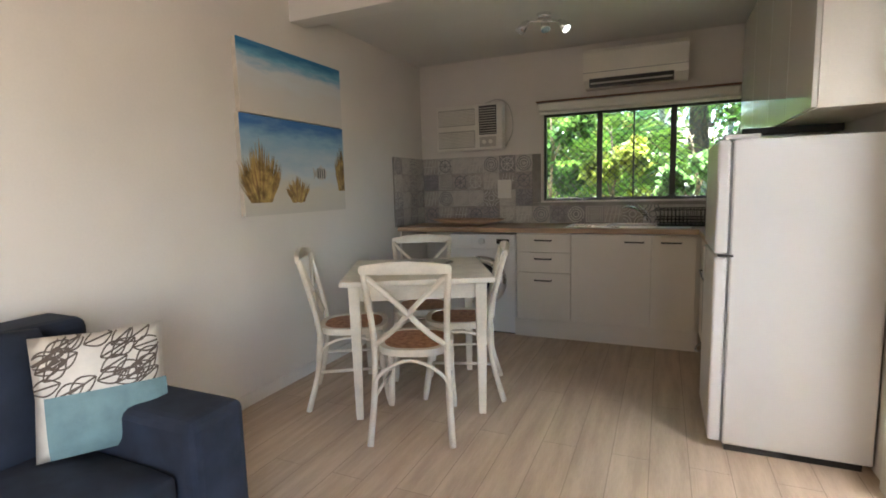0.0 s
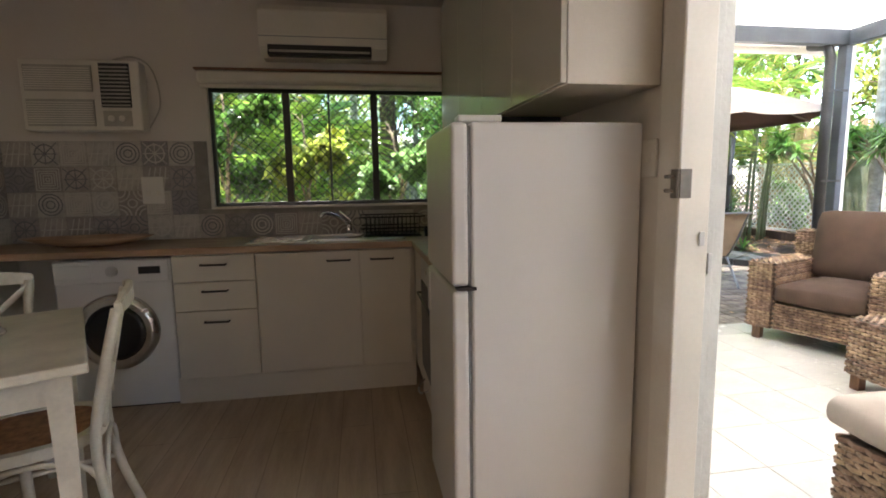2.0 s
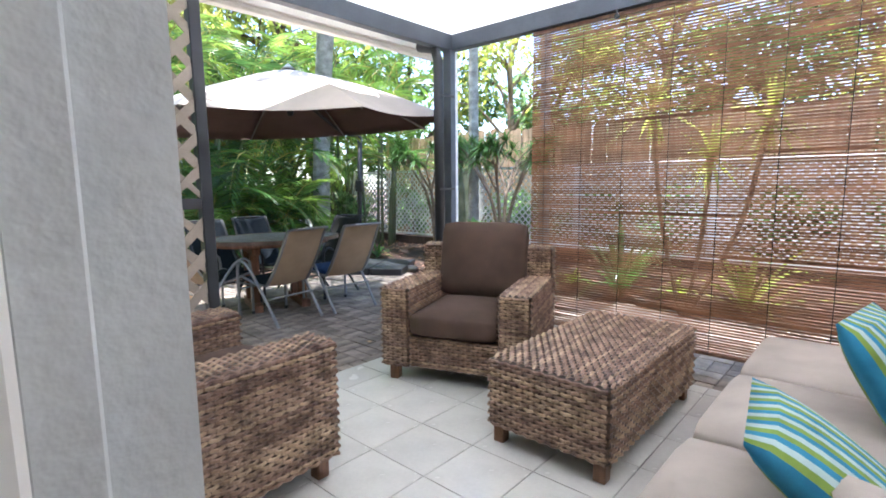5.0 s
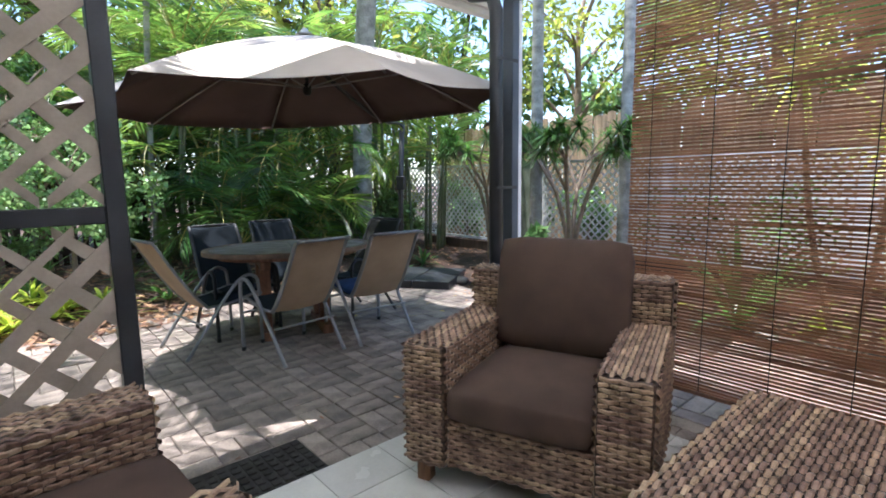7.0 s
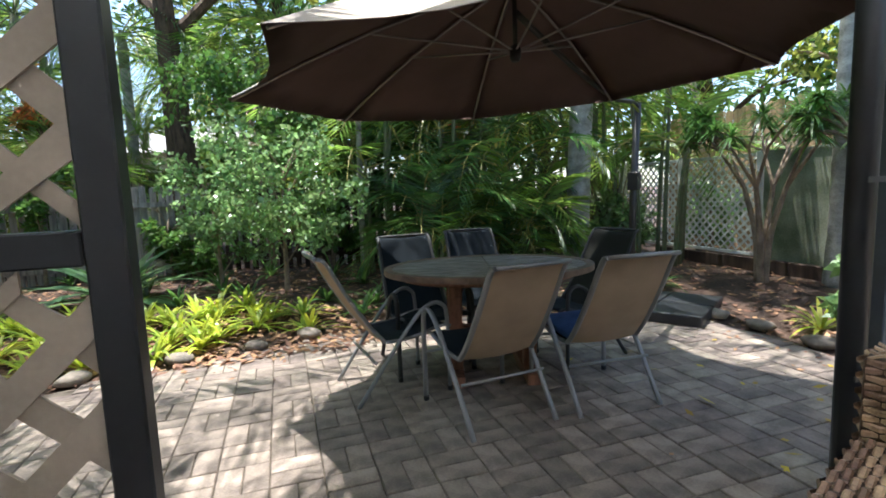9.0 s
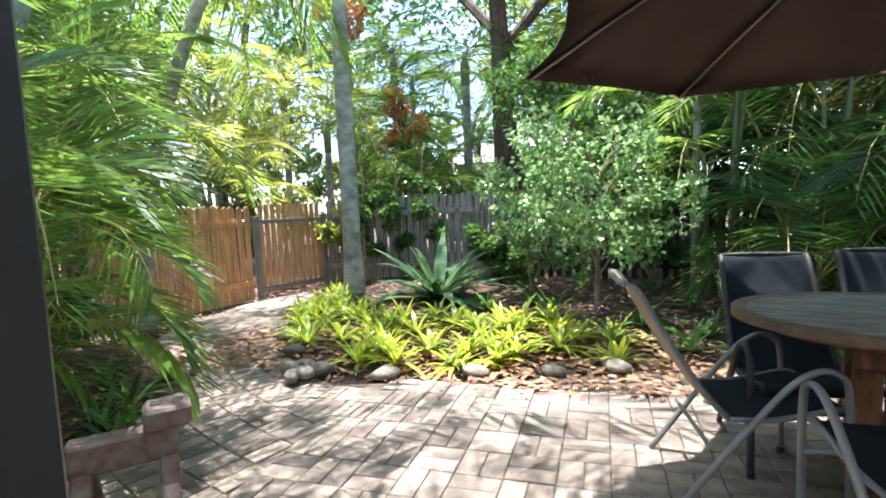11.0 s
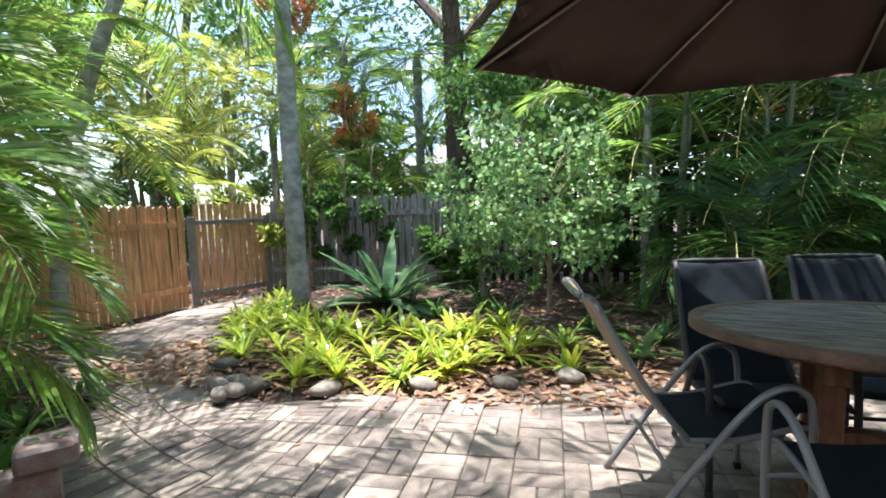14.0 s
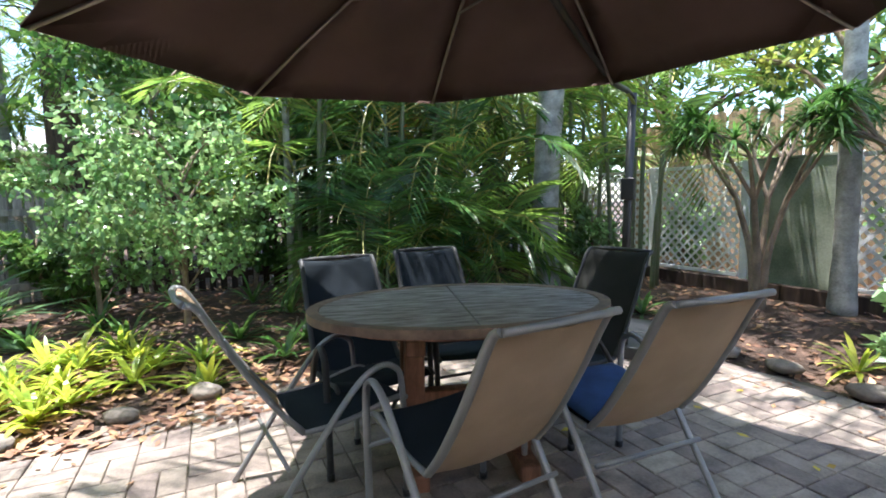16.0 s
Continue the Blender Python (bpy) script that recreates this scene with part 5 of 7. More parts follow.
dm = thing("door_mat", "dark rubber door mat at the edge of the patio tiles", "door mat", at=(3.34, 6.205, PZ + 0.003), rz=0)
part("base", box(-0.38, 0.38, -0.165, 0.165, 0.0, 0.010, 0.003), "mat", dm)
bm = bmesh.new()
for i in range(15):
    for j in range(6):
        x, y = -0.35 + i * 0.05, -0.125 + j * 0.05
        add_box(bm, x - 0.017, x + 0.017, y - 0.017, y + 0.017, 0.010, 0.016)
tagged(part("tread", bm, "mat", dm), kind="stuff")

# ---- outdoor dining ----
def ellipse_top(a, b, z0, z1, n=40):
    bm = bmesh.new()
    lo = [bm.verts.new((a * math.cos(t), b * math.sin(t), z0)) for t in (2 * math.pi * k / n for k in range(n))]
    hi = [bm.verts.new((a * math.cos(t), b * math.sin(t), z1)) for t in (2 * math.pi * k / n for k in range(n))]
    bm.faces.new(lo[::-1]), bm.faces.new(hi)
    for k in range(n):
        bm.faces.new((lo[k], lo[(k + 1) % n], hi[(k + 1) % n], hi[k]))
    return bm


ot = thing("outdoor_table", "weathered oval slatted timber outdoor table", "outdoor table", at=(4.58, 8.22, PZ), rz=-17)
A_, B_ = 0.70, 0.50
nb = 9
for k in range(nb):
    y0, y1 = -B_ + 2 * B_ * k / nb + 0.0025, -B_ + 2 * B_ * (k + 1) / nb - 0.0025
    for sx in (-1, 1):
        bm = bmesh.new()
        rows = []
        for z in (0.705, 0.735):
            ys = [y0 + (y1 - y0) * i / 4 for i in range(5)]
            outer = [(sx * (A_ - 0.055) * max(0.0, 1 - (y / (B_ - 0.012)) ** 2) ** 0.5, y) for y in ys]
            inner = [(sx * 0.004, y) for y in ys]
            rows.append([[bm.verts.new((x, y, z)) for x, y in outer], [bm.verts.new((x, y, z)) for x, y in inner]])
        for i in range(4):
            for r in rows:
                bm.faces.new((r[0][i], r[0][i + 1], r[1][i + 1], r[1][i]))
            for j in (0, 1):
                bm.faces.new((rows[0][j][i], rows[0][j][i + 1], rows[1][j][i + 1], rows[1][j][i]))
        for i in (0, 4):
            bm.faces.new((rows[0][0][i], rows[0][1][i], rows[1][1][i], rows[1][0][i]))
        bmesh.ops.recalc_face_normals(bm, faces=bm.faces)
        part("tabletop_slat", bm, "table_wood", ot)
bm = bmesh.new()
n = 48
rr = []
for k in range(n):
    t = 2 * math.pi * k / n
    c, s = math.cos(t), math.sin(t)
    rr.append([bm.verts.new(v) for v in (((A_ - 0.05) * c, (B_ - 0.05) * s, 0.702), (A_ * c, B_ * s, 0.702), (A_ * c, B_ * s, 0.738), ((A_ - 0.05) * c, (B_ - 0.05) * s, 0.738))])
for k in range(n):
    for i in range(4):
        bm.faces.new((rr[k][i], rr[k][(i + 1) % 4], rr[(k + 1) % n][(i + 1) % 4], rr[(k + 1) % n][i]))
part("tabletop_rim", bm, "table_rim_wood", ot)
part("underframe", ellipse_top(0.58, 0.38, 0.66, 0.701), "table_leg_wood", ot)
for sx in (-1, 1):
    part("foot_beam", box(sx * 0.24 - 0.045, sx * 0.24 + 0.045, -0.30, 0.30, 0.0, 0.075, 0.006), "table_leg_wood", ot)
    part("top_beam", box(sx * 0.24 - 0.04, sx * 0.24 + 0.04, -0.33, 0.33, 0.59, 0.659, 0.006), "table_leg_wood", ot)
    for sy in (-1, 1):
        part("leg", bar((sx * 0.24, sy * 0.13, 0.0755), (sx * 0.24, sy * 0.20, 0.589), 0.085, 0.07, 0.006), "table_leg_wood", ot)
part("stretcher", box(-0.195, 0.195, -0.035, 0.035, 0.26, 0.33, 0.005), "table_leg_wood", ot)


def sling_chair(label, seat_mat, back_mat, frame_mat, m):
    """Faces +y; the back feet stand at y 0."""
    th = thing("sling_chair", label, "outdoor chair", "sling chairs round the outdoor table")
    th.matrix_world = m
    back = curve_pts([(0, 0.19, 0.36), (0, 0.10, 0.47), (0, -0.02, 0.66), (0, -0.13, 0.86), (0, -0.175, 0.89)], 4)
    seat = curve_pts([(0, 0.19, 0.36), (0, 0.36, 0.365), (0, 0.56, 0.41), (0, 0.62, 0.40)], 4)
    for s in (-1, 1):
        part("back_rail", tube([(s * (0.222 - 0.03 * (p.z - 0.36)), p.y, p.z) for p in back], 0.0125, 8, (0.8, 1.2)), frame_mat, th)
        part("seat_rail", tube([(s * 0.225, p.y, p.z) for p in seat], 0.011, 8), frame_mat, th)
        arm = curve_pts([(s * 0.265, 0.585, 0.0), (s * 0.265, 0.580, 0.46), (s * 0.266, 0.545, 0.555), (s * 0.266, 0.47, 0.565), (s * 0.263, 0.37, 0.49), (s * 0.256, 0.19, 0.26), (s * 0.25, 0.0, 0.0)], 5)
        part("leg_and_arm_loop", tube(arm, 0.0135, 8, (1.15, 0.9)), frame_mat, th)
        part("rubber_foot", tube([(s * 0.265, 0.586, 0.0), (s * 0.265, 0.584, 0.03)], 0.018, 8), "black", th)
    def sheet(pts, w0, w1, mat, name):
        bm = bmesh.new()
        nn = len(pts)
        rws = []
        for i, p in enumerate(pts):
            w = w0 + (w1 - w0) * i / (nn - 1)
            rws.append([[bm.verts.new((w * u, p.y + 0.012 * (1 - u * u) * (-1 if name == "backrest" else 0), p.z - 0.014 * (1 - u * u) + e)) for u in (-1, -0.5, 0, 0.5, 1)] for e in (0.0, 0.003)])
        for i in range(nn - 1):
            for e in (0, 1):
                for k in range(4):
                    q = (rws[i][e][k], rws[i][e][k + 1], rws[i + 1][e][k + 1], rws[i + 1][e][k])
                    f = bm.faces.new(q if e else q[::-1])
                    f.smooth = True
        part(name, bm, mat, th)
    sheet(back, 0.215, 0.20, back_mat, "backrest")
    sheet(seat, 0.215, 0.215, seat_mat, "seat")
    part("top_rail", tube([(-0.206, -0.178, 0.89), (-0.10, -0.192, 0.893), (0.10, -0.192, 0.893), (0.206, -0.178, 0.89)], 0.012, 8), frame_mat, th)
    part("cross_bar", tube([(-0.252, 0.12, 0.25), (0.252, 0.12, 0.25)], 0.009, 8), frame_mat, th)
    part("front_bar", tube([(-0.265, 0.578, 0.30), (0.265, 0.578, 0.30)], 0.009, 8), frame_mat, th)
    return th


sling_chair("grey metal sling chair with tan mesh at the table end", "sling_dark", "sling", "alloy", pose(3.60, 8.215, PZ, 0, 0, -83))
sling_chair("grey metal sling chair with a tan mesh back", "sling_dark", "sling", "alloy", pose(4.355, 7.38, PZ, 0, 0, 6))
sling_chair("grey metal sling chair with tan back and blue pad", "sling_dark", "sling", "alloy", pose(4.985, 7.36, PZ, 0, 0, -3))
sling_chair("dark metal sling chair with charcoal mesh on the garden side", "sling_dark", "sling_dark", "alloy_dark", pose(4.20, 8.87, PZ, 0, 0, 182))
sling_chair("dark metal sling chair with charcoal mesh beside the garden bed", "sling_dark", "sling_dark", "alloy_dark", pose(4.80, 9.02, PZ, 0, 0, 178))
sling_chair("dark metal sling chair with charcoal mesh near the umbrella pole", "sling_dark", "sling_olive", "alloy_dark", pose(5.575, 8.38, PZ, 0, 0, 101))
pad = thing("seat_pad", "blue seat pad on one sling chair", "cushion")
pad.matrix_world = pose(4.985, 7.36, PZ, 0, 0, -3)
bm = soft_box(0.42, 0.40, 0.05, 0.02, 0.01)
bmesh.ops.transform(bm, matrix=pose(0, 0.38, 0.375, 4, 0, 0), verts=bm.verts)
part("pad", bm, "blue_pad", pad)

# ---- umbrella ----
UC, A0 = Vector((4.61, 7.80, 0)), 31.7
um = thing("cantilever_umbrella", "large octagonal brown cloth umbrella hung from a side pole", "umbrella")


tips = [Vector(t) for t in ((5.84, 8.58, 1.865), (4.88, 9.17, 1.80), (3.79, 9.16, 1.775), (3.045, 8.20, 1.752), (3.26, 7.04, 1.80), (4.24, 6.24, 1.80), (5.42, 6.44, 1.86), (6.17, 7.46, 1.888))]
peak = Vector((4.60, 7.80, 2.36))
def on_canopy(k, t, s):
    """A point of panel k: t from the peak to the edge, s across the panel, with cloth sagging between ribs."""
    a, b = tips[k], tips[(k + 1) % 8]
    e = a.lerp(b, s)
    p = peak.lerp(e, t)
    inward = (UC - e)
    inward.z = 0
    p += inward.normalized() * (0.11 * math.sin(math.pi * s) * t ** 3)
    p.z += 0.05 * math.sin(math.pi * t) * 1.0 - 0.02 * math.sin(math.pi * s) * t
    return p


for k in range(8):
    bm = bmesh.new()
    g = [[bm.verts.new(on_canopy(k, i / 8, j / 6)) for j in range(7)] for i in range(1, 9)]
    pk = bm.verts.new(on_canopy(k, 0, 0))
    for j in range(6):
        f = bm.faces.new((pk, g[0][j], g[0][j + 1]))
        f.smooth = True
        for i in range(7):
            f = bm.faces.new((g[i][j], g[i + 1][j], g[i + 1][j + 1], g[i][j + 1]))
            f.smooth = True
    bmesh.ops.solidify(bm, geom=bm.faces[:], thickness=0.003)
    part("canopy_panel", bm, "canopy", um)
    # Second skin in the paler colour that stands for sunlight on the cloth.
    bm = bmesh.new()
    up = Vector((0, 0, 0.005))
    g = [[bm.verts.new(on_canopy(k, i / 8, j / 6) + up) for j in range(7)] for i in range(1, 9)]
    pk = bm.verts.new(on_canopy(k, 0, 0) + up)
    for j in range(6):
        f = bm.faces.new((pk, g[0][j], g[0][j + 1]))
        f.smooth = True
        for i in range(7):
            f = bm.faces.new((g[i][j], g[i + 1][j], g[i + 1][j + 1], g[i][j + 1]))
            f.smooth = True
    part("canopy_top", bm, "canopy_top", um, "upper cloth, coloured paler for the sun on it")
    rib = [on_canopy(k, t, 0) - Vector((0, 0, 0.016)) for t in (0.03, 0.25, 0.5, 0.75, 0.985)]
    part("rib", tube(rib, 0.008, 6), "rib_metal", um)
    mid = on_canopy(k, 0.5, 0) - Vector((0, 0, 0.022))
    part("strut", tube([(peak.x + 0.04 * math.cos(radians(A0 + 45 * k)), peak.y + 0.04 * math.sin(radians(A0 + 45 * k)), 1.98), mid], 0.006, 6), "rib_metal", um)
part("hub", tube([(peak.x, peak.y, 1.92), (peak.x, peak.y, 1.94), (peak.x, peak.y, 1.99), (peak.x, peak.y, 2.01)], [0.02, 0.032, 0.032, 0.018], 14), "umb_metal", um)
part("mast", tube([(peak.x, peak.y, 2.0), (peak.x, peak.y, 2.35)], 0.014, 8), "umb_metal", um)
part("finial", tube([(peak.x, peak.y, 2.365), (peak.x, peak.y, 2.39), (peak.x, peak.y, 2.42)], [0.07, 0.035, 0.008], 12), "canvas_edge", um)
part("pole", tube([(6.31, 8.94, 0.06), (6.33, 8.94, 1.0), (6.39, 8.96, 1.92)], 0.032, 12), "umb_metal", um)
part("arm", tube(curve_pts([(6.39, 8.95, 1.88), (6.28, 8.90, 1.92), (5.84, 8.60, 1.90), (5.2, 8.22, 2.05), (4.66, 7.90, 2.22)], 6), 0.019, 10), "umb_metal", um)
part("crank_box", box(-0.045, 0.045, -0.05, 0.05, 0, 0.16, 0.008, m=pose(6.34, 8.94, 1.15, 0, 0, 35)), "umb_metal", um)
part("tie_strap", tube(curve_pts([(6.28, 8.90, 1.90), (6.36, 8.93, 1.86), (6.42, 8.95, 1.78)], 4), 0.012, 6), "leaf_yellow", um)
for k in range(4):
    m = pose(6.72, 9.02, PZ, 0, 0, 33) @ pose((-0.235, 0.235, -0.235, 0.235)[k], (-0.235, -0.235, 0.235, 0.235)[k], 0)
    part("base_slab", box(-0.23, 0.23, -0.23, 0.23, 0.004, 0.10, 0.012, 2, m=m), "dark_frame", um)

# ---- fences ----
def paling_fence(name, label, a, b, z0, z1, mat, w=0.085, gap=0.028, parent_rails=True, back=1):
    th = thing(name, label, "fence")
    a, b = Vector((*a, 0)), Vector((*b, 0))
    L2 = (b - a).length
    d = (b - a).normalized()
    ang = math.degrees(math.atan2(d.y, d.x))
    rn = random.Random(name + str(round(L2, 2)))
    n = int(L2 / (w + gap))
    for k in range(n):
        x = k * (w + gap)
        h = z1 + rn.uniform(-0.012, 0.012)
        bm = bmesh.new()
        vs = [(x, 0), (x + w, 0), (x + w, h - z0 - 0.03), (x + w / 2, h - z0), (x, h - z0 - 0.03)]
        f0 = [bm.verts.new((px, 0, pz)) for px, pz in vs]
        f1 = [bm.verts.new((px, 0.016, pz)) for px, pz in vs]
        bm.faces.new(f0), bm.faces.new(f1[::-1])
        for i in range(5):
            bm.faces.new((f0[i], f1[i], f1[(i + 1) % 5], f0[(i + 1) % 5]))
        bmesh.ops.transform(bm, matrix=pose(a.x, a.y, z0, 0, 0, ang) @ pose(0, 0, 0, rn.uniform(-0.6, 0.6), rn.uniform(-0.7, 0.7), 0), verts=bm.verts)
        part("paling", bm, mat, th)
    for z in (z0 + 0.22, z1 - 0.30):
        part("rail", box(0, L2, 0.017 * back if back > 0 else -0.055, 0.055 if back > 0 else -0.001, z, z + 0.075, m=pose(a.x, a.y, 0, 0, 0, ang)), mat, th)
    return th


paling_fence("paling_fence", "weathered grey timber paling fence behind the garden bed", (-1.10, 13.36), (2.4, 13.36), 0.05, 1.42, "fence_grey", back=-1)
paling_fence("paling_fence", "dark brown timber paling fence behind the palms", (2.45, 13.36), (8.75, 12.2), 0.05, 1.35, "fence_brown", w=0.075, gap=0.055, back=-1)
paling_fence("paling_fence", "orange-brown timber paling fence beside the gate", (-1.62, 12.02), (-2.1, 8.4), -0.03, 1.36, "fence_orange", w=0.095, gap=0.02)
paling_fence("tall_paling_fence", "tall pale tan timber fence behind the white lattice", (10.1, 12.6), (10.1, 0.2), 0.1, 2.30, "fence_tan", w=0.14, gap=0.004)
gt = thing("garden_gate", "timber paling gate in a grey metal frame", "gate")
ga, gb = Vector((-1.57, 12.13, 0)), Vector((-1.13, 13.28, 0))
gd = (gb - ga).normalized()
gang = math.degrees(math.atan2(gd.y, gd.x))
GL = (gb - ga).length
for x in (0.0, GL):
    part("gate_post", box(x - 0.04, x + 0.04, -0.04, 0.04, PZ, 1.20, 0.004, m=pose(ga.x, ga.y, 0, 0, 0, gang)), "gate_metal", gt)
for z in (0.08, 1.09):
    part("gate_rail", box(0.045, GL - 0.045, -0.025, 0.02, z, z + 0.06, 0.003, m=pose(ga.x, ga.y, 0, 0, 0, gang)), "gate_metal", gt)
for k in range(11):
    x = 0.06 + k * (GL - 0.16) / 10.3
    part("paling", box(x, x + 0.075, 0.0205, 0.036, 0.04, 1.38, m=pose(ga.x, ga.y, 0, 0, 0, gang)), "fence_orange", gt)

lf = thing("lattice_fence", "white painted diagonal lattice panels along the garden boundary", "lattice fence")
LX = 8.72
ybreaks = [1.3, 3.15, 5.0, 6.85, 8.68, 9.66, 10.9, 12.2]
for i, y in enumerate(ybreaks):
    part("post", box(LX + 0.0, LX + 0.09, y - 0.045, y + 0.045, -0.02, 1.53, 0.004), "lattice_white", lf)
fp = thing("cement_fence_panel", "mossy grey-green cement sheet between two white lattice panels", "fence panel")
part("sheet", box(LX + 0.0, LX + 0.02, 8.74, 9.60, 0.05, 1.50, 0.003), "moss_sheet", fp)
part("capping", box(LX - 0.01, LX + 0.03, 8.74, 9.60, 1.501, 1.53, 0.003), "moss_sheet", fp)
for y0, y1 in zip(ybreaks, ybreaks[1:]):
    if y0 == 8.68:
        continue
    p = part("panel", box(LX - 0.012, LX + 0.035, y0 + 0.05, y1 - 0.05, 1.47, 1.51, 0.003), "lattice_white", lf)
    part("bottom_rail", box(LX - 0.012, LX + 0.035, y0 + 0.05, y1 - 0.05, 0.27, 0.31, 0.003), "lattice_white", p)
    lattice(p, 0, y1 - y0 - 0.1, 0.31, 1.47, 0.115, 0.036, 0.006, "lattice_white", pose(LX, y0 + 0.05, 0, 0, 0, 90))
ws = thing("retaining_wall", "low dark timber sleeper retaining wall below the lattice", "retaining wall")
for k, (z0, z1) in enumerate(((-0.1, 0.10), (0.105, 0.26))):
    for y in range(5):
        part("sleeper", box(LX - 0.11, LX - 0.03, 1.2 + y * 2.0, 3.19 + y * 2.0, z0, z1, 0.006), "fence_brown", ws)

# ---- ground ----
PAVE = [(0.95, 6.04), (0.9, 7.4), (0.55, 8.3), (0.39, 8.76), (-0.4, 9.2), (-1.1, 9.8), (-1.45, 10.8), (-1.55, 12.0), (-1.15, 13.1), (-0.75, 12.2),
        (-0.5, 11.2), (-0.15, 10.6), (0.35, 9.85), (0.95, 9.27), (1.5, 8.98), (2.2, 9.2), (3.3, 9.4), (3.7, 9.7), (4.6, 9.8), (5.7, 9.3), (6.9, 8.9),
        (6.87, 8.34), (6.95, 8.0), (6.82, 7.4), (6.95, 6.0), (7.1, 0.6), (5.09, 0.6), (5.09, 6.03), (1.98, 6.03), (1.98, 6.04)]


def inside(x, y, poly=PAVE):
    c = False
    for (x0, y0), (x1, y1) in zip(poly, poly[1:] + poly[:1]):
        if (y0 > y) != (y1 > y) and x < (x1 - x0) * (y - y0) / (y1 - y0) + x0:
            c = not c
    return c


def edge_distance(x, y, poly=PAVE):
    best = 1e9
    for (x0, y0), (x1, y1) in zip(poly, poly[1:] + poly[:1]):
        dx, dy = x1 - x0, y1 - y0
        t = max(0, min(1, ((x - x0) * dx + (y - y0) * dy) / (dx * dx + dy * dy)))
        best = min(best, math.hypot(x - x0 - t * dx, y - y0 - t * dy))
    return best


def soil_z(x, y):
    if inside(x, y):
        return PZ - 0.05
    if -1.45 < x < 1.99 and y < 5.97 or 1.9 < x < 5.2 and y < 6.1:
        return PZ - 0.18
    d = edge_distance(x, y)
    return PZ - 0.03 + 0.17 * min(1, d / 1.2) + 0.03 * noise.noise((x * 1.7, y * 1.7, 0)) * min(1, d * 3) + 0.012 * noise.noise((x * 9, y * 9, 3)) * min(1, d * 3)


xs = list(np.arange(-6, 12.01, 0.12))
ys = list(np.arange(0, 18.01, 0.12))
xs = [-80, -40, -20, -10] + [float(v) for v in xs] + [16, 25, 45, 80]
ys = [-80, -30, -10, -4] + [float(v) for v in ys] + [22, 30, 50, 90]
verts = [(x, y, soil_z(x, y) if -6 <= x <= 12 and 0 <= y <= 18 else (0.1 if y > 6 or x > 9 or x < -6 else PZ - 0.2)) for y in ys for x in xs]
W_ = len(xs)
faces = [(j * W_ + i, j * W_ + i + 1, (j + 1) * W_ + i + 1, (j + 1) * W_ + i) for j in range(len(ys) - 1) for i in range(W_ - 1)]
tagged(mesh_from("ground", verts, faces, "soil", smooth=True), "brown leaf-mulched garden soil", "", "", "structure")

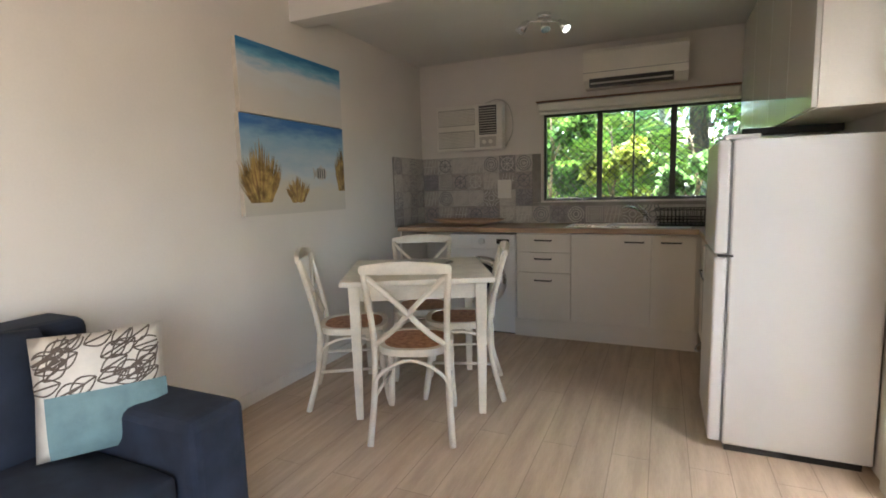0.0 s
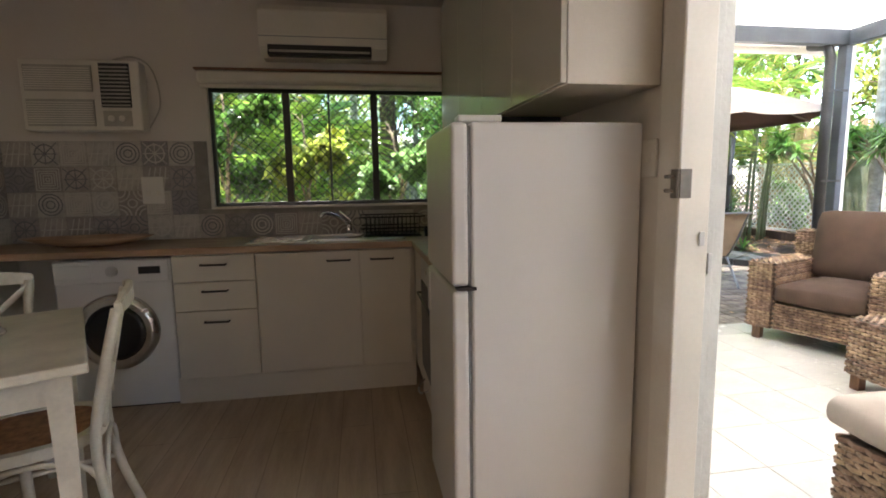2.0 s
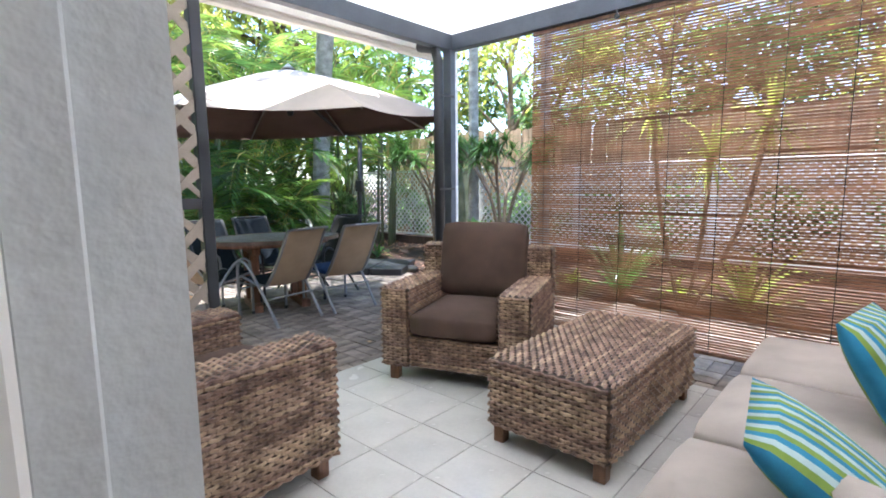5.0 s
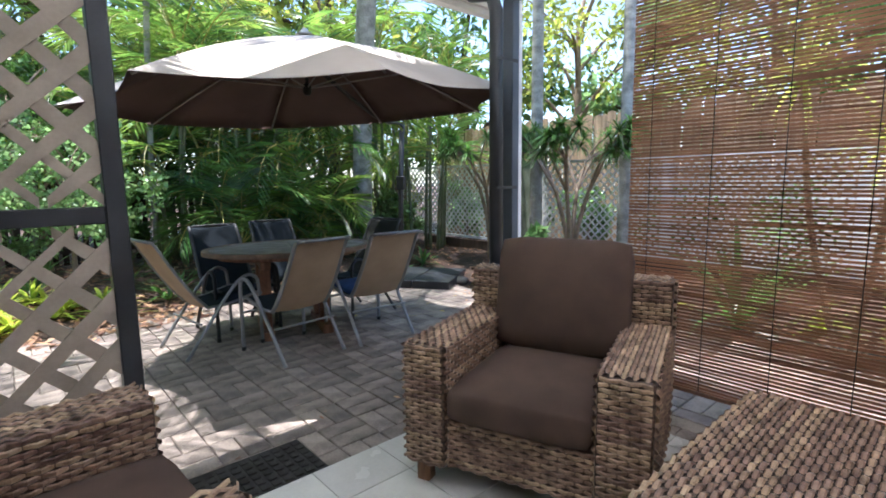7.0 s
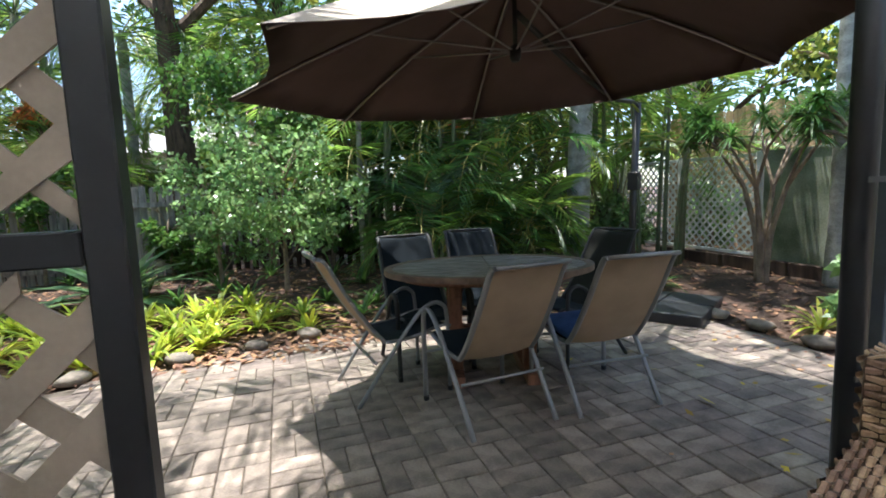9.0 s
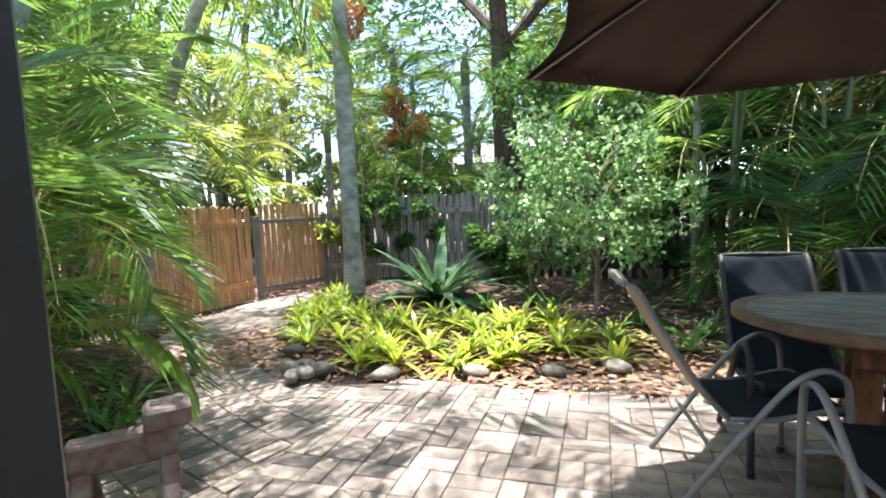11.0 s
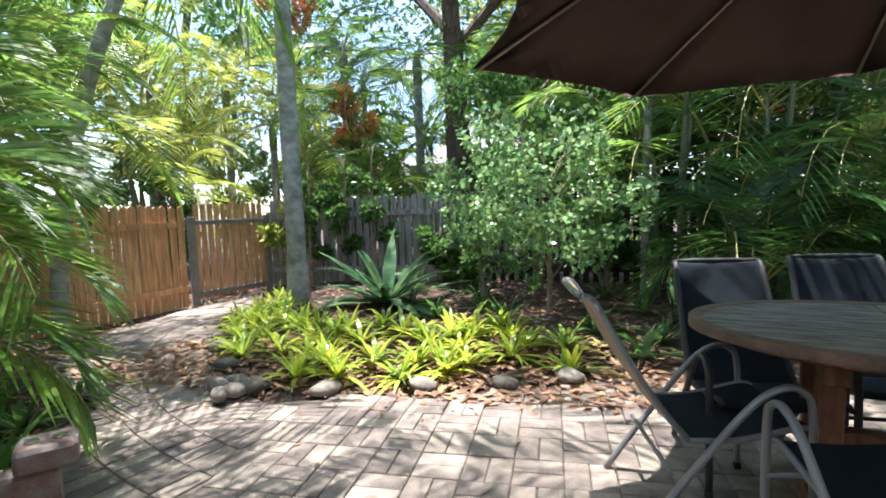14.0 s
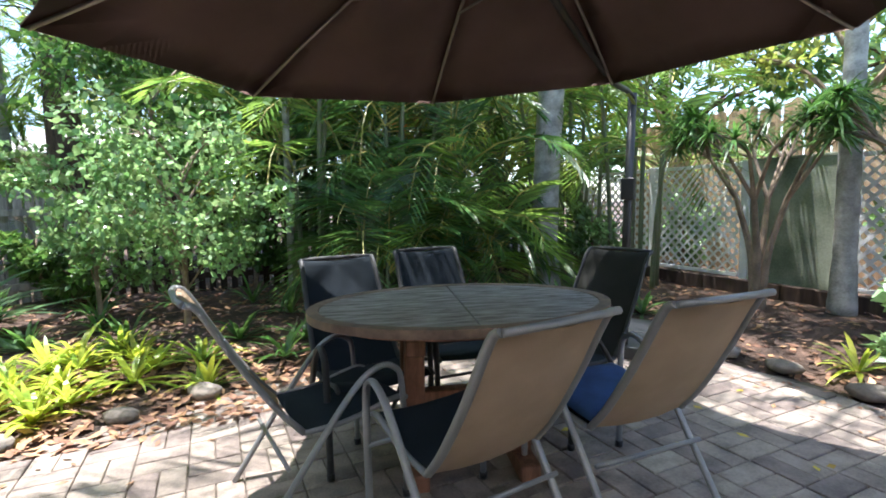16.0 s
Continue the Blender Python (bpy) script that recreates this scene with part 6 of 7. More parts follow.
# ---- foliage ----
class Leaves:
    def __init__(self):
        self.v, self.f = [], []

    def tri_leaf(self, p, d, side, length, width, droop=0.0):
        """A slim folded leaflet: base, two shoulders and a tip."""
        n = len(self.v)
        m = p + d * (length * 0.45) - Vector((0, 0, droop * 0.3 * length))
        t = p + d * length - Vector((0, 0, droop * length))
        self.v += [p, m + side * width, m - side * width, t]
        self.f += [(n, n + 1, n + 2), (n + 1, n + 3, n + 2)]

    def strap(self, p, d, side, length, width, arch, seg=4):
        n = len(self.v)
        for i in range(seg + 1):
            t = i / seg
            c = p + d * (length * t) - Vector((0, 0, arch * length * t * t))
            w = width * (0.6 + 0.8 * t) if t < 0.5 else width * (1.0 - (t - 0.5) * 1.9)
            self.v += [c + side * w - Vector((0, 0, 0)), c - side * w]
        for i in range(seg):
            a = n + 2 * i
            self.f.append((a, a + 1, a + 3, a + 2))

    def frond(self, rn, base, az, elev, length, leaflets=24, ll=0.34, lw=0.012, droop=0.55, stem=None, stem_r=0.008):
        """A feather palm frond: an arching rib with two rows of leaflets."""
        d = Vector((math.cos(az) * math.cos(elev), math.sin(az) * math.cos(elev), math.sin(elev)))
        p = base.copy()
        steps = leaflets
        st = length / steps
        pts = [p.copy()]
        for i in range(steps):
            t = i / steps
            d = (d - Vector((0, 0, droop * st * (0.5 + 1.5 * t) * 1.3 / max(length, 0.5) * 1.2))).normalized()
            p = p + d * st
            pts.append(p.copy())
            if t < 0.16:
                continue
            s = d.cross(Vector((0, 0, 1)))
            if s.length < 0.05:
                s = Vector((math.sin(az), -math.cos(az), 0))
            s.normalize()
            up = s.cross(d)
            size = ll * (0.55 + 0.9 * math.sin(math.pi * min(1, (t - 0.10) / 0.9) ** 0.8)) * (1 if t < 0.9 else 0.7)
            for sg in (-1, 1):
                dd = (s * sg * 0.85 + d * (0.45 + 0.5 * t) + up * 0.22 + Vector((rn.uniform(-0.07, 0.07), rn.uniform(-0.07, 0.07), rn.uniform(-0.07, 0.07)))).normalized()
                self.tri_leaf(p, dd, (d * 0.75 + up * 0.6).normalized(), size, lw, 0.28)
        if stem is not None:
            add_tube(stem, pts[::4] + [pts[-1]], [stem_r * (1 - 0.8 * i / (len(pts[::4]))) for i in range(len(pts[::4]) + 1)], 4)

    def cluster(self, rn, c, r, count, size, flat=1.0, wide=0.35, hang=0.0):
        """Small leaves scattered through a lump, denser at its surface."""
        for _ in range(count):
            u = Vector((rn.gauss(0, 1), rn.gauss(0, 1), rn.gauss(0, 1))).normalized()
            k = rn.uniform(0.45, 1.0) ** 0.6
            p = c + Vector((u.x * r * k, u.y * r * k, u.z * r * k * flat))
            d = (u * 0.5 + Vector((rn.uniform(-1, 1), rn.uniform(-1, 1), rn.uniform(-1, 1) - hang))).normalized()
            s = d.cross(Vector((rn.uniform(-1, 1), rn.uniform(-1, 1), rn.uniform(-1, 1)))).normalized()
            L2 = size * rn.uniform(0.6, 1.3)
            self.tri_leaf(p, d, s, L2, L2 * wide, 0.1)

    def done(self, name, mat, parent, kind=""):
        ob = mesh_from(name, self.v, self.f, mat, parent)
        return tagged(ob, kind=kind)


def palm_clump(label, at, stems, height, seed, frond_len=1.7, mat="frond", stem_mat="green_stem", spread=0.35, lean_to=None, per=7, ll=0.36, leaflets=24, lw=0.012, stem_r=0.028, name="palm_clump", fine=False):
    rn = random.Random(seed)
    th = thing(name, label, "palm")
    z0 = soil_z(at[0], at[1]) - 0.03
    lv, rb = Leaves(), bmesh.new()
    for k in range(stems):
        a = rn.uniform(0, 2 * math.pi)
        b = Vector((at[0] + spread * math.cos(a) * rn.random(), at[1] + spread * math.sin(a) * rn.random(), z0))
        h = height * rn.uniform(0.45, 1.1)
        out = Vector((math.cos(a), math.sin(a), 0)) * rn.uniform(0.05, 0.28) * h * 0.5
        if lean_to:
            out += Vector((*lean_to, 0)) * h * 0.3
        pts = curve_pts([b, b + out * 0.3 + Vector((0, 0, h * 0.5)), b + out + Vector((0, 0, h))], 4)
        part("stem", tube(pts, [stem_r * (1.15 - 0.5 * i / len(pts)) for i in range(len(pts))], 7), stem_mat, th)
        top = pts[-1]
        a0 = rn.uniform(0, 6.28)
        for j in range(per):
            az = a0 + j * 2.4 + rn.uniform(-0.3, 0.3)
            one, rib = (Leaves(), bmesh.new()) if fine else (lv, rb)
            one.frond(rn, top - Vector((0, 0, rn.uniform(0, 0.25))), az, rn.uniform(0.35, 1.35), frond_len * rn.uniform(0.7, 1.15), leaflets, ll, lw, rn.uniform(0.7, 1.6), rib, 0.012)
            if fine:
                f = mesh_from("frond", one.v, one.f, mat, th)
                part("frond_rib", rib, "cane_stem", f)
    if fine:
        rb.free()
    else:
        tagged(part("frond_rib", rb, "cane_stem", th), kind="stuff")
        lv.done("foliage", mat, th, "stuff")
    return th


def single_palm(label, at, height, r, seed, mat="frond", bark="palm_bark", fronds=14, frond_len=2.4, lean=(0, 0), dead=0):
    rn = random.Random(seed)
    th = thing("palm_tree", label, "palm tree")
    z0 = soil_z(at[0], at[1]) - 0.05
    pts, rad = [], []
    n = 40
    for i in range(n + 1):
        t = i / n
        pts.append((at[0] + lean[0] * t * t, at[1] + lean[1] * t * t, z0 + height * t))
        rad.append(r * (1.45 - 3.5 * t if t < 0.1 else 1.1 - 0.25 * t) + (0.004 if i % 2 else 0))
    part("trunk", tube(pts, rad, 14), bark, th)
    lv, rb = Leaves(), bmesh.new()
    top = Vector(pts[-1])
    part("crownshaft", tube([top - Vector((0, 0, 0.05)), top + Vector((0, 0, 0.3)), top + Vector((0, 0, 0.6))], [r * 0.95, r * 1.05, r * 0.4], 12), "green_stem", th)
    for j in range(fronds):
        lv.frond(rn, top + Vector((0, 0, 0.5)), j * 2.4 + rn.uniform(-0.2, 0.2), rn.uniform(-0.1, 1.2), frond_len * rn.uniform(0.8, 1.1), 30, 0.5, 0.017, rn.uniform(1.0, 1.8), rb, 0.015)
    tagged(part("frond_rib", rb, "green_stem", th), kind="stuff")
    lv.done("foliage", mat, th, "stuff")
    return th


def broad_tree(label, at, height, r, crown, seed, mat="leaf", bark="bark", count=3500, size=0.11, base=0.35, limbs=7, name="tree", wide=0.35, clumps=26, z0=None):
    """A tapered trunk with forking limbs and clumps of leaves at their ends."""
    rn = random.Random(seed)
    th = thing(name, label, "tree")
    z0 = (soil_z(at[0], at[1]) - 0.05) if z0 is None else z0
    wood, lv = bmesh.new(), Leaves()
    b = Vector((at[0], at[1], z0))
    lean = Vector((rn.uniform(-0.06, 0.06), rn.uniform(-0.06, 0.06), 0)) * height
    add_tube(wood, curve_pts([b, b + lean * 0.3 + Vector((0, 0, height * 0.35)), b + lean + Vector((0, 0, height * 0.8))], 5), [r * (1.25 - 0.9 * i / 10) for i in range(11)], 10)
    ends = []
    for k in range(limbs):
        t = base + (0.8 - base) * k / max(1, limbs - 1)
        s = b + lean * t + Vector((0, 0, height * t))
        a = k * 2.4 + rn.uniform(-0.4, 0.4)
        reach = crown * rn.uniform(0.55, 0.95)
        e = s + Vector((math.cos(a) * reach, math.sin(a) * reach, height * rn.uniform(0.10, 0.28)))
        m = s.lerp(e, 0.5) + Vector((0, 0, 0.06 * height))
        add_tube(wood, curve_pts([s, m, e], 4), [r * 0.42 * (1 - 0.085 * i) for i in range(9)], 6)
        ends += [m, e, s.lerp(e, 0.75)]
        for q in range(2):
            aa = a + rn.uniform(-0.9, 0.9)
            e2 = m + Vector((math.cos(aa), math.sin(aa), rn.uniform(0.2, 0.8))) * crown * 0.45
            add_tube(wood, [m, m.lerp(e2, 0.5) + Vector((0, 0, 0.03)), e2], [r * 0.2, r * 0.13, r * 0.05], 5)
            ends.append(e2)
    per = max(20, count // clumps)
    for k in range(clumps):
        e = ends[k % len(ends)] + Vector((rn.uniform(-1, 1), rn.uniform(-1, 1), rn.uniform(-0.6, 0.9))) * crown * 0.25
        lv.cluster(rn, e, crown * rn.uniform(0.18, 0.36), int(per * rn.uniform(0.6, 1.4)), size, 0.7, wide)
    part("trunk", wood, bark, th)
    lv.done("crown", mat, th)
    return th


# palms and trees, nearest the path first
palm_clump("clump of golden cane palms with yellow stems beside the paving", (0.44, 7.40), 9, 1.75, 11, 1.15, "frond", "cane_stem", 0.18, (0.10, 0.16), 5, 0.36, 26, 0.0155, 0.02, fine=True)
palm_clump("dense clump of golden cane palms by the side fence", (-0.95, 8.35), 10, 2.3, 12, 1.55, "frond", "green_stem", 0.4, (0.08, 0.0), 6, 0.38, 26, 0.0165, fine=True)
palm_clump("tall clump of cane palms near the orange fence", (-1.95, 9.45), 8, 2.7, 13, 1.6, "frond", "green_stem", 0.3, (0.06, 0.05), 6, 0.38, 26, 0.0165, fine=True)
palm_clump("young cane palm with thin yellow stems", (-0.15, 6.85), 4, 0.8, 14, 1.05, "frond", "cane_stem", 0.25, (0.0, 0.15), 6, 0.33, 24, 0.015, fine=True)
palm_clump("old cane palm stems crowded against the side fence", (-2.0, 7.4), 8, 2.6, 16, 1.6, "frond_dark", "green_stem", 0.4, (0.1, 0.1), 6, 0.38, 24, 0.017)
for k, (x, y, st, h, sd, mt, ln) in enumerate(((4.6, 12.1, 8, 3.2, 21, "frond", (0, -0.2)), (5.5, 11.9, 9, 2.7, 22, "frond_dark", (0, -0.2)), (6.3, 12.0, 9, 3.3, 23, "frond_dark", (0, -0.2)), (7.9, 11.7, 8, 3.4, 24, "frond", None), (5.1, 12.6, 7, 3.8, 25, "frond", None), (8.1, 10.6, 6, 3.0, 26, "frond", None))):
    palm_clump(("dark green clump of cane palms behind the outdoor table", "cane palm clump at the foot of the brown fence", "crowded cane palms beside the tall palm trunk", "cane palms in the back corner of the garden", "tall cane palms against the dark fence", "cane palms leaning by the white lattice")[k], (x, y), st, h, sd, 1.6, mt, "green_stem", 0.5, ln, 6, 0.38, 22, 0.017)
for k, (x, y, st, h, ln) in enumerate(((6.9, 12.2, 8, 2.8, 1.6), (5.1, 11.5, 6, 0.9, 1.3), (6.3, 11.35, 6, 0.8, 1.3))):
    palm_clump(("leafy cane palm clump against the dark fence", "low spreading cane palm at the foot of the taller clumps")[h < 1], (x, y), st, h, 200 + k, ln, ("frond", "frond_dark")[k % 2], "green_stem", 0.4, None, 6, 0.38, 22, 0.017)
palm_clump("small low palm under the shrubs", (6.1, 11.4), 5, 0.7, 27, 1.3, "frond_dark", "green_stem", 0.2, None, 6, 0.34, 22, 0.014)
palm_clump("cane palms beyond the gate", (-3.4, 13.6), 6, 3.2, 28, 1.9, "leaf_yellow", "green_stem", 0.6, None, 6, 0.42, 22, 0.018)
palm_clump("cane palms beyond the grey fence", (0.4, 15.6), 6, 2.4, 29, 1.7, "frond", "green_stem", 0.6, None, 6, 0.42, 22, 0.018)
palm_clump("bright backlit cane palms beyond the brown fence", (5.7, 13.9), 7, 3.0, 17, 1.8, "leaf_yellow", "green_stem", 0.7, None, 6, 0.42, 22, 0.018)
palm_clump("yellow-green cane palms beyond the corner of the fence", (8.0, 13.3), 7, 3.0, 18, 1.8, "leaf_yellow", "green_stem", 0.6, None, 6, 0.42, 22, 0.018)
single_palm("tall ringed palm trunk rising from the strap-leaf bed", (0.09, 12.0), 6.5, 0.11, 31)
palm_clump("low young cane palms under the taller clump", (-0.55, 7.75), 5, 0.7, 62, 1.1, "frond", "cane_stem", 0.35, (0.05, 0.05), 5, 0.34, 22, 0.016, fine=True)
single_palm("palm with arching fronds over the paving", (-0.45, 8.05), 4.1, 0.07, 36, "frond", "palm_bark", 32, 2.5, (0.75, 0.45))
# Added palm: its crown stays above view and dapples the paving.
single_palm("second palm added high over the paving for dappled shade", (-0.8, 7.35), 5.0, 0.06, 63, "frond", "palm_bark", 18, 2.1, (2.4, 0.45))
single_palm("palm leaning out over the orange fence", (-1.62, 10.2), 3.7, 0.075, 37, "frond", "palm_bark", 16, 2.1, (1.0, 0.2))
single_palm("palm beyond the grey fence with drooping fronds", (-0.9, 16.2), 4.0, 0.09, 38, "frond", "palm_bark", 14, 2.5)
single_palm("palm in the next garden beside the gum tree", (0.9, 15.4), 3.5, 0.09, 39, "frond_dark", "palm_bark", 14, 2.3)
for k, (x, y, h) in enumerate(((-2.3, 15.6, 2.5), (-0.4, 15.5, 2.3), (2.5, 15.9, 2.7), (4.1, 14.9, 2.9), (-1.4, 18.6, 4.0), (2.0, 18.8, 4.3), (-4.6, 14.8, 3.4))):
    single_palm("feathery palm among the trees beyond the fence", (x, y), h, 0.08, 160 + k, ("leaf_yellow", "frond", "frond")[k % 3], "palm_bark", 20, 2.3)
single_palm("palm over the shrubs in the next garden", (3.1, 15.2), 3.3, 0.09, 19, "frond", "palm_bark", 14, 2.3)
single_palm("palm beyond the gate with bright fronds", (-3.2, 15.4), 3.4, 0.08, 40, "leaf_yellow", "palm_bark", 14, 2.4)
# Lean and wide crown, above view, are set to shade the paving.
single_palm("smooth grey palm trunk behind the outdoor table", (7.1, 11.0), 6.0, 0.14, 32, fronds=34, frond_len=2.9, lean=(-0.9, -2.2))
# Added palm: thin trunk, unseen crown that keeps sun off table and chairs.
single_palm("slender palm added to shade the outdoor table", (4.35, 12.1), 5.3, 0.035, 20, fronds=26, lean=(-0.2, -2.5))
single_palm("palm with a swollen ringed base beside the lattice", (8.5, 8.6), 5.5, 0.08, 33, fronds=9)
single_palm("slender pale palm in front of the white lattice", (8.3, 7.13), 5.2, 0.075, 34, fronds=8, lean=(0.15, 0.1))
broad_tree("large rough-barked gum tree behind the grey fence", (1.75, 15.0), 8.5, 0.25, 3.8, 41, "leaf", "bark", 9000, 0.17, 0.45, 10, clumps=60, wide=0.2)
broad_tree("leafy light green shrub with thin tan stems", (3.3, 11.1), 1.8, 0.026, 0.74, 42, "leaf_light", "pale_bark", 4400, 0.066, 0.2, 13, "shrub", 0.36, 84)
broad_tree("low spreading light green shrub by the grey fence", (2.55, 11.7), 1.5, 0.022, 0.52, 47, "leaf_light", "pale_bark", 2600, 0.062, 0.15, 10, "shrub", 0.36, 50)
broad_tree("green shrub behind the light green one", (3.15, 12.6), 2.9, 0.045, 1.0, 43, "leaf", "pale_bark", 5200, 0.085, 0.35, 9, "shrub", 0.35, 44)
broad_tree("dark green shrub against the brown fence", (4.5, 12.7), 2.7, 0.045, 0.7, 45, "leaf", "pale_bark", 3200, 0.09, 0.35, 8, "shrub", 0.35, 30)
broad_tree("low leafy shrub by the foot of the gate", (-1.05, 13.4), 1.9, 0.03, 0.35, 46, "leaf_yellow", "pale_bark", 900, 0.12, 0.15, 7, "shrub", 0.25, 20)
for k, (x, y, h) in enumerate(((-3.6, 16.2, 2.9), (-2.0, 17.4, 2.9), (4.6, 15.8, 3.2), (6.4, 15.4, 3.2), (9.8, 14.2, 2.9), (-4.0, 13.8, 2.6), (-3.9, 11.5, 2.6), (2.9, 16.8, 2.7))):
    broad_tree("dense bushy shrub in the next garden", (x, y), h, 0.05, 0.9, 90 + k, ("leaf_light", "leaf_yellow", "leaf")[k % 3], "pale_bark", 2400, 0.14, 0.03, 8, "shrub", 0.3, 30, z0=0.05)
for k, (x, y, h, c, mt, n) in enumerate((
        (-6.0, 16.5, 8.0, 2.4, "leaf_yellow", 3600), (-3.2, 18.5, 9.0, 2.6, "leaf", 3800), (0.6, 28.0, 9.0, 2.6, "leaf_yellow", 3600), (3.6, 17.5, 8.5, 2.8, "leaf", 4200),
        (6.2, 16.0, 8.0, 2.8, "leaf_yellow", 4200), (8.9, 15.0, 6.5, 2.2, "leaf_yellow", 3600), (11.5, 13.0, 5.0, 2.0, "leaf", 3400), (13.0, 9.5, 3.6, 1.6, "leaf_light", 2600),
        (12.6, 5.0, 3.8, 1.7, "leaf", 3000), (12.4, 1.0, 3.6, 1.6, "leaf_yellow", 2800), (-5.2, 12.0, 7.5, 2.4, "leaf", 4200), (-4.8, 8.2, 6.5, 2.3, "leaf", 3800), (-6.5, 9.5, 8.0, 2.8, "leaf_light", 3600), (3.0, 28.5, 9.5, 3.4, "leaf", 3600), (-8.5, 20.5, 10.0, 3.4, "leaf", 3600), (9.5, 19.0, 10.0, 3.4, "leaf", 3600))):
    broad_tree(("tall leafy tree beyond the boundary fence", "broad green tree in the next garden")[k % 2], (x, y), h, 0.16, c, 60 + k, mt, "bark", int(n * 1.2), 0.22, 0.2, 8, clumps=44, z0=0.05, wide=0.24)
broad_tree("small tree with orange new leaves beyond the fence", (-0.25, 14.9), 3.5, 0.05, 0.42, 81, "leaf_orange", "bark", 800, 0.13, 0.55, 6, clumps=16, z0=0.05, wide=0.25)
broad_tree("taller tree with orange new leaves beyond the gate", (-1.6, 14.9), 5.8, 0.06, 0.6, 86, "leaf_orange", "bark", 900, 0.13, 0.7, 6, clumps=16, z0=0.05, wide=0.25)
broad_tree("orange-leaved shrub beyond the brown fence", (6.6, 13.9), 3.2, 0.05, 0.6, 82, "leaf_orange", "bark", 1000, 0.12, 0.3, 6, clumps=16, z0=0.05, wide=0.25)
for k, x in enumerate((-0.9, -0.1, 0.6, 1.2)):
    broad_tree("green shrub outside the kitchen window", (x, 6.42 - 0.05 * k), 2.2 - 0.15 * k, 0.03, 0.40 - 0.05 * k, 83 + k, ("leaf_light", "leaf", "leaf_yellow", "leaf_light")[k], "pale_bark", 2600, 0.075, 0.05, 7, "shrub", clumps=30)


def whorl_tree(label, at, seed):
    """A forked pale-stemmed tree with long leaves whorled at the branch ends."""
    rn = random.Random(seed)
    th = thing("frangipani_tree", label, "tree")
    wood, lv = bmesh.new(), Leaves()
    z0 = soil_z(*at) - 0.05
    b = Vector((at[0], at[1], z0))
    ends = []
    for k in range(4):
        a = 2 * math.pi * k / 4 + 0.3
        p1 = b + Vector((0.07 * math.cos(a), 0.07 * math.sin(a), 0.55))
        p2 = p1 + Vector((0.13 * math.cos(a), 0.13 * math.sin(a), 0.50))
        add_tube(wood, curve_pts([b + Vector((0.03 * math.cos(a), 0.03 * math.sin(a), 0)), p1, p2], 4), [0.040 - 0.002 * i for i in range(9)], 8)
        for j in range(3):
            aa = a + rn.uniform(-0.8, 0.8)
            p3 = p2 + Vector((0.24 * math.cos(aa), 0.24 * math.sin(aa), 0.40))
            add_tube(wood, curve_pts([p2, p2.lerp(p3, 0.5), p3], 3), [0.022 - 0.0012 * i for i in range(7)], 6)
            for q in range(3):
                a3 = aa + rn.uniform(-1.3, 1.3)
                p4 = p3 + Vector((0.32 * math.cos(a3), 0.32 * math.sin(a3), rn.uniform(0.05, 0.40)))
                add_tube(wood, [p3, p3.lerp(p4, 0.5) + Vector((0, 0, 0.04)), p4], [0.014, 0.011, 0.008], 5)
                ends.append(p4)
    for e in ends:
        for q in range(46):
            a, el = rn.uniform(0, 6.28), rn.uniform(-0.4, 1.2)
            d = Vector((math.cos(a) * math.cos(el), math.sin(a) * math.cos(el), math.sin(el)))
            s = d.cross(Vector((0, 0, 1))).normalized()
            lv.strap(e, d, s, rn.uniform(0.18, 0.32), 0.013, 0.45, 3)
    part("trunk", wood, "pale_bark", th)
    lv.done("foliage", "leaf", th, "stuff")


whorl_tree("forked pale-stemmed tree with whorled leaves by the lattice", (8.12, 9.1), 51)
whorl_tree("forked tree with long whorled leaves near the corner", (8.05, 7.7), 52)
whorl_tree("whorl-leaved tree behind the bamboo blind", (7.9, 2.6), 53)


def yucca(label, at, heads, seed):
    """Bare stems topped by round heads of stiff pointed leaves."""
    rn = random.Random(seed)
    th = thing("yucca_plant", label, "plant")
    b = Vector((at[0], at[1], soil_z(*at) - 0.03))
    lv = Leaves()
    for dx, dy, z in heads:
        top = Vector((at[0] + dx, at[1] + dy, z))
        part("stem", tube(curve_pts([b, b.lerp(top, 0.5) + Vector((dx * 0.2, dy * 0.2, 0)), top], 4), 0.021, 8), "pale_bark", th)
        for k in range(60):
            a, el = k * 2.4, rn.uniform(-0.7, 1.4)
            d = Vector((math.cos(a) * math.cos(el), math.sin(a) * math.cos(el), math.sin(el)))
            lv.strap(top, d, Vector((-math.sin(a), math.cos(a), 0)), rn.uniform(0.38, 0.60), 0.017, 0.22, 3)
    lv.done("foliage", "leaf_yellow", th, "stuff")


yucca("yellow-green yucca with three bare stems behind the blind", (6.85, 4.75), ((0.0, 0.35, 1.95), (0.1, -0.15, 1.45), (0.0, -0.6, 1.75)), 54)
yucca("yucca with pointed leaf heads beyond the sofa", (6.9, 3.2), ((0.1, 0.2, 2.05), (0.0, -0.4, 1.5), (0.2, -0.9, 2.1)), 55)


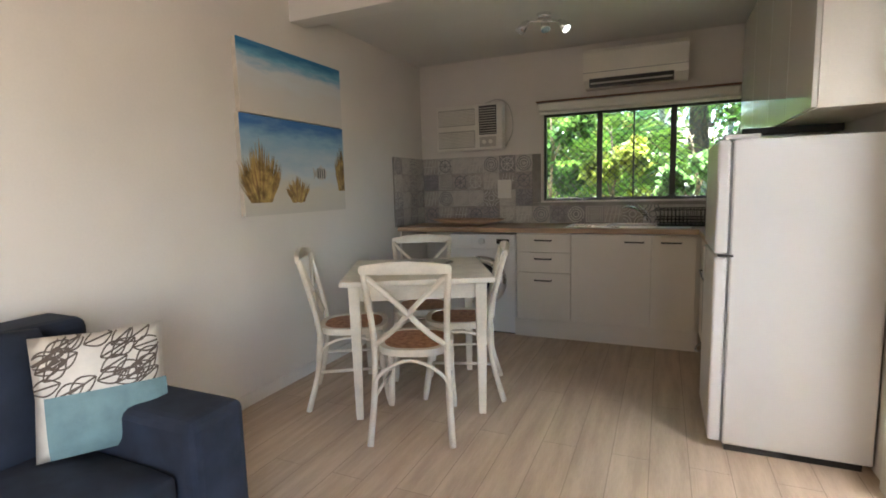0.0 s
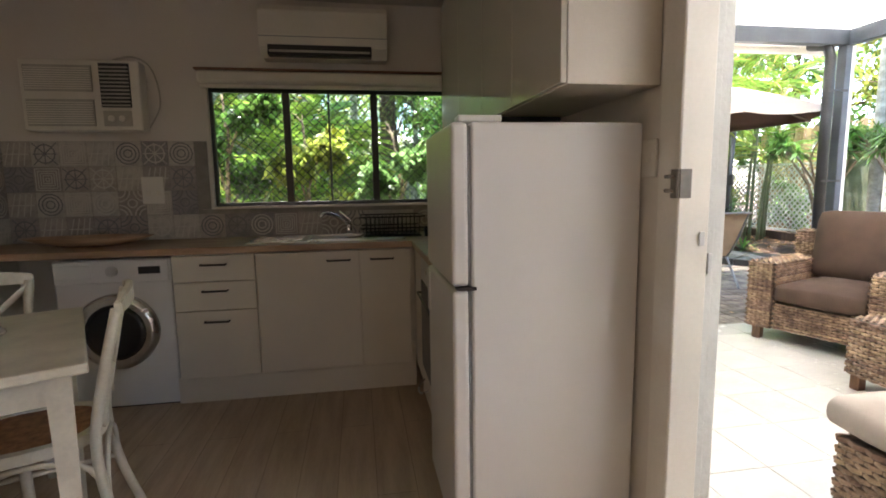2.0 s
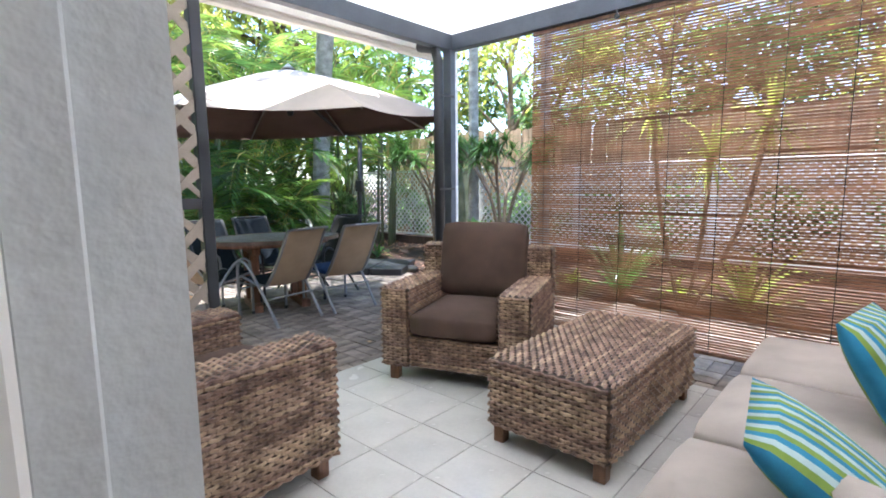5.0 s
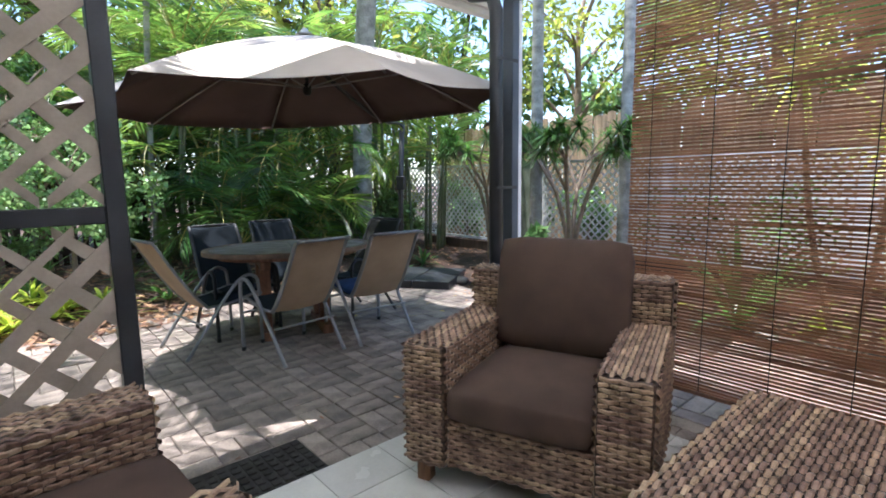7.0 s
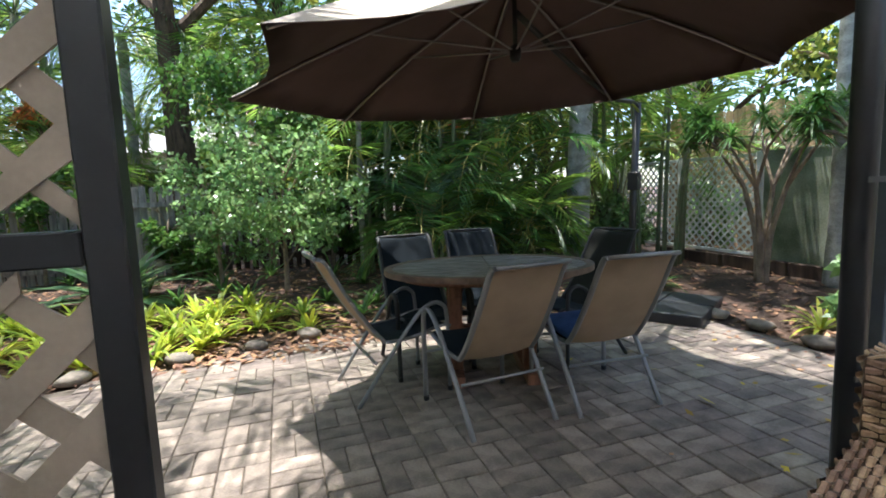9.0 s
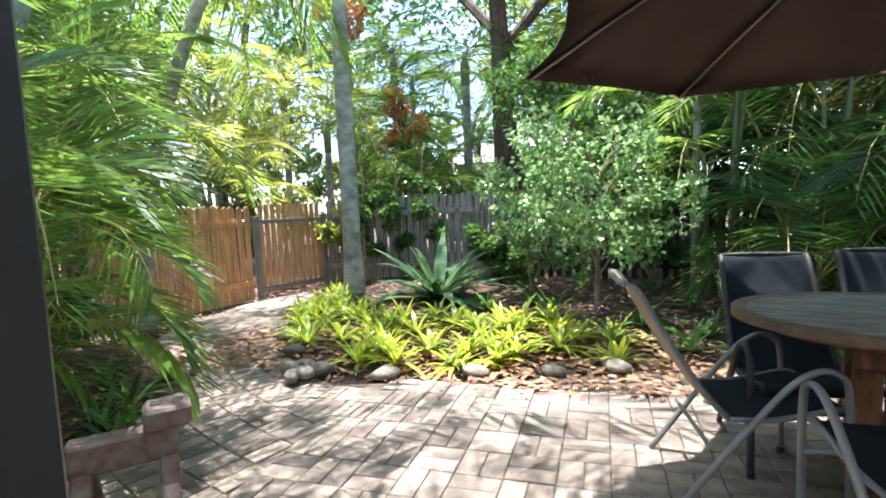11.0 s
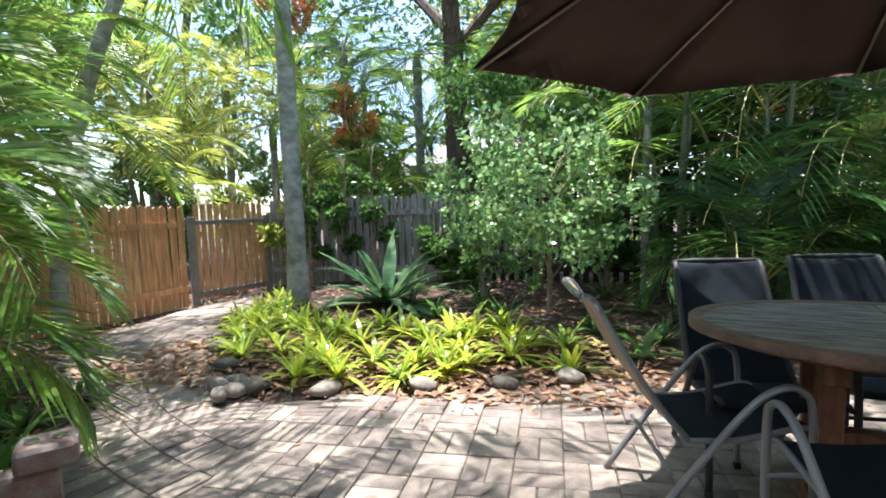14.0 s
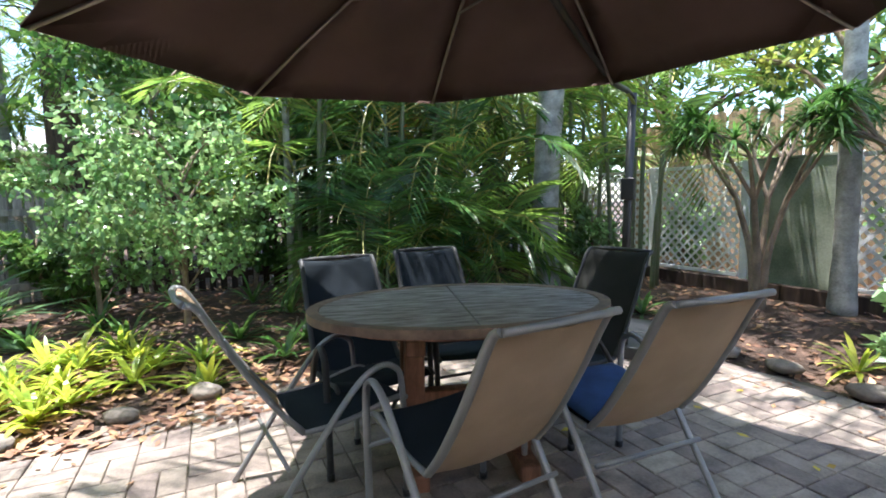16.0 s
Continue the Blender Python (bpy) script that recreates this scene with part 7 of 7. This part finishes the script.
def strap_plant(rn, name, label, at, n, length, width, mat, group, arch=0.45, elev=(0.25, 1.3), cat="plant"):
    th = thing(name, label, cat, group)
    lv = Leaves()
    b = Vector((at[0], at[1], soil_z(*at) + 0.0))
    for k in range(n):
        a, el = k * 2.4 + rn.uniform(-0.3, 0.3), rn.uniform(*elev)
        d = Vector((math.cos(a) * math.cos(el), math.sin(a) * math.cos(el), math.sin(el)))
        s = Vector((-math.sin(a), math.cos(a), 0))
        lv.strap(b, d, s, length * rn.uniform(0.65, 1.15), width * rn.uniform(0.8, 1.15), arch * rn.uniform(0.6, 1.4), 5)
    lv.done("foliage", mat, th, "stuff")
    return th


rn = random.Random(77)
spots = []
tries = 0
while len(spots) < 50 and tries < 4000:
    tries += 1
    x = rn.uniform(-0.5, 3.5)
    lo = 9.0 if x > 1.0 else 9.0 + (1.0 - x) * 1.35
    y = rn.uniform(lo + 0.35, lo + 1.5)
    if inside(x, y) or edge_distance(x, y) < 0.16 or any(math.hypot(x - a, y - b) < 0.17 for a, b in spots):
        continue
    spots.append((x, y))
for x, y in spots:
    strap_plant(rn, "strap_leaf_plant", "bright yellow-green strap-leaved plant in the rock-edged bed", (x, y), 22, 0.44, 0.021, "strap", "strap-leaved plants in the garden bed")
for x, y in ((6.2, 9.6), (7.35, 7.3), (7.25, 6.7), (7.6, 6.9), (7.4, 6.2), (7.7, 5.6), (7.5, 5.0), (4.2, 10.4), (5.0, 10.2), (2.6, 11.3), (1.8, 11.4), (7.3, 7.9), (0.45, 8.95 - 0.9), (0.05, 8.9)):
    if inside(x, y):
        x += 0.35
    strap_plant(rn, "strap_leaf_plant", "green strap-leaved plant in leaf litter", (x, y), 18, 0.42, 0.018, "strap" if x > 7 else "leaf", "strap-leaved plants by the fences")
for x, y in ((0.5, 13.1), (1.3, 13.0), (1.9, 13.1), (2.3, 12.5), (2.5, 11.9), (1.6, 12.3), (3.9, 11.9), (4.2, 11.2), (3.7, 10.6), (4.6, 10.8), (2.9, 10.6), (2.2, 10.9), (5.3, 10.3), (4.0, 10.1), (3.1, 12.4), (5.8, 10.6), (6.6, 10.0), (7.2, 9.6), (-0.6, 7.3), (0.6, 8.0), (0.75, 7.9), (-0.2, 8.6), (0.3, 8.35)):
    strap_plant(rn, "strap_leaf_plant", "dark green strap-leaved plant under the shrubs", (x, y), 20, 0.5, 0.02, "leaf", "strap-leaved plants by the fences")
for k, (x, y, h, c, mt) in enumerate(((0.15, 13.3, 2.2, 0.30, "leaf"), (-0.35, 13.2, 2.3, 0.25, "leaf"), (0.65, 13.35, 2.4, 0.34, "leaf"), (2.15, 12.7, 0.8, 0.3, "leaf"), (1.75, 13.2, 1.0, 0.3, "leaf"), (4.0, 12.9, 1.4, 0.35, "leaf"), (-1.15, 8.6, 1.0, 0.4, "leaf"), (8.0, 11.2, 1.3, 0.4, "leaf_light"), (7.2, 7.5, 0.9, 0.22, "leaf_light"))):
    broad_tree("small understorey shrub among the garden plants", (x, y), h, 0.025, c, 110 + k, mt, "pale_bark", 1300, 0.10, 0.1, 8, "shrub", 0.28, 24)
for k in range(8):
    broad_tree("dense green shrub between the lattice and the tall fence", (9.5, 1.6 + 1.35 * k), 1.25, 0.03, 0.42, 130 + k, ("leaf", "leaf_light")[k % 2], "pale_bark", 1300, 0.12, 0.05, 7, "shrub", 0.3, 22, z0=0.1)
for k, (x, y, h) in enumerate(((11.6, 3.5, 5.5), (11.8, 6.8, 5.0), (12.0, 10.2, 5.5))):
    broad_tree("hazy yellow-green tree beyond the tall fence", (x, y), h, 0.12, 1.7, 140 + k, "leaf_yellow", "pale_bark", 3200, 0.16, 0.3, 9, clumps=44, z0=0.1, wide=0.22)
for k, (x, y, h) in enumerate(((-1.2, 17.6, 3.4), (1.9, 17.4, 2.6), (2.9, 18.2, 3.6), (-2.9, 18.2, 3.6), (-0.35, 17.0, 2.4))):
    broad_tree("dense bushy shrub before the neighbouring house", (x, y), h, 0.05, 0.8, 150 + k, ("leaf_yellow", "leaf", "leaf_light")[k % 3], "pale_bark", 2600, 0.14, 0.1, 9, "shrub", 0.28, 36, z0=0.05)
strap_plant(rn, "agave_plant", "large grey-green rosette plant with broad pointed leaves", (1.48, 11.45), 34, 1.2, 0.075, "agave", "", 0.32, (0.2, 1.35))

strap_plant(rn, "cordyline_plant", "bright yellow-green spiky plant by the patio corner", (7.0, 6.62), 34, 0.85, 0.02, "leaf_yellow", "", 0.35, (0.7, 1.5))
strap_plant(rn, "cordyline_plant", "yellow-green spiky plant behind the blind", (7.3, 4.3), 34, 1.3, 0.026, "leaf_yellow", "", 0.45, (0.4, 1.5))
strap_plant(rn, "cordyline_plant", "green spiky plant behind the blind", (7.2, 5.5), 30, 1.6, 0.026, "leaf", "", 0.5, (0.5, 1.5))

# rocks
def rock_mesh(seed):
    rnd2 = random.Random(seed)
    bm = bmesh.new()
    bmesh.ops.create_icosphere(bm, subdivisions=2, radius=1)
    for v in bm.verts:
        v.co *= 1 + 0.22 * noise.noise(v.co * 1.3 + Vector((seed * 3.1, 0, 0)))
    for f in bm.faces:
        f.smooth = True
    return bm


r0 = []
edge = [(-0.15, 10.6), (0.35, 9.85), (0.95, 9.27), (1.5, 8.98), (2.2, 9.2), (3.3, 9.4), (3.7, 9.7)]
edge2 = [(6.9, 8.9), (6.87, 8.34), (6.95, 8.0), (6.82, 7.4), (6.95, 6.0), (7.0, 4.5)]
k = 0
for e in (edge, edge2):
    for (x0, y0), (x1, y1) in zip(e, e[1:]):
        L2 = math.hypot(x1 - x0, y1 - y0)
        for i in range(max(1, int(L2 / 0.42))):
            t = (i + 0.5) / max(1, int(L2 / 0.42))
            nx, ny = -(y1 - y0) / L2, (x1 - x0) / L2
            sg = 1 if not inside((x0 + x1) / 2 + nx * 0.1, (y0 + y1) / 2 + ny * 0.1) else -1
            x, y = x0 + (x1 - x0) * t + nx * sg * 0.10, y0 + (y1 - y0) * t + ny * sg * 0.10
            th = thing("garden_rock", ("mossy grey-brown rock edging the garden bed", "rounded dark river rock beside the paving")[k % 2], "rock", "rocks edging the garden beds")
            bm = rock_mesh(k)
            sc = rn.uniform(0.8, 1.15)
            bmesh.ops.transform(bm, matrix=pose(x, y, PZ + 0.03, 0, 0, rn.uniform(0, 180)) @ Matrix.Diagonal((0.12 * sc, 0.085 * sc, 0.05 * sc, 1)), verts=bm.verts)
            part("rock", bm, "stone", th)
            k += 1
for x, y, sx in ((1.05, 9.10, 0.11), (1.22, 9.02, 0.10), (1.13, 9.18, 0.09), (1.30, 9.12, 0.10), (1.18, 8.93, 0.08)):
    th = thing("garden_rock", "smooth dark river stone in a small pile", "rock", "rocks edging the garden beds")
    bm = rock_mesh(k)
    bmesh.ops.transform(bm, matrix=pose(x, y, PZ + 0.02 + 0.035, 0, 0, k * 40) @ Matrix.Diagonal((sx, sx * 0.7, 0.05, 1)), verts=bm.verts)
    part("rock", bm, "stone", th)
    k += 1

# weathered timber stump seat
st = thing("timber_trestle", "rough weathered timber trestle beside the palms", "trestle", at=(1.43, 7.33, PZ), rz=47)
part("beam", box(-0.13, 0.26, -0.06, 0.06, 0.24, 0.37, 0.012), "sleeper", st)
part("head", box(0.14, 0.32, -0.08, 0.09, 0.371, 0.46, 0.015), "sleeper", st)
for x, y in ((0.22, -0.1), (0.22, 0.1), (-0.08, -0.1), (-0.08, 0.1)):
    part("leg", bar((x, y * 1.9, 0.0), (x, y * 0.55, 0.25), 0.07, 0.055, 0.008), "sleeper", st)
for x in (0.19, 0.27):
    part("bolt", tube([(x, 0.0, 0.46), (x, 0.0, 0.468)], 0.022, 10), "steel", st)

# neighbouring house beyond the grey fence
nh = thing("neighbour_house", "cream neighbouring house behind the fence and trees", "house")
part("wall", box(-1.5, 3.5, 22.0, 27.0, 0.0, 2.6), "far_wall", nh)
bm = bmesh.new()
vs = [bm.verts.new(v) for v in ((-2, 21.6, 2.6), (4, 21.6, 2.6), (4, 27.4, 2.6), (-2, 27.4, 2.6), (0.2, 24.5, 3.7), (1.8, 24.5, 3.7))]
for f in ((0, 1, 5, 4), (1, 2, 5), (2, 3, 4, 5), (3, 0, 4), (3, 2, 1, 0)):
    bm.faces.new([vs[i] for i in f])
part("roof", bm, "far_roof", nh)
for x in (-0.9, 1.6):
    w = part("window", box(x, x + 1.2, 21.96, 21.99, 1.0, 2.1), "trim", nh)
    part("pane", box(x + 0.06, x + 1.14, 21.94, 21.955, 1.06, 2.04), "black", w)

# leaf litter
def litter(name, label, mat, n, region, seed, size=0.05):
    rn2 = random.Random(seed)
    lv = Leaves()
    made = 0
    while made < n:
        x, y = region(rn2)
        z = (PZ + 0.004) if inside(x, y) else soil_z(x, y) + 0.012
        a = rn2.uniform(0, 6.28)
        d = Vector((math.cos(a), math.sin(a), rn2.uniform(-0.15, 0.35))).normalized()
        s = Vector((-math.sin(a), math.cos(a), rn2.uniform(-0.3, 0.3))).normalized()
        lv.tri_leaf(Vector((x, y, z)), d, s, size * rn2.uniform(0.5, 1.6), size * 0.28, -0.05)
        made += 1
    ob = lv.done(name, mat, None)
    return tagged(ob, label, "leaf litter", "", "stuff")


def in_beds(r):
    while True:
        x, y = r.uniform(-2.3, 8.6), r.uniform(6.2, 13.4)
        if not inside(x, y) and not (x < 2.0 and y < 6.0):
            return x, y


def near_edge(r):
    while True:
        x, y = r.uniform(-2.3, 7.2), r.uniform(6.4, 13.4)
        if inside(x, y) and edge_distance(x, y) < abs(r.gauss(0, 0.35)):
            return x, y


litter("leaf_litter", "brown fallen leaves over the garden beds", "dead_leaf", 5200, in_beds, 91, 0.075)
litter("bed_litter", "tan fallen leaves piled behind the edging rocks", "dead_leaf", 1800, lambda r: (r.uniform(-0.4, 4.2), r.uniform(9.15, 10.3)), 95, 0.085)
litter("paving_litter", "scattered fallen leaves along the paving edge", "dead_leaf", 420, near_edge, 92, 0.045)
litter("yellow_litter", "a few yellow fallen leaves on the paving", "yellow_dead_leaf", 22, lambda r: (r.uniform(5.2, 6.8), r.uniform(6.6, 8.2)), 93, 0.07)

# ---- pieces of floor and paving, last ----
pf = bpy.data.objects["patio_floor"]
bm = bmesh.new()
add_box(bm, 0.002, 0.334, 0.002, 0.334, 0.0, 0.0065)
bmesh.ops.bevel(bm, geom=[e for e in bm.edges if e.verts[0].co.z > 0.005 and e.verts[1].co.z > 0.005], offset=0.0015, segments=1, affect="EDGES")
tile_me = bpy.data.meshes.new("tile")
bm.to_mesh(tile_me)
bm.free()
tile_me.materials.append(M["patio_tile"])
TX, TY, TP = [2.28 + 0.336 * i for i in range(8)], [1.056 + 0.336 * j for j in range(14)], 0.336
for x in TX:
    for y in TY:
        t = new("tile", tile_me)
        t.parent = pf
        t.location = (x, y, -0.0065 + rn.uniform(0, 0.0006))
for x in TX:
    part("tile", box(x + 0.002, x + 0.334, 5.762, 6.018, -0.0065, 0.0), "patio_tile", pf)
for y in TY:
    part("tile", box(1.99, 2.278, y + 0.002, y + 0.334, -0.0065, 0.0), "patio_tile", pf)
    part("tile", box(4.97, 5.078, y + 0.002, y + 0.334, -0.0065, 0.0), "patio_tile", pf)
for x0, x1 in ((1.99, 2.278), (4.97, 5.078)):
    part("tile", box(x0, x1, 5.762, 6.018, -0.0065, 0.0), "patio_tile", pf)

pave = tagged(mesh_from("pavement", [(x, y, PZ - 0.012) for x, y in PAVE], [tuple(range(len(PAVE)))], "joint_sand"), "sandy joints between the clay pavers", "", "", "structure")
U = 0.232
ARC = (3.2, 12.4)


def in_arcs(x, y):
    """The garden path, where the pavers are laid in curved rows."""
    return x < 1.75 and 4.06 < math.hypot(x - ARC[0], y - ARC[1]) < 5.68


pavers = []
for i in range(-12, 32):
    for j in range(0, 62):
        x0, y0 = -0.1 + i * U, 0.6 + j * U
        for h in (0, 1):
            if (i + j) % 2:
                q = (x0 + 0.003, x0 + U - 0.003, y0 + h * U / 2 + 0.003, y0 + (h + 1) * U / 2 - 0.003)
            else:
                q = (x0 + h * U / 2 + 0.003, x0 + (h + 1) * U / 2 - 0.003, y0 + 0.003, y0 + U - 0.003)
            cx, cy = (q[0] + q[1]) / 2, (q[2] + q[3]) / 2
            if inside(cx, cy) and not in_arcs(cx, cy) and edge_distance(cx, cy) > 0.02 and not (1.95 < cx < 5.12 and cy < 6.05):
                pavers.append((math.hypot(cx - 3.4, cy - 6.7), q, (i + j) % 2))
pavers.sort(key=lambda a: a[0])
paver_me = []
for hx, hy in ((U / 4 - 0.003, U / 2 - 0.003), (U / 2 - 0.003, U / 4 - 0.003)):
    bm = bmesh.new()
    vs = add_box(bm, -hx, hx, -hy, hy, -0.03, 0.0)
    bmesh.ops.bevel(bm, geom=[e for e in bm.edges if e.verts[0].co.z > -0.01 and e.verts[1].co.z > -0.01], offset=0.004, segments=1, affect="EDGES")
    me = bpy.data.meshes.new("brick")
    bm.to_mesh(me)
    bm.free()
    me.materials.append(M["paver"])
    paver_me.append(me)
for d, q, kind in pavers[:300]:
    b = new("brick", paver_me[kind])
    b.parent = pave
    b.matrix_basis = pose((q[0] + q[1]) / 2, (q[2] + q[3]) / 2, PZ + rn.uniform(-0.003, 0.002), rn.uniform(-0.5, 0.5), rn.uniform(-0.5, 0.5), rn.uniform(-0.6, 0.6))
V_, F_ = [], []
for d, q, kind in pavers[300:]:
    n = len(V_)
    dz = rn.uniform(-0.003, 0.002)
    for z, e in ((PZ - 0.03, 0), (PZ - 0.004 + dz, 0), (PZ + dz, 0.004)):
        V_ += [(q[0] + e, q[2] + e, z), (q[1] - e, q[2] + e, z), (q[1] - e, q[3] - e, z), (q[0] + e, q[3] - e, z)]
    for r in (0, 4):
        for i in range(4):
            F_.append((n + r + i, n + r + (i + 1) % 4, n + r + 4 + (i + 1) % 4, n + r + 4 + i))
    F_.append((n + 8, n + 9, n + 10, n + 11))
for k in range(7):
    r0_, r1_ = 4.064 + k * 0.234, 4.064 + k * 0.234 + 0.228
    rm = (r0_ + r1_) / 2
    step = 0.118 / rm
    for j in range(int(2.3 / step)):
        a0, a1 = math.pi * 0.92 + j * step + 0.0012, math.pi * 0.92 + (j + 1) * step - 0.0012
        am = (a0 + a1) / 2
        cx, cy = ARC[0] + rm * math.cos(am), ARC[1] + rm * math.sin(am)
        if not (in_arcs(cx, cy) and inside(cx, cy) and edge_distance(cx, cy) > 0.02):
            continue
        n = len(V_)
        dz = rn.uniform(-0.003, 0.002)
        for z, e in ((PZ - 0.03, 0), (PZ - 0.004 + dz, 0), (PZ + dz, 0.004)):
            ea = e / rm
            V_ += [(ARC[0] + r * math.cos(a), ARC[1] + r * math.sin(a), z) for r, a in ((r0_ + e, a0 + ea), (r1_ - e, a0 + ea), (r1_ - e, a1 - ea), (r0_ + e, a1 - ea))]
        for r in (0, 4):
            for i in range(4):
                F_.append((n + r + i, n + r + (i + 1) % 4, n + r + 4 + (i + 1) % 4, n + r + 4 + i))
        F_.append((n + 8, n + 9, n + 10, n + 11))
tagged(mesh_from("bricks", V_, F_, "paver_far", pave), "", "", "", "stuff")
